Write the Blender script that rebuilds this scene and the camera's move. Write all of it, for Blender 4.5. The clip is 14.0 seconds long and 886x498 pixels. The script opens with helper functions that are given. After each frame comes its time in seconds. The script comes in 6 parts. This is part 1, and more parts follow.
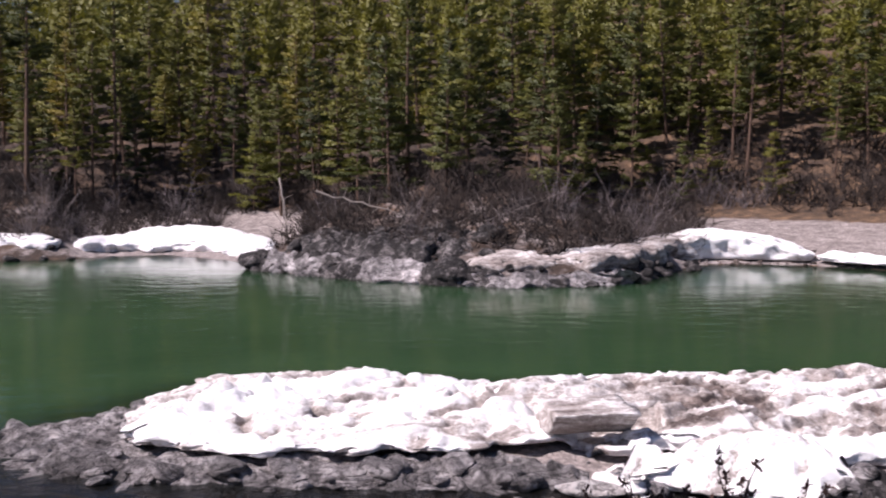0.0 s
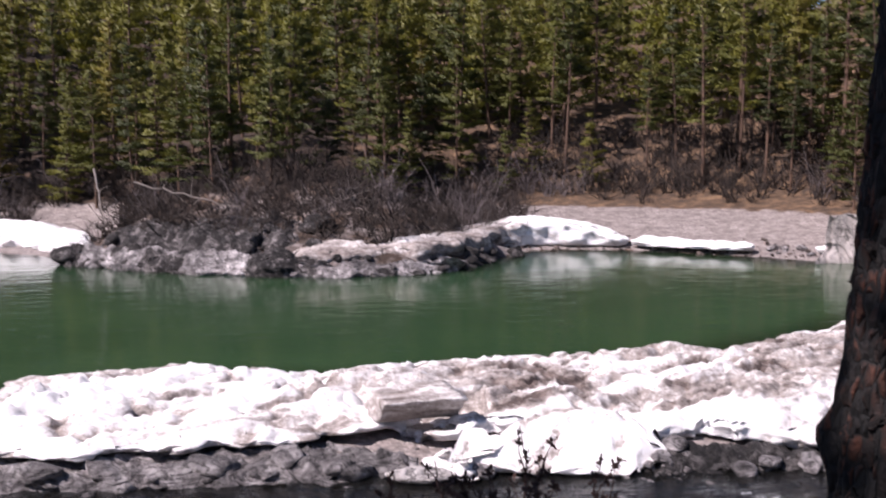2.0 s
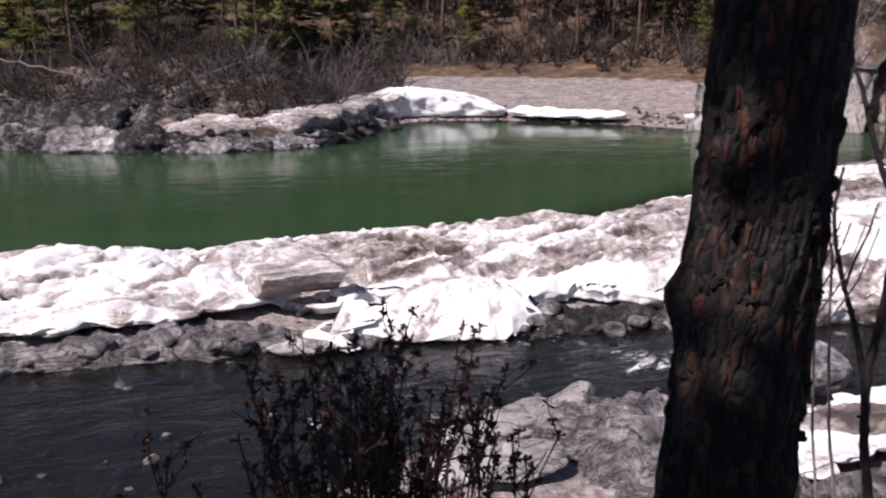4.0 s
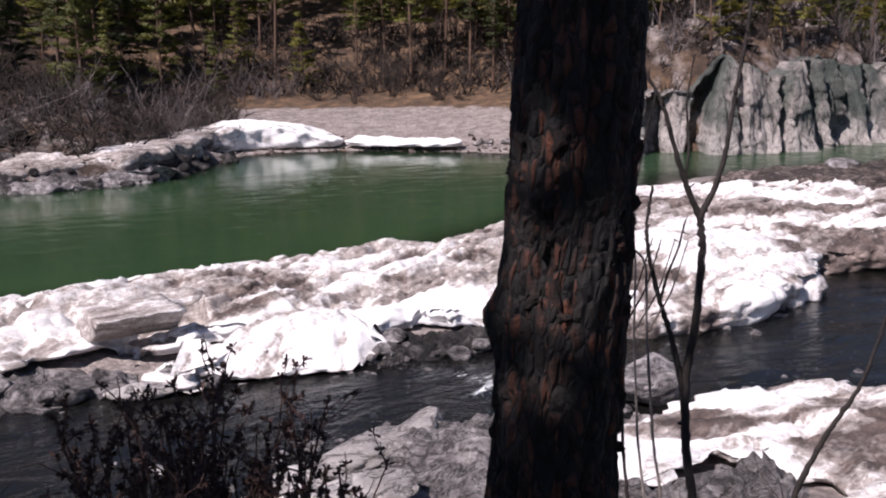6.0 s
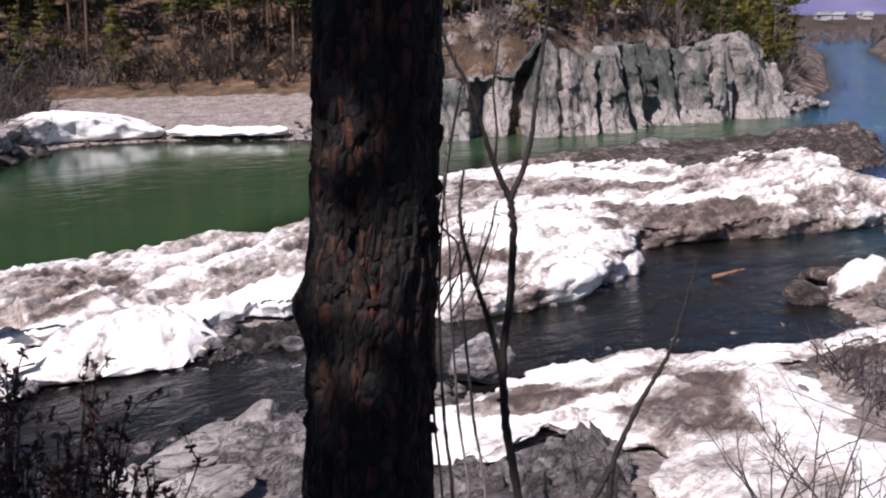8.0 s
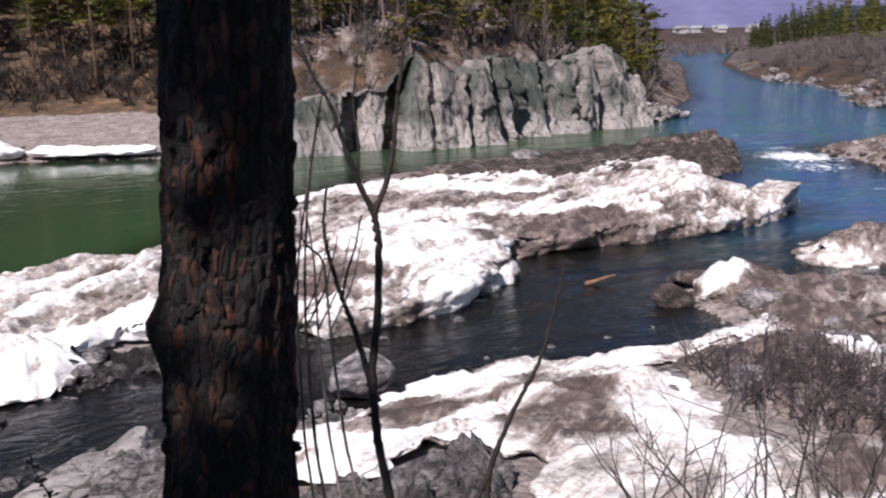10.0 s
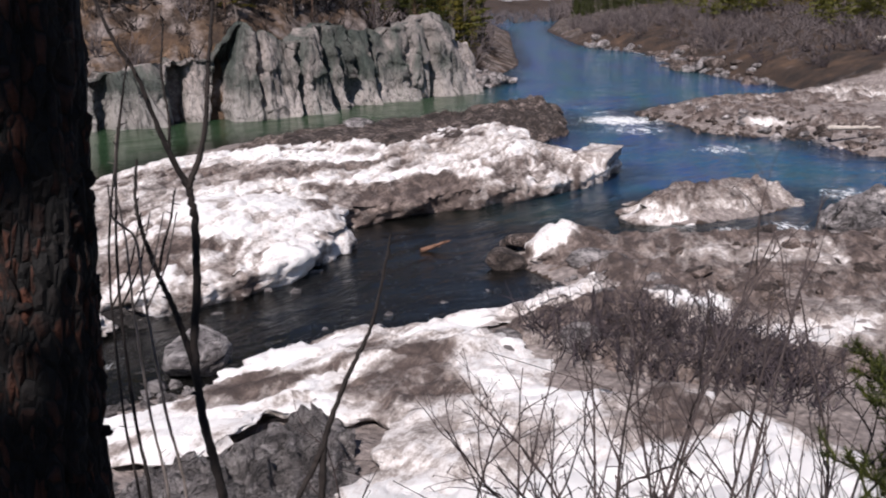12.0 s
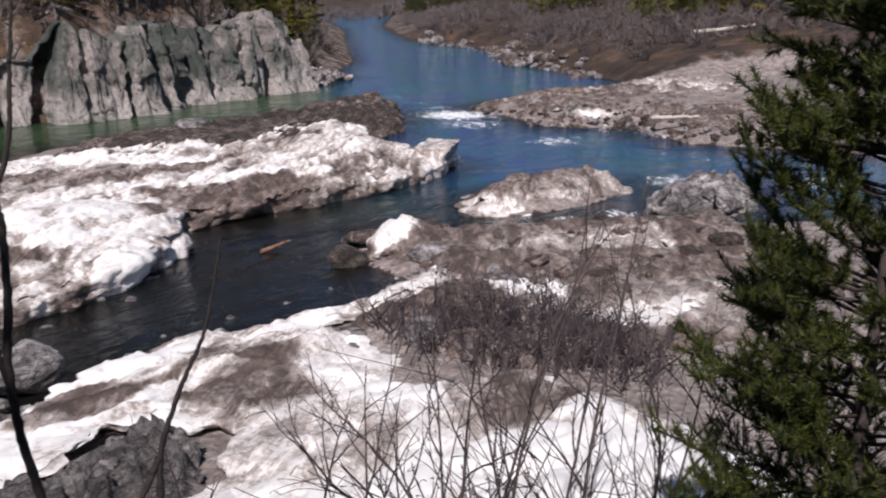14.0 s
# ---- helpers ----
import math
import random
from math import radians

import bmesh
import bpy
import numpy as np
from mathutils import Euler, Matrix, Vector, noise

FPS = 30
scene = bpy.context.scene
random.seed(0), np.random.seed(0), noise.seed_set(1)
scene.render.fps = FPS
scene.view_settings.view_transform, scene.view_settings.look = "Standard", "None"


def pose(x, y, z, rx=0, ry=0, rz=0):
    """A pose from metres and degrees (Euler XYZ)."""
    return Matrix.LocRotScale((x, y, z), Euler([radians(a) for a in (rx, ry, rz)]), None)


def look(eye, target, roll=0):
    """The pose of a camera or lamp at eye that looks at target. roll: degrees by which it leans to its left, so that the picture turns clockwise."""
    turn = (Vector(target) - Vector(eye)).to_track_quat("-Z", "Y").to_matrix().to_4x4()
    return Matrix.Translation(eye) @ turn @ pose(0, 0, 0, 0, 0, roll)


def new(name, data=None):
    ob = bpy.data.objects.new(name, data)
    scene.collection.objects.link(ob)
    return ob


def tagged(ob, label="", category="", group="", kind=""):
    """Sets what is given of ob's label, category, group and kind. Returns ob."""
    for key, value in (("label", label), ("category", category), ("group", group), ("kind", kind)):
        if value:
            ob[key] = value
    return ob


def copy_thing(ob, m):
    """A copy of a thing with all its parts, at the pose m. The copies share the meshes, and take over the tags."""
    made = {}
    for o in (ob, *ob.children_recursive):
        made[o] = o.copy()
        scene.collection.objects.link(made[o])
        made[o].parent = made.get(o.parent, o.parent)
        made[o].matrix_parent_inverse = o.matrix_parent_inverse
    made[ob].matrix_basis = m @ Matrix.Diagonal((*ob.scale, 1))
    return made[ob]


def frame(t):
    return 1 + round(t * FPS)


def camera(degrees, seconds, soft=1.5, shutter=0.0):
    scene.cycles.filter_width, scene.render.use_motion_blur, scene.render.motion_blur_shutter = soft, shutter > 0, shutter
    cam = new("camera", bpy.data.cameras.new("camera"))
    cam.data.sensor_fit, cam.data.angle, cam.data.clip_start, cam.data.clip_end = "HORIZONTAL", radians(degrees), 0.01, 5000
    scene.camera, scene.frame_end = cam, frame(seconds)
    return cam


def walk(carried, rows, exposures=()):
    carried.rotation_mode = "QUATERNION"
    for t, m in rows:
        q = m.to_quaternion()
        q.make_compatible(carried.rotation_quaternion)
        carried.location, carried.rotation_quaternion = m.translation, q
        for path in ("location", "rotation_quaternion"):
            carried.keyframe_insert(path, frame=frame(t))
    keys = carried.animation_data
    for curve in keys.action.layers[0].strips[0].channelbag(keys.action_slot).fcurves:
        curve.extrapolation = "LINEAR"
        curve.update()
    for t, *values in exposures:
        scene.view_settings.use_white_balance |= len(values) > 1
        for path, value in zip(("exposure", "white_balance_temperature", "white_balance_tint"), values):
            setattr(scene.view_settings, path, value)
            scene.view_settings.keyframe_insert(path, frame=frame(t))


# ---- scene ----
# camera: a hand-held pan to the right from a high river bank, nine metres over the water
cam = camera(47.94, 14.0, soft=1.9, shutter=0.5)
ROWS = [
    (0, 0.000, 0.000, 9.000, 84.000, 0.000, -0.000),
    (0.5, 0.016, -0.000, 9.000, 84.169, 0.088, -2.526),
    (1, 0.030, -0.001, 9.000, 84.311, 0.053, -4.686),
    (1.5, 0.047, -0.003, 9.000, 84.082, -0.007, -7.464),
    (2, 0.062, -0.005, 9.000, 83.409, -0.079, -9.901),
    (2.2, 0.067, -0.006, 9.000, 82.361, -0.171, -10.654),
    (4.3, 0.114, -0.019, 9.000, 75.933, 0.096, -18.479),
    (4.5, 0.122, -0.021, 9.000, 76.240, 0.257, -19.759),
    (5, 0.145, -0.031, 9.000, 76.404, 0.234, -23.640),
    (5.5, 0.156, -0.036, 9.000, 76.645, 0.246, -25.547),
    (6, 0.160, -0.037, 9.000, 77.756, 0.476, -26.233),
    (6.5, 0.172, -0.044, 9.000, 77.235, 0.414, -28.432),
    (7, 0.186, -0.052, 9.000, 76.785, 0.318, -30.971),
    (7.5, 0.201, -0.061, 9.000, 76.504, 0.384, -33.763),
    (7.7, 0.206, -0.064, 9.000, 76.640, 0.430, -34.780),
    (9.8, 0.242, -0.093, 9.000, 77.845, 0.966, -42.374),
    (10, 0.248, -0.099, 9.000, 77.634, 0.807, -43.321),
    (10.5, 0.257, -0.107, 9.000, 77.536, 0.973, -45.267),
    (11, 0.266, -0.117, 9.000, 76.578, 1.002, -47.478),
    (11.5, 0.278, -0.131, 9.000, 76.093, 0.810, -50.293),
    (12, 0.288, -0.144, 9.000, 75.731, 0.639, -52.879),
    (12.5, 0.294, -0.152, 9.000, 75.731, 0.529, -54.303),
    (13, 0.303, -0.165, 9.000, 75.826, 0.465, -56.869),
    (13.5, 0.312, -0.180, 9.000, 75.393, 0.636, -59.628),
    (14, 0.319, -0.194, 9.000, 75.430, 0.725, -62.174),
]
EXPOSURE = 0.45
walk(cam, [(t, pose(x, y, z, rx, ry, rz)) for t, x, y, z, rx, ry, rz in ROWS], [(0.0, EXPOSURE + 0.27, 6380, 27), (2.2, EXPOSURE + 0.27, 6380, 27), (4.5, EXPOSURE + 0.03, 6400, 25), (7.5, EXPOSURE + 0.08, 6400, 23), (10.0, EXPOSURE + 0.06, 6400, 20), (11.3, EXPOSURE - 0.1, 6400, 20), (12.0, EXPOSURE - 0.28, 6450, 19), (13.0, EXPOSURE - 0.32, 6450, 18), (14.0, EXPOSURE - 0.3, 6450, 18)])

# ---- sky and sun ----
SUN_AZ, SUN_EL = -112.0, 47.0
world = bpy.data.worlds.new("sky")
scene.world = world
world.use_nodes = True
sky = world.node_tree.nodes.new("ShaderNodeTexSky")
sky.sky_type, sky.sun_disc = "NISHITA", False
sky.sun_elevation, sky.sun_rotation = radians(SUN_EL), radians(SUN_AZ % 360)
sky.air_density, sky.dust_density = 1.0, 0.0
sky.altitude, sky.ozone_density = 900.0, 2.0
world.node_tree.links.new(sky.outputs[0], world.node_tree.nodes["Background"].inputs[0])
world.node_tree.nodes["Background"].inputs[1].default_value = 0.05
sun = new("sun", bpy.data.lights.new("sun", "SUN"))
sun.data.energy, sun.data.angle, sun.data.color = 4.8, radians(0.5), (1.0, 0.95, 0.88)
sun.matrix_world = look((0, 0, 0), (-math.sin(radians(SUN_AZ)) * math.cos(radians(SUN_EL)), -math.cos(radians(SUN_AZ)) * math.cos(radians(SUN_EL)), -math.sin(radians(SUN_EL))))

# ---- tools: noise, meshes, parts ----
def lattice(ix, iy, iz, seed):
    h = (ix.astype(np.int64) * 374761393 + iy.astype(np.int64) * 668265263 + iz.astype(np.int64) * 2147483647 + seed * 974711) & 0xFFFFFFFF
    h = ((h ^ (h >> 13)) * 1274126177) & 0xFFFFFFFF
    h = ((h ^ (h >> 16)) * 2246822519) & 0xFFFFFFFF
    return ((h ^ (h >> 15)) & 0xFFFFFF) / float(0xFFFFFF)


def vnoise(x, y, z=0.0, seed=0):
    """Smooth noise from 0 to 1 over arrays."""
    x, y, z = np.broadcast_arrays(np.asarray(x, float), np.asarray(y, float), np.asarray(z, float))
    ix, iy, iz = np.floor(x), np.floor(y), np.floor(z)
    fx, fy, fz = x - ix, y - iy, z - iz
    fx, fy, fz = (f * f * (3 - 2 * f) for f in (fx, fy, fz))
    total = 0
    for dx in (0, 1):
        for dy in (0, 1):
            for dz in (0, 1):
                w = (fx if dx else 1 - fx) * (fy if dy else 1 - fy) * (fz if dz else 1 - fz)
                total = total + w * lattice(ix + dx, iy + dy, iz + dz, seed)
    return total


def fbm(x, y, z=0.0, octaves=4, seed=0):
    """Layered noise, about -1 to 1."""
    total, amp, norm = 0, 1.0, 0
    for k in range(octaves):
        total = total + amp * (2 * vnoise(np.asarray(x) * 2 ** k, np.asarray(y) * 2 ** k, np.asarray(z) * 2 ** k, seed + 17 * k) - 1)
        norm += amp
        amp *= 0.5
    return total / norm


def ease(a, b, x):
    u = np.clip((x - a) / (b - a), 0, 1)
    return u * u * (3 - 2 * u)


def inside_of(poly, x, y):
    """Signed distance to a closed outline (positive inside), the nearest side and the place on it from 0 to 1."""
    p = np.asarray(poly, float)
    q = np.roll(p, -1, axis=0)
    best = np.full(x.shape, 1e18)
    side, place, inner = np.zeros(x.shape, int), np.zeros(x.shape), np.zeros(x.shape, bool)
    for k in range(len(p)):
        (ax, ay), (bx, by) = p[k], q[k]
        ex, ey = bx - ax, by - ay
        u = np.clip(((x - ax) * ex + (y - ay) * ey) / (ex * ex + ey * ey + 1e-12), 0, 1)
        d = (x - ax - u * ex) ** 2 + (y - ay - u * ey) ** 2
        near = d < best
        best[near], side[near], place[near] = d[near], k, u[near]
        if ay != by:
            inner ^= ((ay > y) != (by > y)) & (x < ex * (y - ay) / (by - ay) + ax)
    return np.where(inner, 1, -1) * np.sqrt(best), side, place


def wiggled(poly, step, amount, size, seed):
    """The outline cut into short sides and pushed about by noise."""
    p = np.asarray(poly, float)
    out = []
    for a, b in zip(p, np.roll(p, -1, axis=0)):
        n = max(1, int(np.hypot(*(b - a)) / step))
        out += [a + (b - a) * k / n for k in range(n)]
    out = np.array(out)
    for _ in range(3):
        out = (np.roll(out, 1, axis=0) + 2 * out + np.roll(out, -1, axis=0)) / 4
    t = np.roll(out, -1, axis=0) - np.roll(out, 1, axis=0)
    nrm = np.stack([t[:, 1], -t[:, 0]], 1) / (np.linalg.norm(t, axis=1)[:, None] + 1e-9)
    return out + nrm * (amount * fbm(out[:, 0] / size, out[:, 1] / size, 0, 4, seed))[:, None]


def solid(name, verts, faces, material, smooth=True, parent=None, values=None):
    """A mesh object from arrays; values: named numbers for each vertex."""
    me = bpy.data.meshes.new(name)
    verts = np.asarray(verts, float)
    if isinstance(faces, np.ndarray):
        me.vertices.add(len(verts))
        me.vertices.foreach_set("co", verts.ravel())
        n = faces.shape[1]
        me.loops.add(faces.size)
        me.loops.foreach_set("vertex_index", faces.astype(np.int32).ravel())
        me.polygons.add(len(faces))
        me.polygons.foreach_set("loop_start", np.arange(0, faces.size, n, dtype=np.int32))
        me.update(calc_edges=True)
    else:
        me.from_pydata([tuple(v) for v in verts], [], faces)
    for key, v in (values or {}).items():
        me.attributes.new(key, "FLOAT", "POINT").data.foreach_set("value", np.asarray(v, np.float32))
    if smooth:
        me.polygons.foreach_set("use_smooth", np.ones(len(me.polygons), bool))
    me.materials.append(material)
    me.validate()
    ob = new(name, me)
    if parent:
        ob.parent = parent
    return ob


def grid_faces(rows, cols, wrap=False):
    r, c = np.meshgrid(np.arange(rows - 1), np.arange(cols if wrap else cols - 1), indexing="ij")
    a, b = r * cols + c, r * cols + (c + 1) % cols
    return np.stack([a, b, b + cols, a + cols], -1).reshape(-1, 4)


def part(name, verts, faces, material, parent, label="", smooth=True):
    ob = solid(name, verts, faces, material, smooth, parent)
    return tagged(ob, label=label) if label else ob


def thing(name, label, category, group="", kind="", at=(0, 0, 0), turn=0):
    ob = new(name)
    ob.empty_display_size = 0.2
    ob.matrix_basis = pose(*at, 0, 0, turn)
    return tagged(ob, label, category, group, kind)


def tubes(lines, sides=5):
    """Tubes along lines [(points, radii)] as one pair of arrays of vertices and four-sided faces."""
    verts, faces, base = [], [], 0
    ang = np.arange(sides) * 2 * math.pi / sides
    for pts, rad in lines:
        p = np.asarray(pts, float)
        r = np.asarray(rad, float) * np.ones(len(p))
        d = np.gradient(p, axis=0)
        d /= np.linalg.norm(d, axis=1)[:, None] + 1e-9
        way = p[-1] - p[0]
        ref = np.array([[1.0, 0.15, 0]]) if abs(way[2]) > 0.6 * np.linalg.norm(way) else np.array([[0.1, 0, 1.0]])
        a = np.cross(d, ref)
        a /= np.linalg.norm(a, axis=1)[:, None] + 1e-9
        b = np.cross(d, a)
        ring = p[:, None] + r[:, None, None] * (np.cos(ang)[None, :, None] * a[:, None] + np.sin(ang)[None, :, None] * b[:, None])
        verts.append(ring.reshape(-1, 3))
        faces.append(grid_faces(len(p), sides, True) + base)
        base += ring.shape[0] * sides
    return np.concatenate(verts), np.concatenate(faces)


def wander(start, way, length, n, bend, rng, lift=0.0):
    """A crooked line that starts out along way."""
    p, d = [np.array(start, float)], np.array(way, float)
    d /= np.linalg.norm(d)
    for _ in range(n):
        d = d + rng.normal(0, bend, 3) + np.array([0, 0, lift])
        d /= np.linalg.norm(d)
        p.append(p[-1] + d * length / n)
    return np.array(p)


# ---- materials ----
class Look:
    """A node material under construction."""

    def __init__(self, name):
        self.m = bpy.data.materials.new(name)
        self.m.use_nodes = True
        self.t = self.m.node_tree
        self.b = self.t.nodes["Principled BSDF"]
        self.where = self.t.nodes.new("ShaderNodeNewGeometry").outputs["Position"]

    def link(self, a, b):
        self.t.links.new(a, b)
        return b

    def put(self, key, v):
        if isinstance(v, bpy.types.NodeSocket):
            self.link(v, self.b.inputs[key])
        else:
            self.b.inputs[key].default_value = v
        return self

    def stretch(self, sx, sy, sz, local=False):
        n = self.t.nodes.new("ShaderNodeMapping")
        n.inputs["Scale"].default_value = (sx, sy, sz)
        src = self.t.nodes.new("ShaderNodeTexCoord").outputs["Object"] if local else self.where
        self.link(src, n.inputs["Vector"])
        return n.outputs[0]

    def grain(self, angle, sx, sy, sz):
        """The place turned by an angle about the vertical and then stretched."""
        n = self.t.nodes.new("ShaderNodeMapping")
        n.vector_type = "TEXTURE"
        n.inputs["Rotation"].default_value = (0, 0, radians(angle))
        n.inputs["Scale"].default_value = (1 / sx, 1 / sy, 1 / sz)
        self.link(self.where, n.inputs["Vector"])
        return n.outputs[0]

    def noise(self, scale, detail=5, rough=0.55, vector=None, warp=0.0):
        n = self.t.nodes.new("ShaderNodeTexNoise")
        n.inputs["Scale"].default_value, n.inputs["Detail"].default_value = scale, detail
        n.inputs["Roughness"].default_value, n.inputs["Distortion"].default_value = rough, warp
        self.link(vector or self.where, n.inputs["Vector"])
        return n.outputs["Fac"]

    def cells(self, scale, vector=None, feature="F1", out="Distance"):
        n = self.t.nodes.new("ShaderNodeTexVoronoi")
        n.feature = feature
        n.inputs["Scale"].default_value = scale
        self.link(vector or self.where, n.inputs["Vector"])
        return n.outputs[out]

    def ramp(self, fac, *stops):
        n = self.t.nodes.new("ShaderNodeValToRGB")
        e = n.color_ramp.elements
        while len(e) < len(stops):
            e.new(0.5)
        for k, (pos, col) in enumerate(stops):
            e[k].position = pos
            e[k].color = (*col, 1) if isinstance(col, tuple) else (col, col, col, 1)
        self.link(fac, n.inputs["Fac"])
        return n.outputs["Color"]

    def mix(self, fac, a, b, how="MIX"):
        n = self.t.nodes.new("ShaderNodeMix")
        n.data_type, n.blend_type = "RGBA", how
        ins = [s for s in n.inputs if s.enabled]
        for v, s in zip((fac, a, b), ins):
            if isinstance(v, bpy.types.NodeSocket):
                self.link(v, s)
            elif isinstance(v, tuple):
                s.default_value = (*v, 1)
            else:
                s.default_value = v
        return [s for s in n.outputs if s.enabled][0]

    def maths(self, op, a, b=0.0):
        n = self.t.nodes.new("ShaderNodeMath")
        n.operation = op
        for v, s in zip((a, b), n.inputs):
            if isinstance(v, bpy.types.NodeSocket):
                self.link(v, s)
            else:
                s.default_value = v
        return n.outputs[0]

    def value(self, name):
        n = self.t.nodes.new("ShaderNodeAttribute")
        n.attribute_name = name
        return n.outputs["Fac"]

    def chance(self):
        return self.t.nodes.new("ShaderNodeObjectInfo").outputs["Random"]

    def island(self):
        return self.t.nodes.new("ShaderNodeNewGeometry").outputs["Random Per Island"]

    def bump(self, height, strength, distance):
        n = self.t.nodes.new("ShaderNodeBump")
        n.inputs["Strength"].default_value, n.inputs["Distance"].default_value = strength, distance
        self.link(height, n.inputs["Height"])
        self.link(n.outputs[0], self.b.inputs["Normal"])
        return self


def ground_look():
    """Forest floor with dead grass; gravel where the value gravel is high."""
    k = Look("bank_ground")
    floor = k.ramp(k.noise(0.35, 8, 0.65), (0.36, (0.014, 0.010, 0.008)), (0.52, (0.045, 0.028, 0.019)), (0.70, (0.13, 0.078, 0.047)))
    grass = k.ramp(k.noise(0.8, 8, 0.7), (0.35, (0.030, 0.020, 0.014)), (0.5, (0.095, 0.058, 0.034)), (0.68, (0.23, 0.14, 0.078)))
    floor = k.mix(k.ramp(k.maths("ADD", k.value("straw"), k.maths("SUBTRACT", k.noise(0.3, 5), 0.5)), (0.4, 0.0), (0.6, 1.0)), floor, grass)
    straw = k.mix(k.ramp(k.noise(3.0, 6, 0.7, k.stretch(1, 1, 0.3)), (0.45, 0.0), (0.7, 0.6)), floor, (0.055, 0.034, 0.022))
    stone = k.ramp(k.noise(1.3, 9, 0.75), (0.30, (0.10, 0.084, 0.078)), (0.5, (0.31, 0.265, 0.25)), (0.72, (0.54, 0.485, 0.46)))
    peb = k.mix(k.ramp(k.cells(5.0), (0.1, 0.0), (0.8, 0.55)), stone, (0.07, 0.058, 0.053))
    edge = k.maths("ADD", k.value("gravel"), k.maths("MULTIPLY", k.maths("SUBTRACT", k.noise(0.6, 5), 0.5), 0.8))
    k.put("Base Color", k.mix(k.ramp(edge, (0.42, 0.0), (0.58, 1.0)), straw, peb)).put("Roughness", 0.9)
    return k.bump(k.maths("ADD", k.noise(2.2, 8, 0.7), k.maths("MULTIPLY", k.cells(6.0), 0.5)), 0.7, 0.15).m


def rock_look(name, dark, mid, light, scale=1.0, strata=0.4):
    """Broken stone: pale and dark tones imitate sunlit faces and shaded clefts, with thin beds."""
    k = Look(name)
    a = k.noise(1.4 * scale, 10, 0.78, None, 0.6)
    col = k.ramp(a, (0.36, dark), (0.5, mid), (0.62, light))
    lay = k.noise(2.6 * scale, 6, 0.65, k.stretch(0.5, 0.6, 2.4), 1.2)
    col = k.mix(k.ramp(lay, (0.48, 0.0), (0.60, strata)), col, dark)
    crack = k.maths("ABSOLUTE", k.maths("SUBTRACT", k.noise(1.1 * scale, 7, 0.6, k.stretch(0.8, 1.2, 1.6), 1.5), 0.5))
    col = k.mix(k.ramp(crack, (0.0, 0.9), (0.025, 0.0)), col, tuple(0.35 * c for c in dark))
    broad = k.ramp(k.noise(0.35 * scale, 5, 0.6, None, 0.5), (0.36, 0.65), (0.62, 1.6))
    col = k.mix(1.0, col, broad, "MULTIPLY")
    var = k.ramp(k.chance(), (0.0, 0.75), (1.0, 1.25))
    k.put("Base Color", k.mix(1.0, col, var, "MULTIPLY")).put("Roughness", 0.88)
    return k.bump(k.maths("ADD", k.noise(2.8 * scale, 10, 0.8, None, 0.5), k.maths("MULTIPLY", k.ramp(crack, (0.0, 0.0), (0.06, 1.0)), 0.35)), 1.0, 0.28 / scale).m


def ice_look(name):
    """Old river ice: coarse granular snow ice, with silt in streaks and painted crevice shade where its vertex value is
    high.
    """
    k = Look(name)
    streak = k.noise(0.55, 10, 0.72, k.grain(22, 0.42, 1.7, 2.0), 0.9)
    fine = k.noise(4.0, 8, 0.75)
    speck = k.noise(11.0, 4, 0.7)
    amount = k.maths("ADD", k.maths("ADD", k.value("dirt_shade"), k.maths("MULTIPLY", k.maths("SUBTRACT", streak, 0.5), 2.0)), k.maths("MULTIPLY", k.maths("SUBTRACT", fine, 0.5), 1.2))
    amount = k.maths("ADD", amount, k.maths("MULTIPLY", k.maths("SUBTRACT", speck, 0.5), 0.5))
    silt = k.ramp(k.noise(1.5, 10, 0.78, k.grain(22, 0.6, 1.3, 1.5), 0.5), (0.34, (0.020, 0.014, 0.013)), (0.50, (0.088, 0.064, 0.056)), (0.66, (0.28, 0.225, 0.20)))
    pale = k.ramp(amount, (0.18, (0.87, 0.865, 0.865)), (0.40, (0.74, 0.712, 0.70)), (0.62, (0.47, 0.425, 0.40)))
    k.put("Base Color", k.mix(k.ramp(amount, (0.50, 0.0), (1.0, 0.95)), pale, silt))
    k.put("Roughness", 0.62).put("IOR", 1.31)
    return k.bump(k.maths("ADD", k.noise(2.6, 10, 0.74, k.grain(22, 0.6, 1.4, 1.2), 0.5), k.maths("MULTIPLY", k.noise(14.0, 4, 0.6), 0.15)), 1.0, 0.08).m


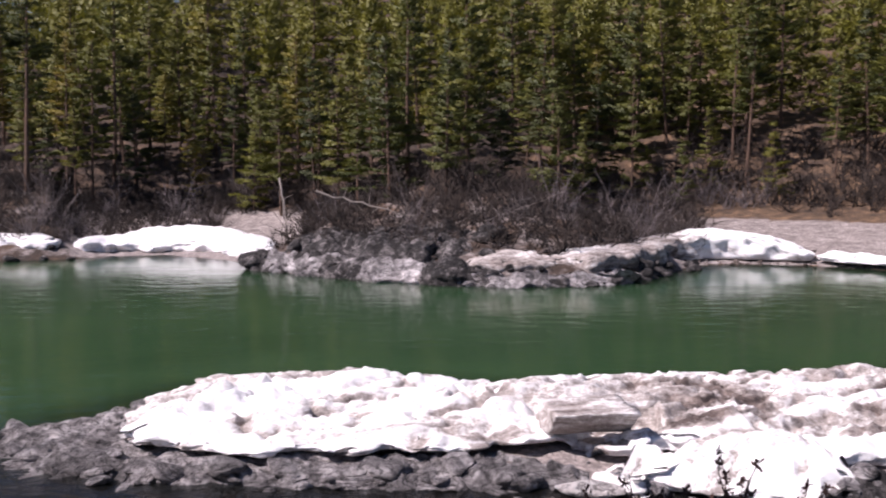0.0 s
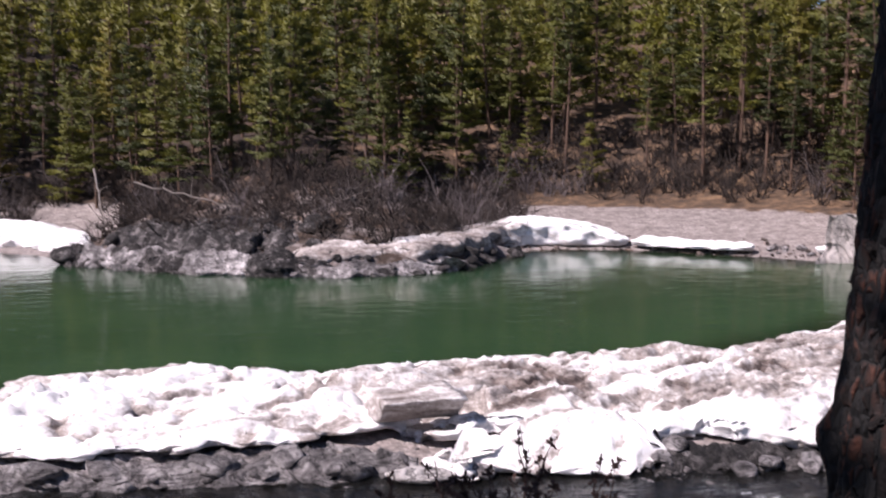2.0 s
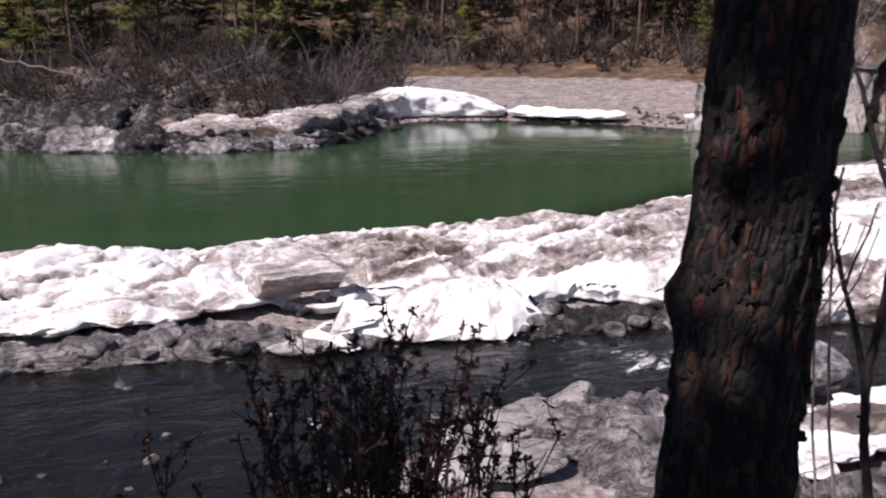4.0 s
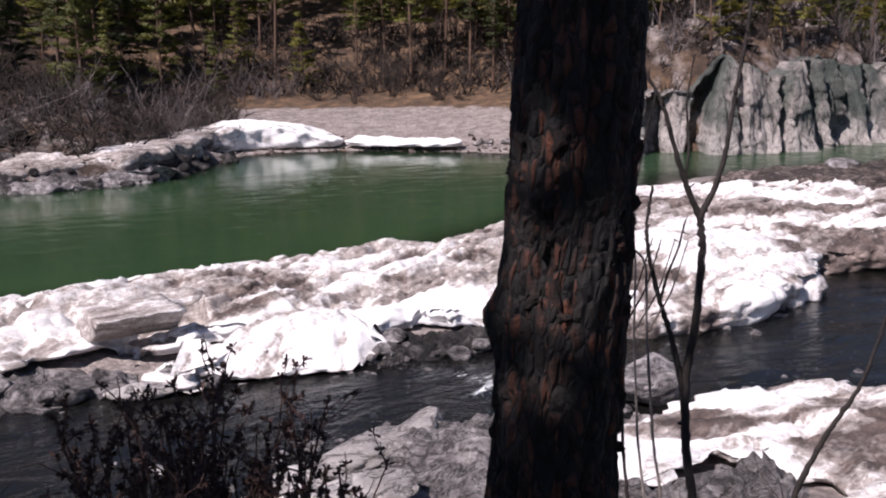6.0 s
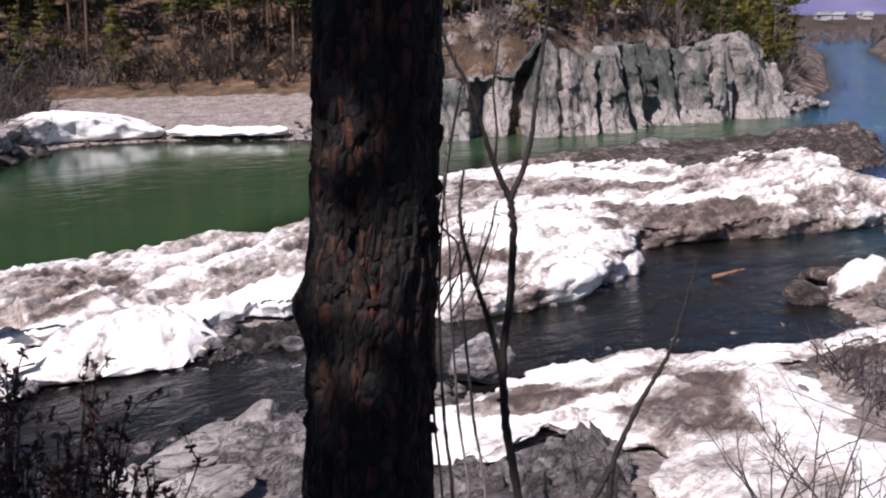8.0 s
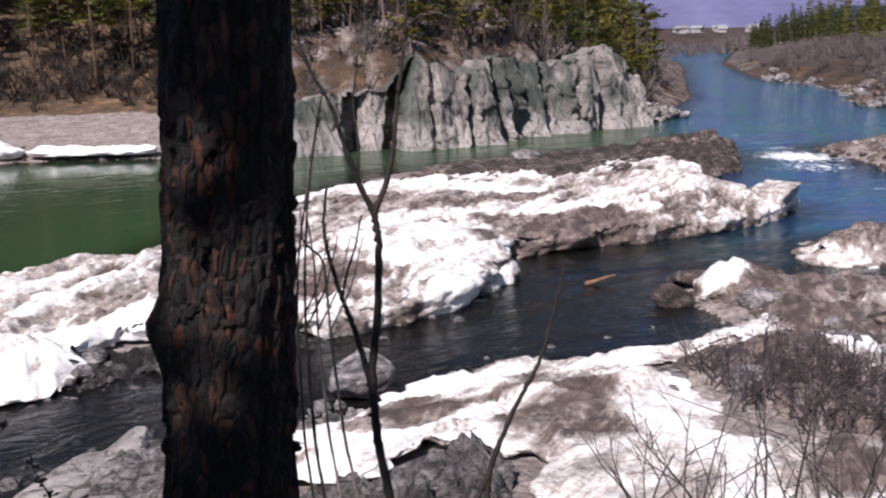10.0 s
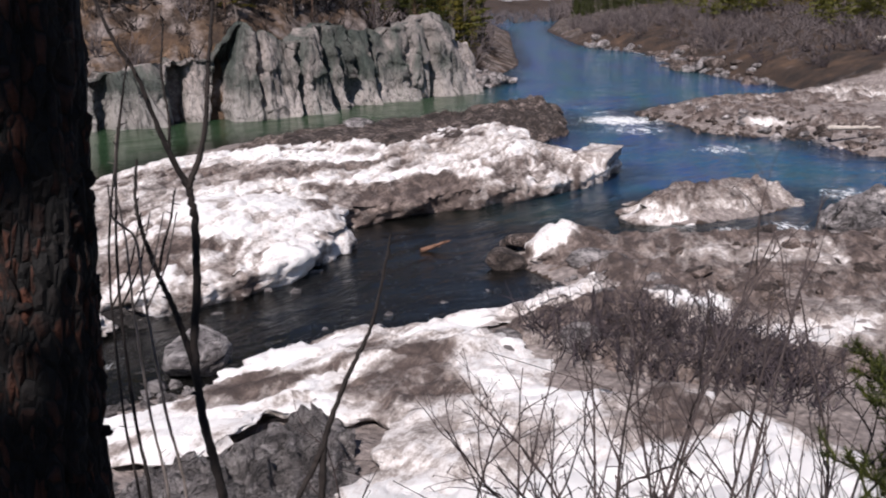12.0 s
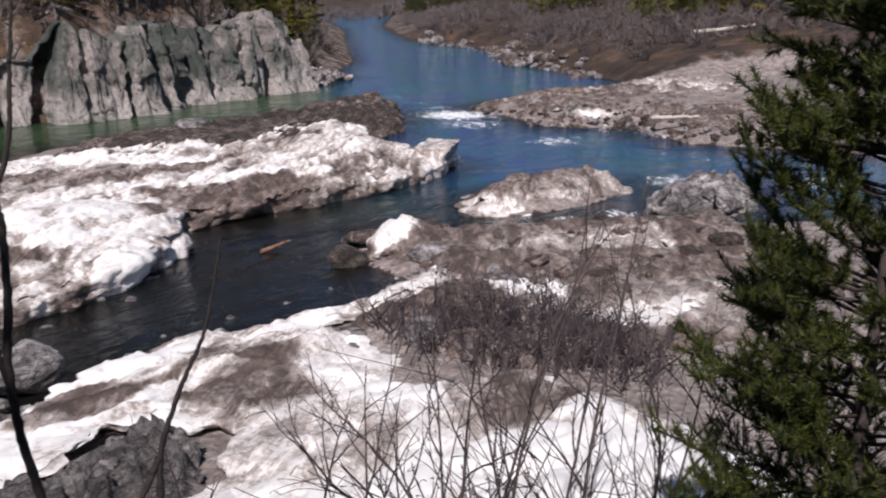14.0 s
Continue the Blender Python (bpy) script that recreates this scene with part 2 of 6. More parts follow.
def water_look():
    """River water: dull green where deep, clear over the bed where the value shallow is high."""
    k = Look("river_water")
    base = k.ramp(k.noise(0.05, 4, 0.5), (0.35, (0.020, 0.048, 0.022)), (0.65, (0.031, 0.068, 0.031)))
    # the sky's mirrored blue is put into the base colour, in current streaks
    run = k.noise(0.09, 6, 0.6, k.grain(32, 0.45, 1.6, 1.0), 1.4)
    base = k.mix(k.value("blue"), base, k.ramp(run, (0.36, (0.014, 0.10, 0.125)), (0.50, (0.012, 0.085, 0.165)), (0.64, (0.024, 0.065, 0.19))))
    base = k.mix(k.value("brook"), base, (0.017, 0.017, 0.016))
    k.put("Base Color", base).put("Roughness", 0.07).put("IOR", 1.333)
    rip = k.noise(1.1, 6, 0.6, k.stretch(0.45, 1.0, 1.0), 0.6)
    big = k.noise(0.16, 4, 0.5, k.stretch(0.5, 1.0, 1.0), 1.0)
    n = k.t.nodes.new("ShaderNodeBump")
    n.inputs["Strength"].default_value, n.inputs["Distance"].default_value = 1.0, 0.30
    k.link(k.maths("MULTIPLY", k.value("chop"), k.maths("ADD", rip, k.maths("MULTIPLY", big, 2.0))), n.inputs["Height"])
    k.link(n.outputs[0], k.b.inputs["Normal"])
    foam = k.ramp(k.maths("ADD", k.value("foam"), k.maths("MULTIPLY", k.maths("SUBTRACT", k.noise(1.5, 9, 0.8, k.grain(35, 0.6, 1.5, 1.0), 1.2), 0.5), 2.6)), (0.62, 0.0), (0.95, 1.0))
    white = k.t.nodes.new("ShaderNodeBsdfDiffuse")
    white.inputs["Color"].default_value = (0.75, 0.78, 0.8, 1)
    clear = k.t.nodes.new("ShaderNodeBsdfTransparent")
    clear.inputs["Color"].default_value = (0.34, 0.38, 0.40, 1)
    gloss = k.t.nodes.new("ShaderNodeBsdfGlossy")
    gloss.inputs["Roughness"].default_value = 0.07
    k.link(n.outputs[0], gloss.inputs["Normal"])
    fres = k.t.nodes.new("ShaderNodeFresnel")
    fres.inputs["IOR"].default_value = 1.333
    k.link(n.outputs[0], fres.inputs["Normal"])
    thin = k.t.nodes.new("ShaderNodeMixShader")
    k.link(fres.outputs[0], thin.inputs[0]), k.link(clear.outputs[0], thin.inputs[1]), k.link(gloss.outputs[0], thin.inputs[2])
    both = k.t.nodes.new("ShaderNodeMixShader")
    k.link(k.value("shallow"), both.inputs[0]), k.link(k.b.outputs[0], both.inputs[1]), k.link(thin.outputs[0], both.inputs[2])
    top = k.t.nodes.new("ShaderNodeMixShader")
    k.link(foam, top.inputs[0]), k.link(both.outputs[0], top.inputs[1]), k.link(white.outputs[0], top.inputs[2])
    k.link(top.outputs[0], k.t.nodes["Material Output"].inputs["Surface"])
    return k.m


def leaf_look(name, a, b, c):
    k = Look(name)
    col = k.ramp(k.island(), (0.0, a), (0.5, b), (1.0, c))
    var = k.ramp(k.chance(), (0.0, (0.26, 0.36, 0.34)), (0.3, (0.55, 0.66, 0.55)), (0.65, (1.0, 1.04, 0.85)), (0.88, (1.22, 1.2, 0.8)), (1.0, (1.5, 1.22, 1.0)))
    col = k.mix(1.0, col, var, "MULTIPLY")
    k.put("Base Color", col).put("Roughness", 0.6)
    glow = k.t.nodes.new("ShaderNodeBsdfTranslucent")
    k.link(col, glow.inputs["Color"])
    mixed = k.t.nodes.new("ShaderNodeMixShader")
    mixed.inputs[0].default_value = 0.33
    k.link(k.b.outputs[0], mixed.inputs[1]), k.link(glow.outputs[0], mixed.inputs[2])
    k.link(mixed.outputs[0], k.t.nodes["Material Output"].inputs["Surface"])
    return k.m


def bark_look(name, dark, mid, light, scale):
    k = Look(name)
    plate = k.noise(1.0 * scale, 7, 0.7, k.stretch(1, 1, 0.7), 1.8)
    col = k.ramp(plate, (0.32, dark), (0.52, mid), (0.72, light))
    k.put("Base Color", k.mix(k.ramp(k.noise(5 * scale, 5), (0.4, 0.0), (0.7, 0.5)), col, dark)).put("Roughness", 0.9)
    return k.bump(k.maths("ADD", plate, k.maths("MULTIPLY", k.noise(9 * scale, 6), 0.4)), 0.9, 0.03).m


def trunk_look(name, dark, mid, red, scale):
    """Scaly pine bark: upright plates, each of its own tone, with black clefts between."""
    k = Look(name)
    place = k.stretch(1.0, 1.0, 0.42)
    warped = k.mix(0.05, place, k.t.nodes.new("ShaderNodeTexNoise").outputs["Color"])
    edge = k.cells(scale, warped, "DISTANCE_TO_EDGE")
    tone = k.cells(scale, warped, "F1", "Color")
    col = k.ramp(k.maths("ADD", k.maths("MULTIPLY", tone, 0.55), k.maths("MULTIPLY", k.noise(scale * 0.5, 6, 0.7), 0.5)), (0.36, dark), (0.52, mid), (0.74, red))
    col = k.mix(k.ramp(edge, (0.02, 1.0), (0.14, 0.0)), col, tuple(0.4 * c for c in dark))
    k.put("Base Color", k.mix(k.ramp(k.noise(scale * 4, 5), (0.45, 0.0), (0.7, 0.6)), col, dark)).put("Roughness", 0.85)
    return k.bump(k.maths("ADD", k.ramp(edge, (0.0, 0.0), (0.25, 1.0)), k.maths("MULTIPLY", k.noise(scale * 3, 6), 0.5)), 1.0, 0.012).m


def plain_look(name, a, b, scale=3.0, rough=0.85):
    k = Look(name)
    k.put("Base Color", k.ramp(k.noise(scale, 6, 0.65), (0.3, a), (0.7, b))).put("Roughness", rough)
    return k.bump(k.noise(scale * 5, 5), 0.4, 0.02).m


GROUND = ground_look()
ROCK = rock_look("grey_river_rock", (0.05, 0.045, 0.046), (0.30, 0.275, 0.275), (0.60, 0.565, 0.56))
PALE_ROCK = rock_look("pale_smooth_rock", (0.30, 0.27, 0.26), (0.62, 0.575, 0.555), (0.80, 0.765, 0.745), 0.7, 0.2)
MAUVE_TWIG = plain_look("mauve_brush_twigs", (0.016, 0.012, 0.015), (0.085, 0.066, 0.075), 1.2)
DARK_ROCK = rock_look("dark_shore_rock", (0.007, 0.006, 0.006), (0.040, 0.035, 0.034), (0.26, 0.235, 0.23))
BROWN_ROCK = rock_look("brown_silty_rock", (0.024, 0.017, 0.015), (0.105, 0.078, 0.067), (0.38, 0.31, 0.28))


def cliff_look():
    """Weathered rock face: grey-green and pinkish panels, some dark streaks that imitate crack shadows, pale scoured
    foot.
    """
    k = Look("grey_green_cliff")
    patch = k.noise(0.20, 6, 0.6, k.stretch(1.0, 1.0, 0.5), 0.8)
    col = k.ramp(patch, (0.38, (0.060, 0.075, 0.066)), (0.47, (0.125, 0.135, 0.122)), (0.54, (0.25, 0.228, 0.215)), (0.62, (0.40, 0.355, 0.335)))
    high = k.t.nodes.new("ShaderNodeSeparateXYZ")
    k.link(k.where, high.inputs[0])
    scour = k.maths("SUBTRACT", high.outputs["Z"], k.maths("MULTIPLY", k.noise(0.5, 6, 0.7), 3.2))
    col = k.mix(k.ramp(scour, (0.0, 0.6), (1.5, 0.0)), col, (0.52, 0.475, 0.455))
    # upright dark streaks, painted as the shadows of open cracks
    crack_shadow = k.noise(1.0, 8, 0.7, k.stretch(1.2, 1.2, 0.16), 0.7)
    col = k.mix(k.ramp(crack_shadow, (0.57, 0.0), (0.66, 0.85)), col, (0.035, 0.036, 0.035))
    crack = k.maths("ABSOLUTE", k.maths("SUBTRACT", k.noise(0.45, 7, 0.62, k.stretch(1.0, 1.0, 0.6), 1.6), 0.5))
    col = k.mix(k.ramp(crack, (0.0, 0.85), (0.018, 0.0)), col, (0.03, 0.028, 0.028))
    grain = k.ramp(k.noise(2.5, 8, 0.75), (0.3, 0.6), (0.7, 1.3))
    k.put("Base Color", k.mix(1.0, col, grain, "MULTIPLY")).put("Roughness", 0.85)
    return k.bump(k.noise(1.6, 9, 0.75, k.stretch(1, 1, 0.6)), 1.0, 0.4).m


CLIFF = cliff_look()
ICE = ice_look("river_ice")
WATER = water_look()
NEEDLES = leaf_look("pine_needles", (0.098, 0.099, 0.015), (0.114, 0.113, 0.018), (0.132, 0.127, 0.021))
NEAR_NEEDLES = leaf_look("near_pine_needles", (0.020, 0.027, 0.006), (0.046, 0.057, 0.010), (0.16, 0.165, 0.022))
BARK = trunk_look("pine_bark", (0.002, 0.0016, 0.0016), (0.009, 0.0044, 0.0034), (0.085, 0.025, 0.011), 42.0)
FAR_BARK = bark_look("far_pine_bark", (0.05, 0.032, 0.024), (0.095, 0.055, 0.036), (0.18, 0.098, 0.06), 3.0)
TWIG = plain_look("grey_brown_twigs", (0.045, 0.037, 0.037), (0.19, 0.158, 0.158), 0.5)
DARK_TWIG = plain_look("dark_undergrowth_twigs", (0.008, 0.006, 0.005), (0.055, 0.038, 0.030), 0.5)
STEM = plain_look("dark_sapling_bark", (0.008, 0.006, 0.0055), (0.034, 0.025, 0.022), 20.0)
PALE_STEM = plain_look("pale_grey_stem", (0.10, 0.085, 0.075), (0.26, 0.22, 0.20), 18.0)
SHRUB_BARK = plain_look("mauve_grey_shrub_bark", (0.022, 0.016, 0.016), (0.095, 0.072, 0.07), 14.0)
PLATE = bark_look("pine_bark_plates", (0.0025, 0.002, 0.0017), (0.011, 0.005, 0.0035), (0.080, 0.023, 0.010), 22.0)
SEED = plain_look("dry_brown_seed_heads", (0.020, 0.010, 0.008), (0.085, 0.040, 0.030), 40.0)
DRIFT = plain_look("bleached_driftwood", (0.30, 0.26, 0.22), (0.62, 0.57, 0.52), 6.0)

# ---- the lie of the land: shore lines in plan, water level 0 ----
PROFILE = {
    "wood": ((-8, 0, 1.5, 6, 12, 20, 35, 60, 100, 160), (-1.5, 0, 0.9, 2.2, 4.6, 6.5, 10, 19, 36, 60)),
    "cove": ((-8, 0, 3, 10, 16, 22, 35, 60, 100, 160), (-1.5, 0, 0.4, 1.4, 3.2, 5.6, 10, 19, 36, 60)),
    "head": ((-8, 0, 0.8, 3, 7, 14, 26, 50, 90, 160), (-1.8, 0, 0.9, 1.9, 3.4, 5.4, 8.5, 17, 34, 60)),
    "beach": ((-8, 0, 3, 9, 16, 20, 26, 50, 90, 160), (-1.2, 0, 0.5, 1.5, 2.6, 3.5, 7.5, 16, 33, 58)),
    "cliff": ((-8, 0, 1.6, 2.8, 4, 5.5, 12, 25, 60, 160), (-2.2, -0.8, 0.2, 3.6, 5.6, 7.6, 12.0, 19, 32, 58)),
    "shelf": ((-8, 0, 2, 4.5, 7, 14, 30, 60, 160), (-2.0, 0, 0.9, 1.6, 5.0, 8.5, 13, 22, 45)),
    "far": ((-8, 0, 3, 9, 20, 60, 160), (-2.0, 0, 1.4, 3.0, 5.0, 9.0, 22)),
    "near": ((-8, 0, 1, 3, 6, 12), (-0.9, 0, 0.22, 0.34, 0.42, 0.5)),
    "low": ((-8, 0, 1, 3, 6, 12), (-1.3, 0, 0.25, 0.35, 0.4, 0.45)),
    "shoal": ((-8, 0.7, 1.5, 3, 6, 12), (-1.3, -0.06, 0.2, 0.35, 0.4, 0.45)),
    "isle": ((-8, 0, 0.6, 1.5, 3), (-1.3, 0, 0.3, 0.5, 0.6)),
    "bar": ((-8, 0, 1, 4, 12, 24, 32, 50, 120), (-1.2, 0, 0.45, 0.9, 1.3, 2.0, 4.5, 6.5, 16)),
    "brush": ((-8, 0, 2, 6, 14, 30, 60, 140), (-1.5, 0, 1.3, 2.8, 4.2, 6.2, 9.5, 24)),
}
FAR_SHORE = [(-140, 92, "wood"), (-70, 84, "wood"), (-45, 78, "wood"), (-34.4, 76.8, "wood"), (-29.5, 78, "wood"), (-27, 80, "cove"), (-22.3, 80.8, "cove"), (-15.5, 76, "cove"),
             (-13.6, 71.8, "head"), (-7.1, 67.5, "head"), (-1.6, 64.7, "head"), (3.5, 63.2, "head"), (9.6, 63.3, "head"), (13.5, 66, "head"), (16.5, 70, "head"), (19.2, 74, "beach"), (22, 74.8, "beach"),
             (27, 73.8, "beach"), (33, 70.5, "beach"), (38.5, 65, "beach"), (40.6, 62, "cliff"), (44.5, 61.3, "cliff"), (49.6, 59.2, "cliff"), (53, 57.3, "cliff"), (56.4, 56, "cliff"), (60.5, 57, "cliff"),
             (64.5, 58.2, "cliff"), (70.4, 57.3, "cliff"), (74, 57.1, "shelf"), (79.7, 57.3, "shelf"), (85, 57.5, "shelf"), (90.3, 58.9, "shelf"), (97, 65, "far"), (112.6, 72.5, "far"), (141, 92, "far"),
             (211, 139, "far"), (330, 235, "far"), (420, 330, "far"), (200, 420, "wood"), (-140, 420, "wood")]
RIGHT_SHORE = [(430, 270, "far"), (330, 195, "far"), (221, 134, "far"), (185, 108, "far"), (161, 90.5, "brush"), (146.2, 72, "brush"), (146.8, 69, "brush"), (113.4, 48, "brush"), (99.5, 33.2, "brush"),
               (94.9, 28.9, "brush"), (89, 27.3, "bar"), (81, 27.6, "bar"), (78.5, 32.5, "bar"), (71, 34.8, "bar"), (65.9, 28.5, "bar"), (62.9, 25.1, "bar"), (64.3, 19.2, "bar"), (59.1, 14.3, "bar"),
               (58.6, 9.1, "bar"), (59, 2, "bar"), (63, -10, "bar"), (80, -60, "bar"), (430, -60, "far")]
NEAR_SHORE = [(-140, 24, "near"), (-40, 19, "near"), (-18, 16.5, "near"), (-5, 15.5, "near"), (2, 16.3, "near"), (4.9, 17.8, "near"), (6.2, 18.9, "near"), (8.4, 19.8, "near"), (11, 19.2, "near"), (13.8, 18.0, "near"),
              (16.3, 17.9, "near"), (19.3, 17.4, "near"), (21.7, 16, "near"), (24.6, 14.8, "near"), (26.6, 14.9, "near"), (27.4, 16.3, "low"), (28.4, 18.2, "low"), (31.3, 19.6, "low"), (33.2, 17.6, "low"),
              (34.2, 14.9, "low"), (36.2, 12.3, "low"), (38.3, 10.2, "low"), (38.8, 7.6, "low"), (43, 2, "low"), (48, -12, "near"), (60, -60, "near"), (-140, -60, "near")]
ISLAND = [(-13.8, 29.4), (-10.5, 32.4), (-9.8, 33.5), (-8.4, 35.4), (-5.6, 36.4), (-1.1, 36.4), (2, 35.5), (4.4, 35), (7, 35.8), (12.5, 36.2), (17.9, 37.2), (22.8, 39.4), (27, 42.4), (31.6, 45.4), (36.8, 47.8), (41.3, 49.3),
          (46.7, 48.4), (52.7, 47.8), (57.8, 47.2), (61.3, 44.9), (63.5, 42.4), (67.6, 41.2), (65.5, 37.5), (62.3, 34.8), (59, 34.2), (52.7, 32.1), (49.5, 31.2), (47.6, 26.8), (46.8, 24), (43.7, 22.8), (39.3, 22.9), (34.6, 24.5),
          (31.5, 25.2), (29, 26.2), (27.6, 25.2), (26.6, 23.6), (22.3, 22.6), (19.7, 22.5), (17.4, 23), (13.3, 23.8), (10.1, 24), (8, 24.3), (4.2, 24.7), (0.2, 25.2), (-2.7, 25.4), (-5.8, 25.6), (-9.7, 26), (-12, 27.4)]
ISLET = [(36.3, 17.6), (37.5, 18.6), (39, 19.2), (41.1, 18.8), (43.5, 17.2), (45.2, 14.8), (44.4, 13.3), (42, 13.6), (39.7, 14), (37.2, 15.6)]
HILL = [(-140, 3), (-20, 2.4), (-2, 2.0), (0.9, 1.5), (1.9, 0.3), (2.4, -3), (6, -14), (16, -60), (-140, -60)]
STACK = [(38.9, 10.7), (40, 11.2), (42.2, 11.0), (44.6, 10.4), (45.2, 8.6), (41.5, 7.6), (39.2, 8.3)]


def land(shore, x, y):
    poly = [(a, b) for a, b, *_ in shore]
    kinds = [c[0] if (c := v[2:]) else "low" for v in shore]
    s, side, place = inside_of(poly, x, y)
    s = s + 0.9 * fbm(x / 4.0, y / 4.0, 0, 4, 5) * ease(0, 4, np.abs(s) + 1.0)
    z = np.full(x.shape, -2.0)
    names = sorted(set(kinds))
    table = {n: np.interp(s, *PROFILE[n]) for n in names}
    for k in range(len(kinds)):
        m = side == k
        if m.any():
            a, b = table[kinds[k]][m], table[kinds[(k + 1) % len(kinds)]][m]
            z[m] = a + (b - a) * place[m]
    stony = np.array([1.0 if n in ("beach", "cove", "bar", "near", "low", "isle", "shoal", "shelf") else 0.3 if n == "brush" else 0.45 for n in kinds])
    g = stony[side] + (stony[(side + 1) % len(kinds)] - stony[side]) * place
    return z, s, g


def heights(x, y):
    """Height of bed and banks, and how stony the ground is, for arrays of places."""
    z, gravel = np.full(x.shape, -2.4), np.ones(x.shape)
    reach = {"far": 15.0, "right": 22.0, "near": 30.0, "isle": 99.0}
    for shore, key in ((FAR_SHORE, "far"), (RIGHT_SHORE, "right"), (NEAR_SHORE, "near"), ([(*p, "shoal") for p in ISLAND], "isle"), ([(*p, "isle") for p in ISLET], "isle"), ([(*p, "isle") for p in STACK], "isle")):
        zz, s, g = land(shore, x, y)
        up = zz > z
        z = np.where(up, zz, z)
        gravel = np.where(up, g * (1 - ease(reach[key] - 4, reach[key] + 3, s)), gravel)
    # the high bank on which the path runs
    hill = np.interp(inside_of(HILL, x, y)[0], (-9.5, -7, -4.5, -2.5, -1, 0, 6, 40), (0, 0.7, 2.4, 4.5, 6.3, 7.2, 7.5, 9))
    gravel = np.where(hill > z, 0.2, gravel)
    z = np.maximum(z, hill * (hill > 0.05) - 3 * (hill <= 0.05))
    # a shallow brook bed between the island and the near bank
    near, island = inside_of([p[:2] for p in NEAR_SHORE], x, y)[0], inside_of(ISLAND, x, y)[0]
    brook = (near > -9) & (island > -14) & (x < 30) & (x > -25) & (y < 30)
    z = np.where(brook & (z < -0.22), -0.22 + 0.16 * fbm(x / 1.6, y / 1.6, 0, 4, 31), z)
    rough = 0.10 + 0.9 * ease(2, 9, z)
    z = z + rough * 0.55 * fbm(x / 5.0, y / 5.0, 0, 5, 9) + 0.10 * fbm(x / 0.9, y / 0.9, 0, 4, 13) * ease(-0.6, 0.2, z)
    return z, gravel


def ring_sheet():
    """Directions and distances of one sheet round the bank: fine in front, coarse behind."""
    az = np.concatenate([np.arange(-28, 92, 0.21), np.arange(92, 332, 4.0)])
    dist = np.concatenate([[0.02], np.arange(0.5, 8, 0.9), np.arange(8, 40, 0.28), np.arange(40, 112, 0.55), 112 * 1.045 ** np.arange(0, 34), [700, 1100, 1900, 3500]])
    a, d = np.meshgrid(np.radians(az), dist)
    return d * np.sin(a), d * np.cos(a), len(dist), len(az)


gx, gy, nr, nc = ring_sheet()
gz, gg = heights(gx, gy)
far_away = ease(450, 700, np.hypot(gx, gy))
gz = gz * (1 - far_away) + 6.0 * far_away
inland_g, az_g = inside_of([p[:2] for p in FAR_SHORE], gx, gy)[0], np.degrees(np.arctan2(gx, gy))
open_ground = np.where(inland_g > 0, (1 - 0.55 * ease(32, 36, az_g)) * np.maximum(ease(13, 16, az_g) * (1 - 0.8 * ease(20, 26, inland_g) * (1 - ease(30, 33, az_g))), 0.62 * ease(-2, 8, az_g) * ease(18, 26, inland_g)), 0.05 + 0.85 * ease(0.5, 0.65, vnoise(gx / 16, gy / 16, 0, 33)) * ease(18, 26, inside_of([p[:2] for p in RIGHT_SHORE], gx, gy)[0]))
ground = solid("ground", np.stack([gx, gy, gz], -1).reshape(-1, 3), grid_faces(nr, nc, True), GROUND, values={"gravel": gg.ravel(), "straw": open_ground.ravel()})
tagged(ground, "river banks of brown forest floor, gravel and rock", "ground", kind="structure")

# the water sheet
wx, wy = gx[::2, ::2], gy[::2, ::2]
wz = gz[::2, ::2]
depth = -wz
shallow = 0.75 * (1 - ease(0.10, 0.7, depth))
rapids = [(66.2, 33.6, 4.0, 1.02), (62.0, 30.3, 4.0, 0.74), (69.5, 37.0, 2.2, 0.66), (72, 40, 2.5, 0.55), (76, 44, 3.0, 0.5), (57, 22, 3.0, 0.72), (68, 47, 5.0, 0.42), (58, 26.5, 2.0, 0.5), (37.0, 13.6, 1.3, 0.8), (39, 12.2, 1.4, 0.85), (47, 12.0, 2.5, 0.8), (12.2, 21.6, 1.3, 0.72), (13.6, 21.4, 1.0, 0.72), (7.6, 22.3, 1.4, 0.45),
          (4.5, 22.5, 1.3, 0.42), (58, 54.5, 3.0, 0.45), (61, 55.3, 2.0, 0.45), (55, 12, 4, 0.42), (49, 6, 3, 0.75)]
foam = np.zeros(wx.shape)
for cx, cy, r, v in rapids:
    foam = np.maximum(foam, v * np.exp(-((wx - cx) ** 2 + (wy - cy) ** 2) / (r * r)))
chop = 0.07 + 0.6 * ease(36, 44, wx) * ease(47, 52, wy) + 0.93 * ease(30, 62, wx - 0.35 * (wy - 40)) + 0.30 * (1 - ease(24, 30, wy)) * (wx < 40)
# blue marks the open river that gets the painted sky reflection
water = solid("water", np.stack([wx, wy, 0.0 * wx + 0.02 * foam], -1).reshape(-1, 3), grid_faces(*wx.shape, wx.shape[1] > 0), WATER, values={"shallow": shallow.ravel(), "foam": foam.ravel(), "chop": chop.ravel(), "brook": ((1 - ease(30, 42, wx)) * (1 - ease(26, 31, wy)) * ease(-22, -14, wx)).ravel(), "blue": ((1 - ease(-4, 4, wy - np.interp(wx, (18, 30, 40, 60, 68, 90, 150, 400), (30, 34, 37, 41, 44, 62, 105, 300)))) * ease(31, 45, wx)).ravel()})
tagged(water, "green river water with ripples and small white rapids", "water", kind="structure")

# ---- river ice and old snow ----
def ledges(t, n):
    """Soft noise turned into steps with steep risers."""
    t = t * n
    f = np.floor(t)
    return (f + ease(0.35, 0.65, t - f)) / n


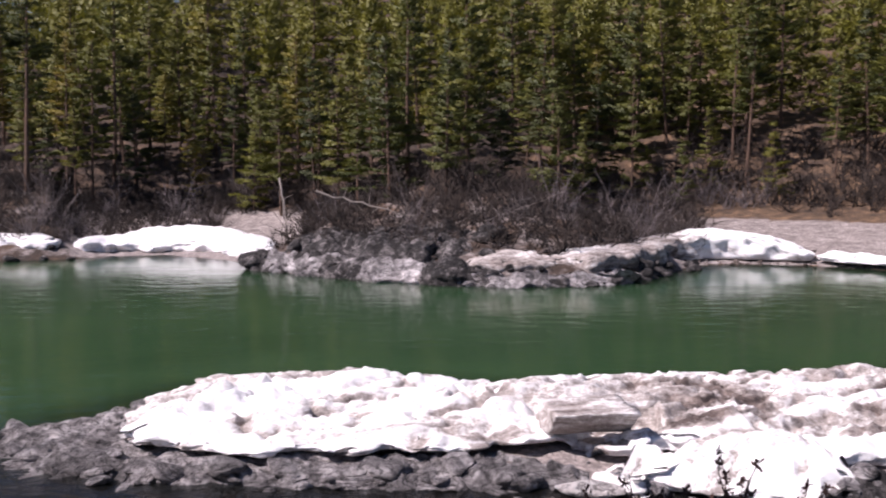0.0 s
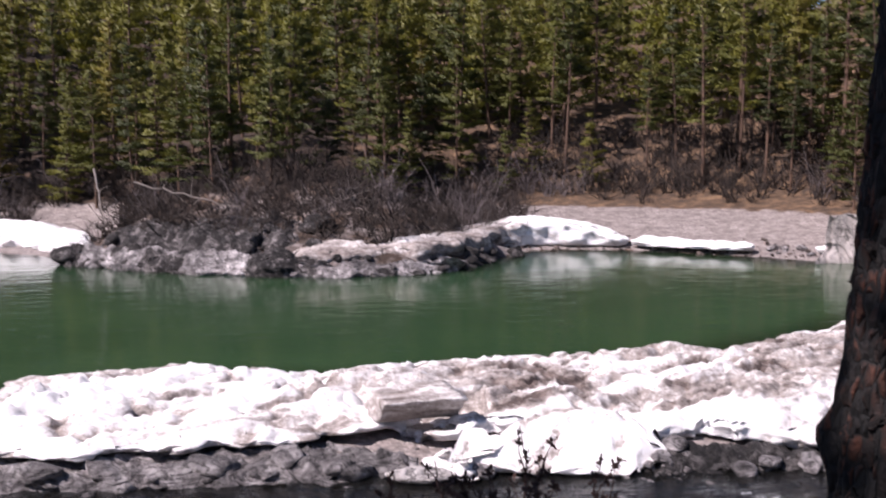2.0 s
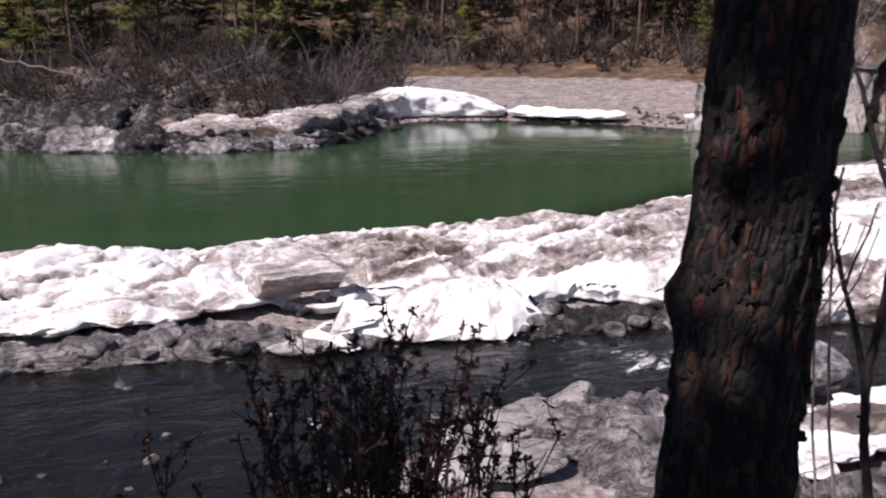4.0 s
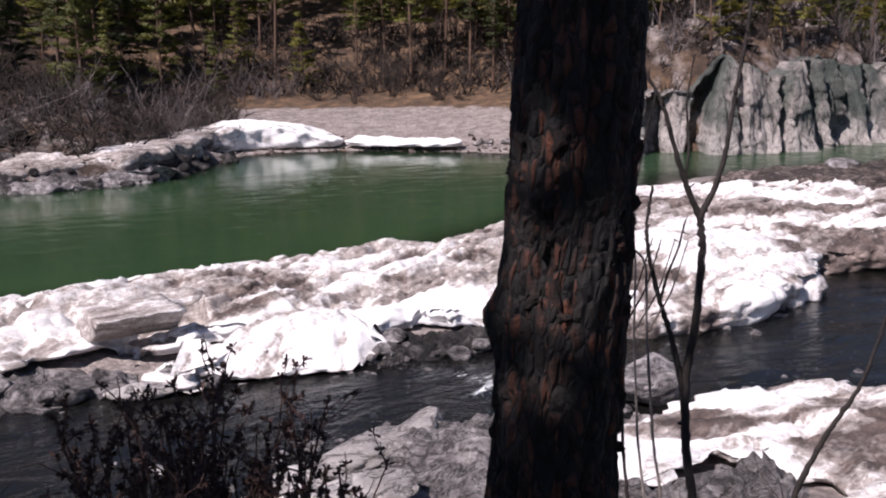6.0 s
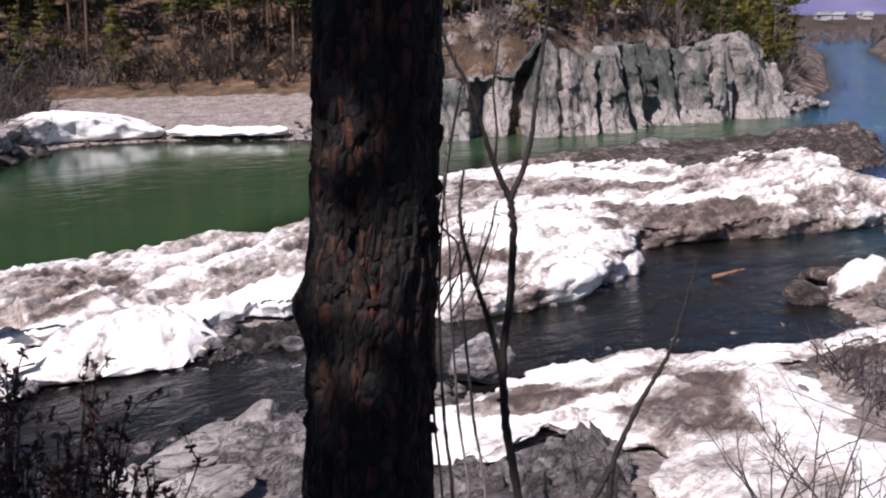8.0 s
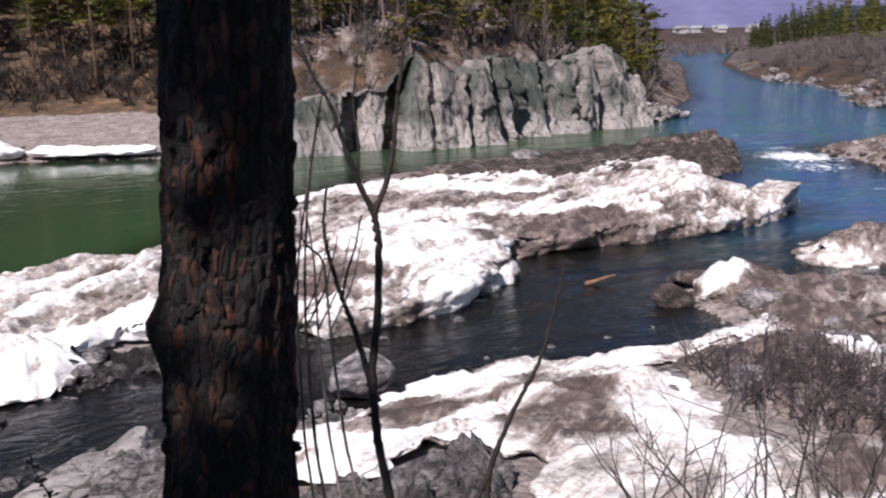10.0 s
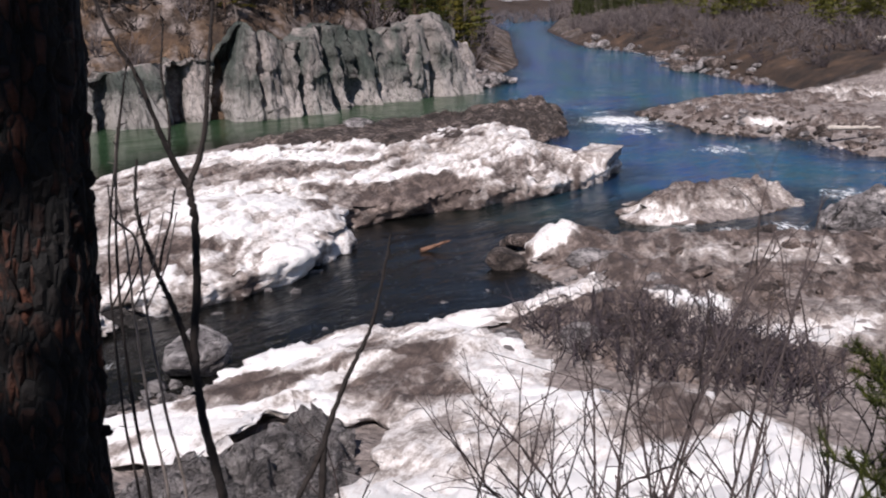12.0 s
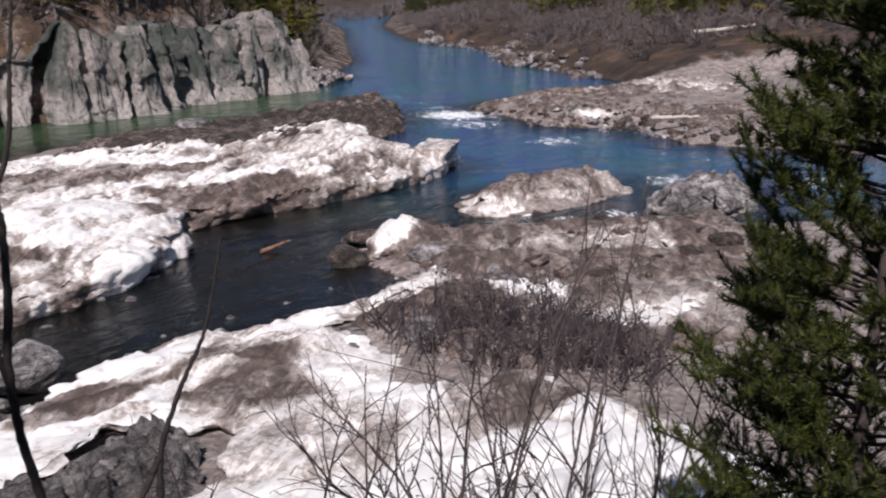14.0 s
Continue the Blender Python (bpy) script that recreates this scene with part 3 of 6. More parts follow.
def ice_sheet(name, label, poly, top, dirt_shade, step, under=0.35, wiggle=(0.5, 2.5), foot=None, seed=1, rim=0.3, kind="", look=None, category="ice", parent=None):
    """A slab of ice: an uneven top, a broken face that overhangs, and a hollow under its rim. top(x, y, s) gives its
    height, the next function its silt and painted crevice shade.
    """
    line = wiggled(poly, 0.22 if step > 0.12 else 0.13, *wiggle, seed)
    lo, hi = line.min(0), line.max(0)
    x, y = np.meshgrid(np.arange(lo[0], hi[0] + step, step), np.arange(lo[1], hi[1] + step, step))
    x = x + step * 0.35 * fbm(x / step * 0.7, y / step * 0.7, 0, 1, seed + 3)
    s = inside_of(line, x, y)[0]
    z = top(x, y, s) - 0.22 * (1 - ease(0, rim * 2.2, s))
    keep = s > 0.12
    faces = grid_faces(*x.shape)
    faces = faces[keep.ravel()[faces].all(1)]
    used, faces = np.unique(faces, return_inverse=True)
    v = np.stack([x, y, z], -1).reshape(-1, 3)[used]
    d = dirt_shade(x, y, s).ravel()[used]
    faces = faces.reshape(-1, 4)
    # the face all round, from the top edge down and in under it
    t = np.roll(line, -1, axis=0) - np.roll(line, 1, axis=0)
    area = np.sum(line[:, 0] * np.roll(line[:, 1], -1) - line[:, 1] * np.roll(line[:, 0], -1))
    inward = np.stack([-t[:, 1], t[:, 0]], 1) * np.sign(area)
    inward /= np.linalg.norm(inward, axis=1)[:, None] + 1e-9
    base = (foot(line[:, 0], line[:, 1]) if foot else 0 * line[:, 0]) + under
    levels = [(0.75, None), (0.32, 1.0), (0.10, 0.94), (0.02, 0.86), (-0.02, 0.76), (-0.03, 0.66), (-0.01, 0.56), (0.02, 0.46), (0.0, 0.36), (0.03, 0.26), (0.06, 0.16), (0.10, 0.06), (0.30, 0.0), (0.9, 0.05)]
    rings, dirt_shades = [], []
    for inset, h in levels:
        p = line + inward * inset
        ti = top(p[:, 0], p[:, 1], np.full(len(p), max(inset, 0.0)))
        ed = top(line[:, 0] + inward[:, 0] * 0.3, line[:, 1] + inward[:, 1] * 0.3, np.full(len(p), 0.3)) - 0.16
        zz = ti - 0.06 if h is None else base + (ed - base) * h
        jag = (0.5 * fbm(p[:, 0] / 1.1, p[:, 1] / 1.1, zz / 0.7, 5, seed + 8) + 0.25 * ledges(fbm(p[:, 0] / 1.6, p[:, 1] / 1.6, zz / 0.8, 3, seed + 9), 3)) * (0 if h is None else 1)
        chunk = blocks((p[:, 0] * 0.93 + p[:, 1] * 0.36) / 1.2, zz / 0.6 + (p[:, 1] * 0.93 - p[:, 0] * 0.36) / 1.3, seed + 12) - 0.5
        jag = jag + (0.5 * chunk if h is not None else 0) * (0.08 < step <= 0.12)
        p = p + inward * jag[:, None]
        rings.append(np.column_stack([p, zz]))
        # the lower half of the face is darker
        dirt_shades.append(dirt_shade(p[:, 0], p[:, 1], np.full(len(p), max(inset, 0.0))) + (0.12 if h is not None and h < 0.5 else 0))
    f2 = grid_faces(len(rings), len(line), True) + len(v)
    v = np.concatenate([v] + rings)
    d = np.concatenate([d] + dirt_shades)
    ob = solid(name, v, np.concatenate([faces, f2]), look or ICE, smooth=look is None and category == "ice", values={"dirt_shade": d})
    if parent:
        ob.parent = parent
        return tagged(ob, label)
    return tagged(ob, label, category, kind=kind)


def crag(x, y, seed, size=2.2):
    """Broken rock: blocks, tilted steps, ribs and clefts, about -1 to 1."""
    u, w = x * 0.8 + y * 0.6, -x * 0.6 + y * 0.8
    big = ledges(fbm(u / size, w / (size * 0.6), 0, 4, seed), 4)
    rib = (1 - np.abs(fbm(u / (size * 0.55), w / (size * 0.3), 0, 4, seed + 1))) ** 5
    block = blocks(u / (size * 0.5), w / (size * 0.32), seed + 5) - 0.5
    small = blocks(u / (size * 0.2), w / (size * 0.15), seed + 9) - 0.5
    return 0.55 * big - 0.6 * rib + 0.2 + 0.7 * block + 0.28 * small + 0.12 * fbm(x / 0.3, y / 0.3, 0, 3, seed + 2)


def blocks(u, w, seed):
    """Random flat-topped blocks with sharp edges, 0 to 1."""
    u = u + 0.35 * fbm(u * 0.9, w * 0.9, 0, 3, seed)
    w = w + 0.35 * fbm(u * 0.9 + 9, w * 0.9, 0, 3, seed + 1)
    row = np.floor(w)
    return lattice(np.floor(u + 0.5 * (row % 2)), row, 0 * row, seed + 2)


def island_lumps(u, w):
    """Small broken lumps, melt cups and cracks of rotten ice."""
    lump = 0.05 * fbm(u / 1.1, w / 0.4, 0, 3, 43) - 0.24 * (1 - np.abs(fbm(u / 1.5, w / 0.6, 0, 4, 47))) ** 9
    plate = 0.12 * (blocks(u / 0.9, w / 0.45, 48) - 0.5)
    return lump + plate * ease(0.42, 0.6, vnoise(u / 4, w / 2.5, 0, 49)) + 0.02 * fbm(u / 0.35, w / 0.25, 0, 3, 45)


def island_relief(x, y):
    """Melt steps, gullies and lumps that run along the shelf."""
    u, w = x * 0.93 + y * 0.36, -x * 0.36 + y * 0.93
    shelf = 0.60 * ledges(fbm(u / 4.2, w / 2.0, 0, 5, 41), 3.6) + 0.20 * ledges(fbm(u / 3.0, w / 0.6, 0, 4, 44), 3)
    cleft = -0.34 * (1 - np.abs(fbm(u / 3.0, w / 1.2, 0, 5, 42))) ** 8 - 0.12 * (1 - np.abs(fbm(u / 2.4, w / 0.5, 0, 3, 46))) ** 7
    return (shelf + cleft) * (1 - 0.4 * ease(16, 24, x)) + island_lumps(u, w) + 0.06


def island_top(x, y, s):
    hump = 0.75 * np.exp(-(((x - 23.4) / 3.6) ** 2 + ((y - 27.6) / 2.6) ** 2)) + 0.5 * np.exp(-(((x - 41) / 4.0) ** 2 + ((y - 26.5) / 2.2) ** 2))
    back = 1 - 0.25 * ease(14, 34, x) * ease(31, 40, y)
    slump = 0.15 * np.exp(-(((x - 8) / 3.4) ** 2 + ((y - 25.2) / 1.3) ** 2))
    pit = 0.75 * ((x > 3.9) & (x < 6.4) & (y > 27.6) & (y < 29.3))
    return (0.98 + 0.28 * ease(0, 2.5, s)) * back + hump - slump - pit + island_relief(x, y) * (0.55 + 0.45 * ease(0, 2, s)) * (1 - 0.7 * np.exp(-(((x - 23.4) / 3.4) ** 2 + ((y - 27.6) / 2.4) ** 2)))


def silted(x, y, base, patches, seed):
    """Silt on old ice: base, changed inside each outline in turn to its own value, with frayed edges."""
    d = base + 0 * x
    u, w = x * 0.9 + y * 0.43, -x * 0.43 + y * 0.9
    fray = 1.1 * fbm(u / 2.6, w / 0.6, 0, 5, seed) + 0.35 * fbm(u / 0.5, w / 0.25, 0, 3, seed + 1)
    for value, soft, poly in patches:
        d = d + (value - d) * ease(-soft, soft, inside_of(poly, x, y)[0] + (0.2 + 0.7 * soft) * fray)
    return d


SHELF_SILT = (
    (0.62, 0.8, ((26.6, 39.2), (28.6, 36.2), (25.9, 31.6), (23.6, 29.9), (18.0, 28.6), (16.5, 31.0), (20.0, 36.0))),
    (0.78, 0.5, ((26.0, 39.6), (31.1, 41.0), (34.7, 34.9), (37.3, 32.1), (30.6, 32.3), (29.0, 32.8), (25.9, 37.0))),
    (1.00, 0.4, ((30.0, 34.2), (34.0, 33.8), (38.3, 32.0), (36.6, 31.2), (31.7, 31.4), (28.5, 32.1))),
    (0.10, 0.3, ((37.0, 43.6), (38.2, 41.6), (38.0, 38.4), (39.0, 33.3), (37.3, 31.8), (35.3, 35.0), (35.6, 41.3))),
    (0.14, 0.3, ((30.1, 31.2), (33.0, 30.6), (37.1, 29.4), (35.6, 27.4), (32.4, 28.4), (30.0, 29.7))),
    (0.95, 0.4, ((29.9, 29.8), (32.1, 28.2), (35.2, 27.1), (36.4, 26.9), (35.0, 26.0), (31.8, 26.5), (29.1, 25.6), (28.7, 27.2))),
    (0.08, 0.5, ((24.1, 29.8), (26.6, 31.8), (28.6, 30.8), (27.7, 29.0), (26.3, 26.3), (25.9, 25.1), (24.0, 24.6), (21.8, 24.5), (19.9, 24.8), (21.3, 26.5))),
    (1.05, 0.2, ((27.5, 27.6), (29.2, 27.4), (28.3, 26.3), (27.0, 26.3))),
    (1.15, 0.25, ((29.2, 25.2), (31.3, 24.4), (34.3, 24.2), (35.4, 25.9), (31.9, 26.7), (30.4, 26.8))),
    (0.90, 0.4, ((19.6, 27.2), (20.4, 25.2), (21.2, 24.2), (18.8, 23.9), (16.8, 25.0), (17.4, 27.0))),
    (0.22, 0.3, ((16.6, 24.6), (20.2, 23.7), (25.5, 23.2), (24.6, 22.4), (20.0, 22.0), (16.4, 23.0))),
    (0.98, 0.4, ((7.0, 30.4), (8.1, 31.9), (10.4, 32.2), (9.4, 30.5), (7.4, 29.7))),
    (0.66, 0.5, ((3.4, 31.0), (7.2, 30.2), (9.4, 28.2), (6.6, 27.6), (4.4, 28.8))),
    (0.95, 0.3, ((6.2, 28.0), (7.4, 28.9), (8.6, 28.5), (7.6, 27.5), (6.4, 27.3))),
    (0.70, 0.6, ((14.5, 30.2), (17.0, 28.6), (14.6, 25.9), (12.1, 26.2), (10.9, 27.4))),
    (0.58, 0.6, ((0.8, 31.4), (4.0, 33.0), (9.4, 32.4), (9.7, 30.1), (3.6, 29.4))),
    (0.70, 0.5, ((10.6, 36.0), (18.0, 37.0), (24.0, 40.4), (21.0, 36.0), (15.0, 33.4), (9.0, 33.6))),
    (0.55, 0.6, ((-10.5, 31.0), (-8.4, 35.2), (-3.0, 36.0), (-2.5, 33.8), (-6.5, 32.6), (-7.5, 29.5), (-9.8, 28.6))),
    (0.62, 0.6, ((38.0, 33.5), (40.0, 36.0), (46.0, 34.0), (52.0, 34.5), (56.0, 37.5), (49.6, 31.6), (47.0, 28.6), (41.0, 29.6))),
    (0.50, 0.5, ((37.0, 29.4), (41.0, 29.4), (47.0, 28.0), (46.0, 25.4), (38.0, 26.4))),
    (0.85, 0.3, ((44.6, 27.4), (47.0, 27.6), (46.8, 24.2), (44.8, 24.4))),
    (0.10, 0.3, ((5.4, 27.4), (11.7, 26.9), (14.2, 25.9), (13.4, 25.0), (10.2, 25.6), (5.6, 26.6))),
)


def island_dirt_shade(x, y, s):
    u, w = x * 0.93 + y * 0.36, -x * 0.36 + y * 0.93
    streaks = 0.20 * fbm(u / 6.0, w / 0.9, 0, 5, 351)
    # shade inside the clefts, painted as darker lines along some of them
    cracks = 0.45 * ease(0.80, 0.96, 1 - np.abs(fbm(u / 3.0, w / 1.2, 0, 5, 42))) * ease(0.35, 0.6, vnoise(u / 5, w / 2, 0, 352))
    # low spots darken: silt, plus painted shade of small overhangs in the creases
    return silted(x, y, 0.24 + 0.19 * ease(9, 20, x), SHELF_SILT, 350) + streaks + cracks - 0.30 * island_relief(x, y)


ISLAND_ICE = [(-9.6, 28.6), (-10, 31.6), (-9.2, 33.4), (-7.9, 34.6), (-5.4, 35.6), (-1.1, 35.6), (2, 34.7), (4.4, 34.2), (7, 35), (12.5, 35.2), (17.9, 36.2), (22.8, 38.3), (28, 42.2), (33, 44.2), (38, 43.6), (45, 40.6), (50, 38), (54.6, 35.6),
              (53.4, 33.4), (49.6, 31.4), (47.6, 27.4), (46.6, 24.2), (43.7, 22.9), (39.3, 23.1), (34.6, 24.7), (31.5, 25.4), (28.9, 26.6), (27.2, 25.2), (26.2, 23.9), (22.3, 22.8), (19.7, 22.7), (17.4, 23.2), (13.3, 25.2), (10.6, 25.8),
              (9.4, 26.3), (7.0, 26.8), (4.4, 27.2), (3.4, 27.8), (0.2, 26.6), (-2.7, 26.4), (-5.8, 26.3), (-8, 27.0)]
shelf = ice_sheet("ice_shelf", "long shelf of melting white river ice streaked with brown silt", ISLAND_ICE, island_top, island_dirt_shade, 0.10, 0.22, (0.6, 1.6), lambda x, y: 0.34 * (1 - ease(3.0, 3.8, x)) + 0.2 * (1 - ease(13, 15, x)) * ease(3.0, 3.8, x) - 0.34 * ease(14, 17, x), 3)
# slumped lobes of ice at its foot
FAN = [(4.9, 25.3), (6.0, 26.3), (7.4, 27.1), (9.4, 26.9), (10.8, 26.2), (10.9, 24.9), (9.8, 24.2), (7.8, 24.5), (6.0, 24.9)]


def fan_folds(x, y):
    """Creases that sweep down and outwards across the slumped ice."""
    a, r = np.arctan2(x - 7.6, 29.5 - y), np.hypot(x - 7.6, y - 29.5)
    return fbm(a * 4.0 + 0.75 * r, r / 2.0, 0, 5, 241)


# the second function draws the creases as thin darker lines
ice_sheet("ice_fan", "slumped fan of creased white ice", FAN, lambda x, y, s: 0.2 + 0.95 * ease(24.2, 27.0, y) + 0.25 * ease(0, 0.8, s) + 0.13 * ledges(fan_folds(x, y), 4) - 0.14 * (1 - np.abs(fan_folds(x, y))) ** 9,
          lambda x, y, s: 0.22 + 0.36 * ease(0.88, 0.98, 1 - np.abs(fan_folds(x, y))), 0.07, 0.05, (0.35, 1.0), None, 243, 0.2, parent=shelf)
for k, (cx, cy, lx, ly, turn, top) in enumerate(((4.6, 25.7, 0.7, 0.4, -20, 0.3), (5.0, 24.8, 0.6, 0.4, 15, 0.35), (15.2, 23.3, 0.7, 0.35, -12, 0.4))):
    c, s_ = math.cos(radians(turn)), math.sin(radians(turn))
    ring = [(cx + lx * c * math.cos(a) - ly * s_ * math.sin(a), cy + lx * s_ * math.cos(a) + ly * c * math.sin(a)) for a in np.arange(12) * math.pi / 6]
    ice_sheet("ice_lobe", "slumped lobe of white ice", ring, lambda x, y, s, t=top, k=k: 0.25 + t * ease(-0.1, 0.55, s) + 0.16 * ledges(fbm(x / 0.5, y / 0.3, 0, 4, 240 + k), 3) - 0.1 * (1 - np.abs(fbm(x / 0.5, y / 0.35, 0, 3, 260 + k))) ** 6,
              lambda x, y, s: 0.38 + 0 * x, 0.06, 0.12, (0.22, 0.6), None, 250 + k, 0.15, parent=shelf)



def ice_block(a, b, depth, low, high, over, seed, dirt_shade, label):
    """A squared block broken from the ice edge, its front from a to b leaning out over a hollow."""
    bm = bmesh.new()
    bmesh.ops.create_cube(bm, size=1)
    bmesh.ops.subdivide_edges(bm, edges=bm.edges[:], cuts=13, use_grid_fill=True)
    v = np.array([q.co[:] for q in bm.verts]) + [0.5, 0.5, 0.5]
    f = [[q.index for q in g.verts] for g in bm.faces]
    bm.free()
    ax, n = np.array(b) - np.array(a), np.array([-(b[1] - a[1]), b[0] - a[0]])
    n = n / np.linalg.norm(n)
    xy = np.array(a) + v[:, :1] * ax + (v[:, 1:2] * depth + (1 - v[:, 2:3]) * over * (1 - v[:, 1:2])) * n
    p = np.column_stack([xy, low + v[:, 2] * (high - low)])
    off = np.stack([fbm(p[:, 0] / 0.5 + o, p[:, 1] / 0.5, p[:, 2] / 0.35, 4, seed) for o in (0, 31, 67)], 1)
    p = p + off * [0.12, 0.14, 0.10]
    ob = solid("ice_block", p, f, ICE, values={"dirt_shade": np.full(len(p), dirt_shade)})
    ob.parent = shelf
    return tagged(ob, label)


# raised value greys this block to imitate its shadowed front
ice_block((3.1, 26.5), (5.5, 26.9), 2.0, 0.85, 1.62, 0.9, 281, 0.60, "overhanging grey ice block")
ice_block((43.6, 22.4), (46.4, 23.2), 1.8, 0.2, 1.45, 0.6, 287, 0.62, "grey ice block at the tip of the shelf")
NEAR_ICE = [(11.0, 17.4), (13.0, 16.9), (15.6, 17.2), (19.0, 16.9), (21.5, 15.6), (24.3, 14.4), (26.2, 14.2), (27.5, 14.6), (27.2, 13.6), (25.2, 13.1), (23.2, 13.7), (21.6, 14.3), (20.4, 14.2), (20.6, 12.9), (20.0, 11.6), (18.6, 10.6),
            (18.4, 9.2), (19.2, 7.8), (19.4, 6.2), (18.2, 4.2), (17.2, 2.4), (14.5, 1.5), (11.0, 3.6), (9.8, 6.6), (9.9, 9.6), (11.2, 10.9), (13.1, 11.0), (14.3, 11.9), (14.5, 12.9), (13.9, 13.9), (12.9, 14.2), (11.6, 14.1), (10.6, 14.5), (10.3, 15.8)]


def near_lumps(x, y):
    """Melt layers along the brook side, soft hummocks elsewhere."""
    u, w = x * 0.93 - y * 0.36, x * 0.36 + y * 0.93
    layer = 0.22 * ledges(fbm(u / 2.4, w / 0.55, 0, 4, 58), 3) * ease(12.6, 14.2, y)
    return layer + 0.06 * fbm(u / 0.9, w / 0.6, 0, 3, 53) - 0.14 * (1 - np.abs(fbm(u / 1.8, w / 0.8, 0, 4, 54))) ** 9


def near_top(x, y, s):
    return np.interp(np.hypot(x, y), (10, 14, 18, 22, 27), (1.55, 1.2, 0.95, 0.85, 0.8)) + 0.36 * ledges(fbm(x / 3.0 + y / 5.0, y / 2.0, 0, 4, 51), 3) + near_lumps(x, y) - 0.08


BANK_SILT = (
    (0.30, 0.3, ((10.0, 15.8), (12.2, 17.0), (17.1, 16.6), (17.2, 15.4), (14.0, 14.8), (13.0, 14.2), (11.0, 14.2))),
    (0.72, 0.25, ((12.4, 16.2), (14.6, 16.2), (16.4, 15.4), (15.2, 15.0), (13.2, 15.2))),
    (1.02, 0.35, ((15.1, 14.5), (17.1, 15.0), (18.9, 13.9), (17.4, 12.7), (16.6, 11.4), (15.1, 12.3), (14.7, 13.3))),
    (0.10, 0.25, ((17.3, 15.9), (19.6, 15.6), (21.6, 15.0), (21.9, 14.1), (20.0, 14.3), (18.2, 15.1))),
    (0.50, 0.6, ((15.0, 12.2), (16.6, 10.9), (16.4, 8.0), (13.6, 8.2), (13.1, 10.6))),
    (0.10, 0.3, ((17.5, 12.2), (18.4, 10.9), (17.9, 8.9), (17.1, 8.4), (16.4, 10.6))),
    (0.05, 0.4, ((13.2, 8.6), (15.6, 7.2), (17.6, 5.4), (17.4, 2.4), (14.0, 1.5), (10.0, 6.0), (10.4, 10.0), (12.2, 10.6))),
    (0.95, 0.3, ((15.8, 7.4), (17.6, 9.1), (19.3, 8.2), (19.3, 6.6), (17.9, 6.1), (16.4, 6.9))),
    (0.06, 0.2, ((17.3, 6.4), (18.4, 6.4), (18.5, 5.3), (17.5, 5.4))),
)


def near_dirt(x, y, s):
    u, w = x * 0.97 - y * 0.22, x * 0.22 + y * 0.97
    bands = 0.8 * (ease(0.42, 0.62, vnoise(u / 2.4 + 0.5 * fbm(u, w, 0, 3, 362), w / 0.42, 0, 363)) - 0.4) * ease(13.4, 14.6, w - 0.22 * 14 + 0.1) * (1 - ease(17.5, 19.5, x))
    # the value also rises in the hollows between lumps and ledges
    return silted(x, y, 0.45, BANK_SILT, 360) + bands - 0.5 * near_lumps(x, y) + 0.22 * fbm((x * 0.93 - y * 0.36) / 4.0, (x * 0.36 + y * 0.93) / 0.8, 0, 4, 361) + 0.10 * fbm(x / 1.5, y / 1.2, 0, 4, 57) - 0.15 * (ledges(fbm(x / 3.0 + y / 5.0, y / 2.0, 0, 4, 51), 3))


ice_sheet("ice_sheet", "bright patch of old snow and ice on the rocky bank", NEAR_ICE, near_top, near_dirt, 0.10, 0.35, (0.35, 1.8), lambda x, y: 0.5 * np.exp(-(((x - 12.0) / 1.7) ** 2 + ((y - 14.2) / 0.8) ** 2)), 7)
HEAD_ICE = [(0.5, 64.6), (2.2, 64.1), (6, 64.2), (9.6, 64.4), (12.6, 66.4), (15, 69.5), (17.8, 74.2), (21.5, 75.6), (24, 75), (27.2, 74.2), (28, 75.5), (26.8, 78), (24, 80), (21, 80.3), (17.5, 78), (14, 75), (10, 71), (5, 68.6), (1.5, 67.2)]


def head_top(x, y, s):
    return np.interp(x, (0, 5, 12, 17, 22, 25, 28), (1.4, 1.55, 1.75, 2.05, 2.15, 1.75, 1.0)) + 0.25 * ease(0, 2.5, s) + 0.36 * ledges(fbm(x / 3.5, y / 3.0, 0, 4, 61), 3) + 0.2 * fbm(x / 1.0, y / 1.0, 0, 4, 63)


ice_sheet("ice_shelf", "thick bank of dirty ice along the rocky shore", HEAD_ICE, head_top, lambda x, y, s: 0.72 - 0.62 * ease(17.0, 20.5, x) - 0.14 * ease(0.6, 1.8, s) * ease(2, 6, x), 0.25, 0.25, (0.7, 2.4), None, 11)
STRIP = [(27.9, 73.5), (30, 71.9), (33, 70), (35, 68.4), (36, 68.8), (35, 70.8), (32, 73), (29.4, 75.2), (28.4, 74.6)]
ice_sheet("ice_strip", "low white ice strip along the gravel beach", STRIP, lambda x, y, s: 0.95 + 0.3 * ledges(fbm(x / 1.6, y / 1.6, 0, 3, 71), 3), lambda x, y, s: 0.15 + 0 * x, 0.2, 0.35, (0.8, 1.6), None, 13)
PATCH = [(39.2, 66.2), (40.4, 65), (41.4, 64.8), (41.6, 65.8), (40.2, 67)]
ice_sheet("snow_patch", "small white snow patch on the gravel beach", PATCH, lambda x, y, s: 1.05 + 0.1 * fbm(x, y, 0, 3, 73), lambda x, y, s: 0.0 + 0 * x, 0.25, 0.4, (0.2, 1.0), None, 17)
COVE_ICE = [(-29.5, 80.2), (-25, 81.5), (-21, 81.4), (-17, 79.3), (-14.5, 76.6), (-13.6, 78.5), (-15, 83), (-18, 86), (-22, 87.6), (-26, 87.5), (-28.5, 84), (-30.5, 82)]
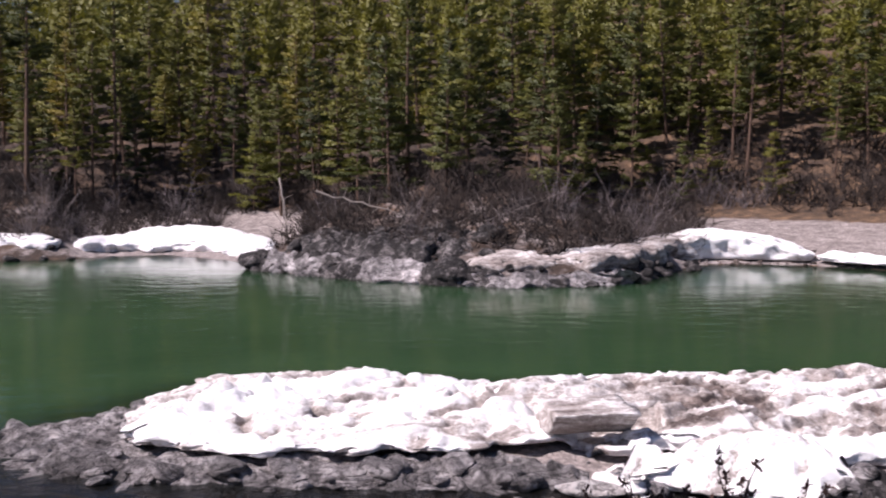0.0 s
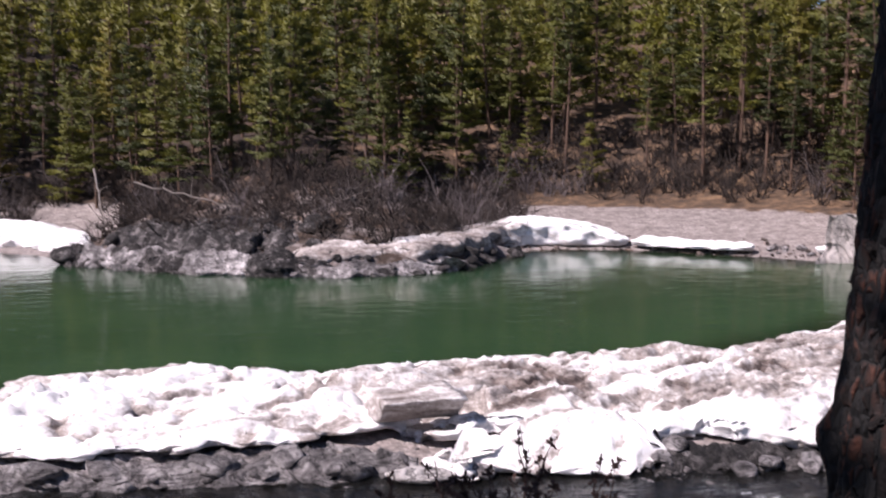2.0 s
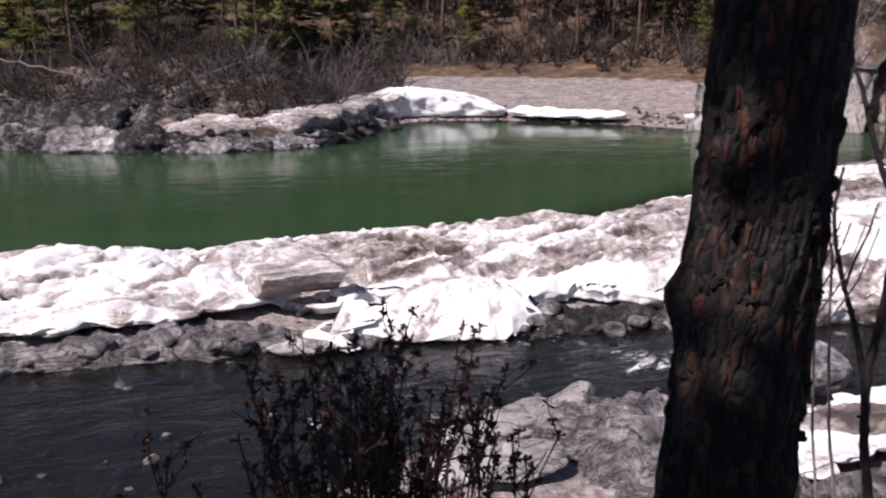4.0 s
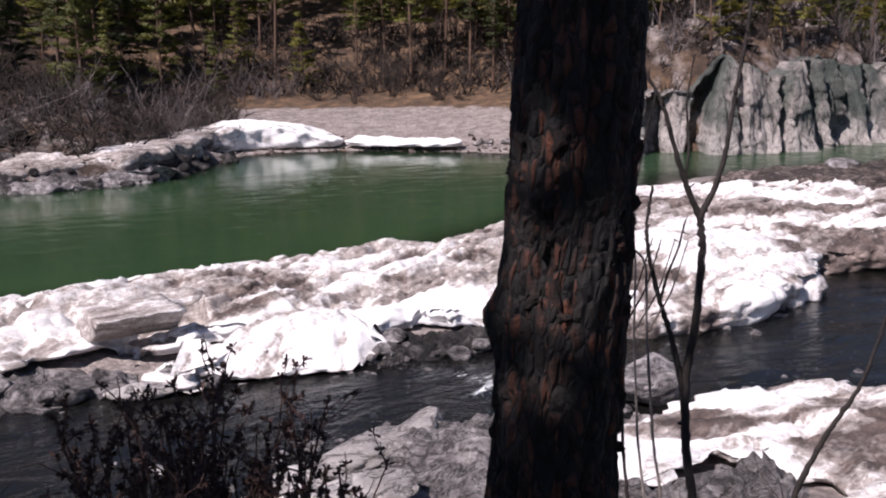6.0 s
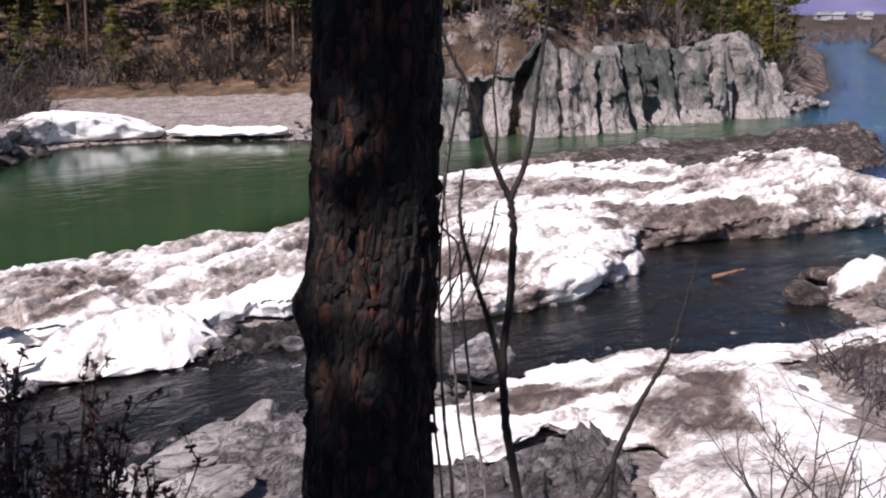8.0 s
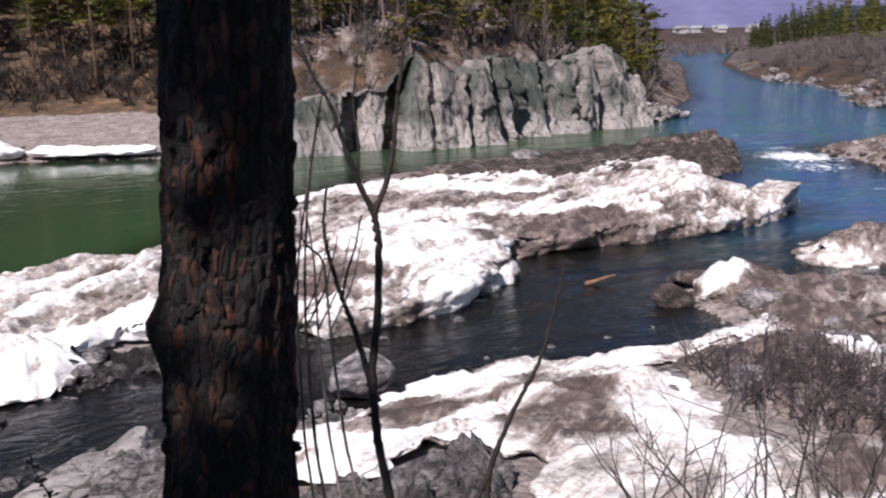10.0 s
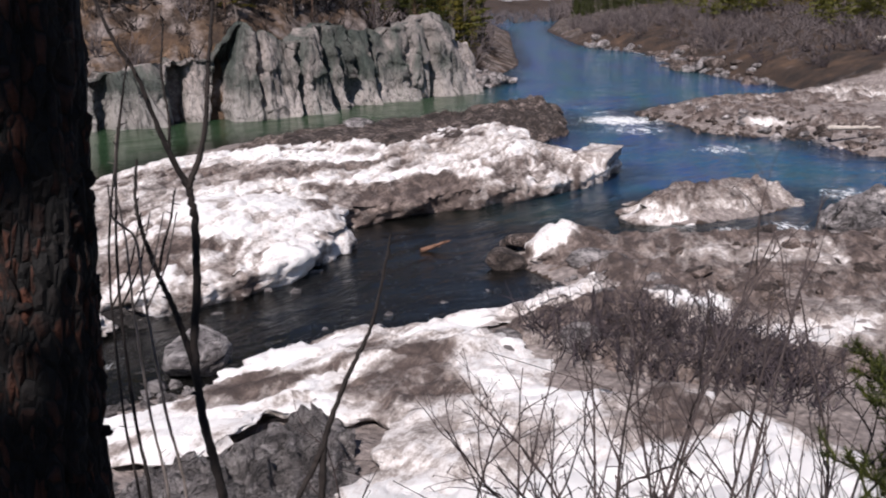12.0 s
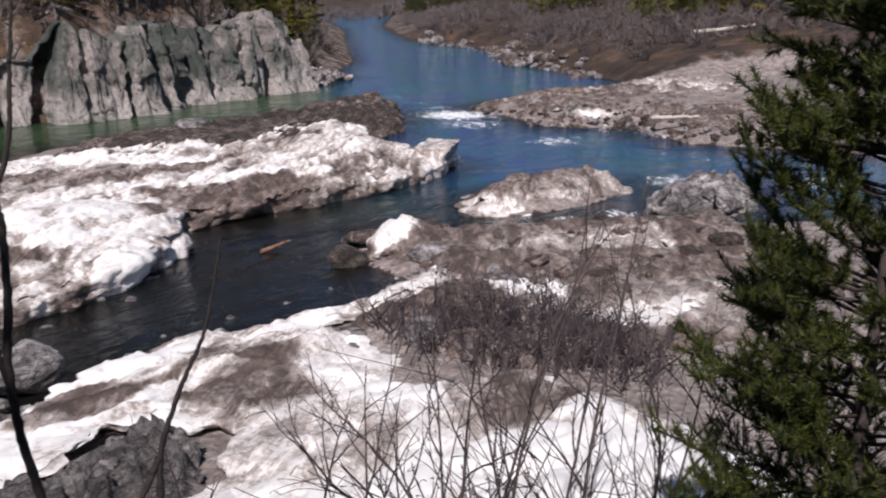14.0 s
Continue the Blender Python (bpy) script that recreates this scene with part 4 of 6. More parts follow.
ice_sheet("snow_field", "bright white snow field in a cove of the far shore", COVE_ICE, lambda x, y, s: 1.1 + 3.0 * ease(0, 7, s) + 0.6 * ledges(fbm(x / 3, y / 2, 0, 4, 81), 3), lambda x, y, s: 0.12 + 0 * x, 0.25, 0.15, (1.6, 2.4), None, 19)
WEST_ICE = [(-60, 82.5), (-48, 79.6), (-40, 78.3), (-34, 78), (-30.5, 79), (-31, 81.5), (-36, 83), (-46, 84), (-60, 87)]
ice_sheet("ice_shelf", "shelf of grey-white ice under dark bushes", WEST_ICE, lambda x, y, s: 1.5 + 0.4 * ease(0, 3, s) + 0.25 * fbm(x / 3, y / 3, 0, 4, 83), lambda x, y, s: 0.3 - 0.25 * ease(0.5, 2, s), 0.35, 0.2, (1.4, 2.6), None, 23)

# rock that carries the ice
RIM = [(-14.2, 29.3), (-12.5, 31), (-10.6, 32.6), (-8, 31), (-5, 29), (0, 28), (3.6, 27), (4.2, 25.2), (0.2, 25.0), (-2.7, 25.2), (-5.8, 25.3), (-9.7, 25.7), (-12, 27.2)]
ice_sheet("rock_ledge", "rough grey rock ledge under the ice shelf", RIM, lambda x, y, s: 0.08 + 0.30 * ease(0, 0.8, s) + 0.26 * crag(x, y, 141, 1.3), lambda x, y, s: 0 * x, 0.09, -0.2, (0.4, 1.2), None, 31, look=ROCK, category="rock")
STRIP_ROCK = [(9.4, 24.8), (10.8, 26.4), (13.4, 25.9), (17.4, 24.3), (17.2, 23.1), (13.3, 23.9), (10.2, 24.1)]
ice_sheet("rock_ledge", "dark wet rubble ledge below a white ice wall", STRIP_ROCK, lambda x, y, s: 0.12 + 0.3 * ease(0, 0.9, s) + 0.26 * crag(x, y, 143, 1.2), lambda x, y, s: 0 * x, 0.09, -0.2, (0.3, 1.0), None, 33, look=DARK_ROCK, category="rock")
RIDGE = [(35.4, 44.2), (39, 45.2), (44, 45.2), (50, 44.4), (55, 43.4), (59.5, 41.8), (63.4, 40.4), (65, 38.4), (62, 35.4), (57.8, 33), (53.6, 32.4), (49.4, 32), (45.4, 32.4), (42.6, 34.4), (40.4, 38.4), (38.4, 42), (36.6, 43.6)]
ice_sheet("silt_ridge", "brown silt and rock ridge behind the ice", RIDGE, lambda x, y, s: 0.45 + 0.75 * ease(0, 2.4, s) + 0.6 * ease(55, 60, x) * ease(0.3, 1.5, s) + np.interp(x, (48, 58), (0.26, 0.6)) * crag(x, y, 145, 2.6), lambda x, y, s: 0.92 + 0.25 * fbm(x / 2, y / 2, 0, 3, 146), 0.22, -0.2, (0.8, 2.5), None, 35, look=BROWN_ROCK, category="rock")
FLATS = [(20.2, 14.1), (22.5, 14.3), (26, 13.6), (27.6, 15.2), (28.4, 17.6), (30.6, 19.2), (33, 17.4), (34.6, 14.4), (36.6, 11.8), (38.4, 9.8), (38.6, 7.4), (36, 4), (30, 2), (24, 3.4), (20.6, 6.4), (19.2, 8.6), (20.2, 11.4)]


FLAT_SNOW = (
    (0.75, 0.5, ((24.3, 10.9), (23.6, 7.4), (24.5, 4.0), (29.6, 5.4), (28.6, 7.4), (25.8, 8.4))),
    (0.25, 0.3, ((25.4, 11.8), (27.3, 10.3), (25.6, 9.5), (24.4, 10.6))),
    (0.35, 0.3, ((24.0, 8.6), (26.0, 7.6), (27.6, 6.0), (25.4, 5.6), (23.8, 7.0))),
    (0.25, 0.25, ((28.0, 17.2), (29.4, 18.6), (31.4, 17.6), (30.2, 16.6), (29.0, 16.4))),
    (0.70, 0.5, ((30.0, 13.4), (33.4, 12.6), (34.6, 9.4), (32.6, 8.0), (30.6, 10.4))),
)


def flats_top(x, y, s):
    return 0.3 + 0.35 * ease(0, 1.5, s) + 0.24 * crag(x, y, 147, 1.9) + 0.30 * fbm(x / 2.5, y / 2.0, 0, 5, 148) + 0.7 * np.exp(-(((x - 30) / 1.7) ** 2 + ((y - 17.4) / 1.3) ** 2)) + 0.25 * np.exp(-(((x - 23.5) / 2.4) ** 2 + ((y - 12) / 1.6) ** 2))


ice_sheet("rock_flat", "brown rock flats with silt and scraps of snow", FLATS, flats_top, lambda x, y, s: silted(x, y, 1.08, FLAT_SNOW, 370) + 0.15 * crag(x, y, 147, 1.9), 0.11, -0.2, (0.6, 2.0), None, 37, category="rock")
ISLET_SILT = (
    (0.98, 0.4, ((36.6, 17.8), (39, 19.4), (41.5, 18.4), (42.2, 16.4), (40.2, 15.6), (37.6, 16.4))),
    (0.45, 0.3, ((36.0, 18.0), (37.8, 18.8), (37.2, 17.0), (38.2, 14.8), (36.6, 15.4))),
)
ice_sheet("rock_island", "low rounded rock island with brown turf", ISLET, lambda x, y, s: 0.2 + 0.85 * ease(0, 1.6, s) + 0.30 * crag(x, y, 151, 2.2) + 0.2 * fbm(x / 1.8, y / 1.8, 0, 4, 158), lambda x, y, s: silted(x, y, 0.82, ISLET_SILT, 380) + 0.2 * crag(x, y, 151, 2.2), 0.11, -0.2, (0.6, 1.6), None, 39, category="rock")
ice_sheet("rock_outcrop", "steep brown rock stack at the rapids", STACK, lambda x, y, s: 0.55 + 0.55 * ease(0, 0.8, s) + 0.4 * crag(x, y, 153, 1.6), lambda x, y, s: 0 * x, 0.11, -0.2, (0.5, 1.4), None, 41, look=ROCK, category="rock")
SLAB = [(4.6, 17.6), (6.2, 18.8), (8.4, 19.7), (11, 19.1), (12.6, 17.6), (11.2, 16.6), (10.8, 14.6), (9.6, 12.8), (7.0, 12.6), (5.0, 14.2)]
ice_sheet("rock_slab", "grey layered rock slab at the brook with pale boulders", SLAB, lambda x, y, s: 0.15 + 0.75 * ease(0, 2.0, s) * ease(6.8, 8.8, x + 0.25 * (y - 16)) + 0.36 * crag(x, y, 155, 1.8), lambda x, y, s: 0 * x, 0.08, -0.2, (0.5, 1.5), None, 43, look=ROCK, category="rock")
CRUST = [(8.0, 10.4), (8.0, 12.8), (9.2, 14.2), (10.3, 13.8), (11.5, 13.3), (12.6, 13.7), (13.5, 13.7), (14.0, 12.9), (13.7, 12.0), (12.8, 11.2), (11.4, 10.5), (9.8, 9.8)]
ice_sheet("crusted_rock", "dark crusted rock breaking through the snow", CRUST, lambda x, y, s: 0.80 + 0.34 * ease(0, 0.8, s) + 0.42 * crag(x, y, 157, 1.1), lambda x, y, s: 0 * x, 0.07, -0.2, (0.35, 1.0), None, 45, look=ROCK, category="rock")
HEAD = [(-14.4, 72.6), (-13.4, 70.8), (-7.1, 66.7), (-1.6, 63.9), (3.5, 62.5), (9.6, 62.6), (13.7, 65.4), (16.9, 69.8), (18, 74), (16, 79), (10, 78), (2, 76), (-6, 76), (-12, 77)]
ice_sheet("rocky_headland", "dark broken rocks of the headland across the river", HEAD, lambda x, y, s: np.interp(s, (0, 0.6, 2.2, 3.2, 6, 10), (0.3, 1.3, 1.7, 2.8, 4.0, 5.4)) * np.interp(x, (-14, 0, 4, 17), (0.85, 0.9, 0.34, 0.30)) + np.interp(x, (1, 5), (0.75, 0.45)) * crag(x, y, 159, 3.2), lambda x, y, s: 0 * x, 0.26, -0.3, (1.2, 3.5), None, 47, look=DARK_ROCK, category="rock")
FOOT = [(-13.6, 70.9), (-7.1, 66.5), (-1.6, 63.8), (3.5, 62.4), (9.6, 62.5), (12.6, 64.4), (9.4, 64.2), (3.4, 64.0), (-0.6, 65.8), (-6.2, 68.6), (-12.6, 72.8)]
ice_sheet("rock_ledge", "pale grey water-worn rock ledge along the headland", FOOT, lambda x, y, s: 0.25 + 1.1 * ease(0, 1.0, s) * np.interp(x, (1, 5), (1.0, 0.6)) + 0.4 * crag(x, y, 165, 2.0), lambda x, y, s: 0 * x, 0.2, -0.3, (0.8, 2.5), None, 55, look=ROCK, category="rock")
BAR = [(71, 34.4), (66.2, 28.6), (63.2, 25.2), (64.6, 19.2), (60, 14.6), (59.4, 9.4), (64, 5), (76, 9), (88, 18), (92, 25.6), (86, 27), (81, 28), (78.4, 32)]
ice_sheet("gravel_bar", "brown gravel and rock bar at the river bend", BAR, lambda x, y, s: 0.25 + 0.75 * ease(0, 3, s) + 0.45 * crag(x, y, 161, 2.2) + 0.5 * ease(70, 85, x), lambda x, y, s: 0.95 + 0.35 * crag(x, y, 161, 2.2) - 0.7 * np.exp(-(((x - 65.3) / 0.8) ** 2 + ((y - 22.5) / 1.8) ** 2)) - 0.3 * ease(70, 78, x + 0.8 * (15 - y)), 0.22, -0.3, (0.9, 2.6), None, 49, category="rock")

# ---- rocks ----
def rock_shape(seed, flat=0.7, detail=3, sharp=0.5):
    """A broken lump about one metre across: a ball cut by planes and roughened."""
    rng = np.random.default_rng(seed)
    bm = bmesh.new()
    bmesh.ops.create_icosphere(bm, subdivisions=detail, radius=0.5)
    v = np.array([w.co[:] for w in bm.verts])
    f = np.array([[w.index for w in q.verts] for q in bm.faces])
    bm.free()
    for _ in range(9):
        n = rng.normal(0, 1, 3)
        n /= np.linalg.norm(n)
        d = rng.uniform(0.26, 0.44)
        over = np.maximum(v @ n - d, 0)
        v = v - sharp * 1.7 * over[:, None] * n
    o = rng.uniform(0, 50, 3)
    r = 1 + 0.16 * fbm(v[:, 0] * 3 + o[0], v[:, 1] * 3 + o[1], v[:, 2] * 3 + o[2], 4, seed)
    v = v * r[:, None] * [1.15, 0.9, flat]
    return v, f


def rock_kind(seed, look, label, flat=0.7, detail=3, group=""):
    v, f = rock_shape(seed, flat, detail)
    ob = solid("rock", v, f, look, True)
    return tagged(ob, label, "rock", group)


def lay(kinds, places, seed, size, sink=0.22, base=None):
    """Copies of rocks bedded in the ground (or at a given height)."""
    rng = np.random.default_rng(seed)
    z = heights(places[:, 0], places[:, 1])[0] if base is None else np.full(len(places), base)
    for (x, y), h in zip(places, z):
        s = size[0] * (size[1] / size[0]) ** (rng.uniform() ** 1.8)
        m = pose(x, y, h + s * (0.30 - sink), rng.normal(0, 12), rng.normal(0, 12), rng.uniform(0, 360)) @ Matrix.Diagonal((s * rng.uniform(0.8, 1.3), s * rng.uniform(0.8, 1.2), s * rng.uniform(0.7, 1.1), 1))
        copy_thing(kinds[rng.integers(len(kinds))], m)


def along(line, step, spread, seed):
    """Places strewn along a line in plan."""
    rng = np.random.default_rng(seed)
    p = np.asarray(line, float)
    run = np.concatenate([[0], np.cumsum(np.hypot(*np.diff(p, axis=0).T))])
    u = np.arange(0, run[-1], step) + rng.uniform(0, step, int(math.ceil(run[-1] / step)))
    return np.column_stack([np.interp(u, run, p[:, 0]) + rng.normal(0, spread, len(u)), np.interp(u, run, p[:, 1]) + rng.normal(0, spread, len(u))])


def rubble(name, label, places, look, size, seed, sink=0.2, kinds=5, detail=1):
    """Uncountable small stones as one sheet of real stones."""
    rng = np.random.default_rng(seed)
    shapes = [rock_shape(900 + seed + k, 0.65, detail) for k in range(kinds)]
    z = heights(places[:, 0], places[:, 1])[0]
    vs, fs, base = [], [], 0
    for (x, y), h in zip(places, z):
        v, f = shapes[rng.integers(kinds)]
        s = size[0] * (size[1] / size[0]) ** (rng.uniform() ** 2)
        r = np.array(Euler(rng.uniform(-0.5, 0.5, 3) + [0, 0, rng.uniform(0, 6)]).to_matrix())
        vs.append((v * s * rng.uniform(0.75, 1.3, 3)) @ r.T + [x, y, h + s * (0.3 - sink)])
        fs.append(f + base)
        base += len(v)
    ob = solid(name, np.concatenate(vs), np.concatenate(fs), look, False)
    return tagged(ob, label, "stones", kind="stuff")


grey = [rock_kind(s, ROCK, "grey water-worn rock at the edge of the ice", 0.62, 3, "rocks under the ice") for s in (31, 32, 33, 34)]
dark = [rock_kind(s, DARK_ROCK, "dark jagged shore rock across the river", 0.8, 3, "rocks of the headland") for s in (41, 42, 43)]
brown = [rock_kind(s, BROWN_ROCK, "brown silt-covered rock in the river bend", 0.6, 3, "rocks of the river bend") for s in (51, 52, 53)]
front = ISLAND[36:] + ISLAND[:1]
inset = lambda line, dx, dy: [(x + dx, y + dy) for x, y in line]
lay(grey, along(inset(front, 0, 0.55), 0.95, 0.32, 61), 62, (0.3, 1.0), -0.05)
lay(grey, along([(-12.8, 28.2), (-9.5, 26.5), (-5, 25.9), (0, 25.7), (3.3, 25.6)], 0.42, 0.26, 261), 262, (0.45, 1.15), -0.12)
lay(grey, along([(9.8, 24.7), (13, 24.4), (17, 23.5)], 0.5, 0.25, 263), 264, (0.3, 0.8), -0.08)
lay(grey, along([(-13.5, 29.6), (-10, 31), (-9, 32.5)], 0.8, 0.7, 63), 64, (0.4, 1.2), -0.05)
lay(dark, along([(-13.6, 72.3), (-7, 68.4), (-1.5, 65.6), (1.5, 64.4)], 1.3, 0.8, 65), 66, (1.0, 2.8), 0.15)
lay(dark, along([(-12, 74), (-6, 71), (0, 68), (6, 70), (13, 75), (17, 79)], 1.6, 1.6, 67), 68, (1.0, 2.6), 0.2)
lay(dark, along([(1.5, 64), (6, 63.6), (9.6, 63.8), (13.5, 66.4), (16.5, 70.2), (18.6, 73)], 1.0, 0.45, 69), 70, (0.7, 1.6), 0.15)
lay(brown, along([(66.8, 40.6), (63.5, 38.5), (61, 35.5), (57, 34), (52, 32.4), (49, 30)], 1.3, 0.6, 73), 74, (0.6, 2.0), 0.12)
lay(grey, along([(79, 57.4), (84, 57.8), (90, 59.2), (88, 61)], 0.55, 0.7, 79), 80, (0.7, 2.4), 0.12)
lay(brown, along([(28.2, 17.6), (30.5, 19), (33, 17.2), (35.6, 13), (38, 10.4)], 0.8, 0.6, 81), 82, (0.5, 1.7), 0.15)


def single(seed, look, label, place, size, turn, flat=0.7, base=0.0):
    v, f = rock_shape(seed, flat, 5, 0.55)
    o = 50.0 * (seed % 7)
    n = v / (np.linalg.norm(v, axis=1)[:, None] + 1e-9)
    v = v + n * (0.03 * fbm(v[:, 0] * 9 + o, v[:, 1] * 9, v[:, 2] * 9, 4, seed))[:, None]
    ob = solid("boulder", v, f, look)
    ob.matrix_basis = pose(*place, 0, 0, turn) @ Matrix.Diagonal((*size, 1))
    return tagged(ob, label, "rock")


single(201, ROCK, "large grey boulder in the brook", (15.3, 19.0, 0.35), (2.1, 1.7, 2.0), 25, 0.85)
single(205, PALE_ROCK, "pale smooth rock at the brook", (7.2, 18.1, 0.5), (2.6, 1.6, 1.5), 25, 0.6)
single(206, PALE_ROCK, "pale smooth rock at the brook", (5.4, 17.0, 0.4), (2.2, 1.5, 1.3), 60, 0.6)
single(212, ROCK, "pale rounded boulder on the silt ridge", (47.2, 42.2, 1.15), (2.6, 1.7, 1.4), 0, 0.7)
single(214, PALE_ROCK, "pale stranded ice-worn block below the shelf", (4.0, 24.8, 0.2), (1.9, 0.9, 0.8), -10, 0.6)
single(216, PALE_ROCK, "pale smooth rock at the brook", (8.8, 18.7, 0.5), (1.6, 1.2, 1.1), 40, 0.6)
single(217, PALE_ROCK, "pale smooth rock at the brook", (6.3, 15.8, 0.75), (2.0, 1.4, 1.0), 10, 0.6)
for kinds in (grey, dark, brown):
    for k in kinds:
        bpy.data.objects.remove(k)

rng0 = np.random.default_rng(7)
bed = np.column_stack([rng0.uniform(-14, 30, 1400), rng0.uniform(16, 27, 1400)])
bz = heights(bed[:, 0], bed[:, 1])[0]
rubble("brook_stones", "scattered stones in the shallow brook bed", bed[(bz > -0.5) & (bz < 0.25)][:620], ROCK, (0.12, 0.6), 3, 0.12)
shore = np.concatenate([along(inset(front, 0, 0.2), 0.07, 0.35, 161), along([(4.9, 17.4), (8.4, 19.4), (13.8, 17.6)], 0.05, 0.5, 162), along([(24, 12.5), (28, 14), (34, 13)], 0.05, 1.2, 163)])
rubble("shore_stones", "grey rubble along the edge of the ice", shore, ROCK, (0.10, 0.45), 5, 0.15)
far_shore = np.concatenate([along([(18, 76), (27, 75.5), (34, 71), (40, 65.5)], 0.10, 1.6, 164), along([(64, 27), (66, 20), (62, 13)], 0.06, 2.2, 165), along([(-13.6, 72), (-1.6, 65.2), (13.5, 66)], 0.15, 0.8, 166)])
rubble("beach_stones", "gravel and stones on the far beach", far_shore, BROWN_ROCK, (0.15, 0.7), 9, 0.15)
rubble("shore_rocks", "dark stones along the wooded far shore", along([(-60, 81), (-45, 78.4), (-34.4, 77.2), (-29, 78.5)], 1.6, 0.6, 71), DARK_ROCK, (0.7, 1.8), 72, 0.2, 5, 2)
rubble("shore_rocks", "brown rocks along the far right bank", along([(146, 70), (130, 58.5), (113.4, 48.4), (100, 34)], 1.6, 1.0, 85), BROWN_ROCK, (1.0, 3.0), 86, 0.15, 5, 2)
rubble("shore_rocks", "brown stones on the silt ridge", along([(44, 40.5), (49, 38.5), (54, 37.5), (59, 37.5)], 1.3, 1.2, 93), BROWN_ROCK, (0.5, 1.4), 94, 0.2, 5, 2)
rubble("shore_rocks", "brown stones on the gravel bar", along([(70.5, 34.3), (66.4, 29.2), (63.3, 25.4), (64.2, 20), (60, 15), (59.3, 10)], 0.9, 0.8, 77), BROWN_ROCK, (0.4, 1.3), 78, 0.15, 5, 2)
rubble("shore_rocks", "brown stones at the back of the silt ridge", along([(62, 39.6), (57, 41.6), (50, 42.6), (44, 43)], 1.2, 0.6, 75), BROWN_ROCK, (0.5, 1.3), 76, 0.15, 5, 2)
rubble("shore_rocks", "grey stones on the far beach", along([(36, 69.8), (38.6, 66.4), (41, 63.6), (44, 62.2)], 0.5, 0.7, 87), ROCK, (0.3, 1.0), 88, 0.15, 5, 2)
rubble("shore_rocks", "pale rocks along the far right bank", along([(161, 90), (146, 72), (130, 58.5), (113.4, 48.4), (100, 34)], 1.1, 0.9, 273), ROCK, (0.9, 2.4), 274, 0.12, 5, 2)
rubble("shore_rocks", "pale stones on the gravel bar", along([(64, 23), (60.5, 14), (66, 26), (72, 31)], 0.7, 1.0, 275), ROCK, (0.3, 1.0), 276, 0.1, 5, 2)
rubble("shore_rocks", "grey stones on the rock flats", along([(20, 13.6), (22, 12.6), (24, 12.2), (26, 12.6), (28, 13.6), (30, 15)], 0.75, 0.7, 89), ROCK, (0.5, 1.5), 90, 0.14, 5, 2)
rubble("shore_rocks", "brown stones on the rock flats", along([(22, 10), (25, 12), (28, 12), (31, 14), (34, 12), (36, 9), (33, 8), (29, 9), (26, 9)], 0.45, 1.2, 271), BROWN_ROCK, (0.3, 1.1), 272, 0.0, 5, 2)

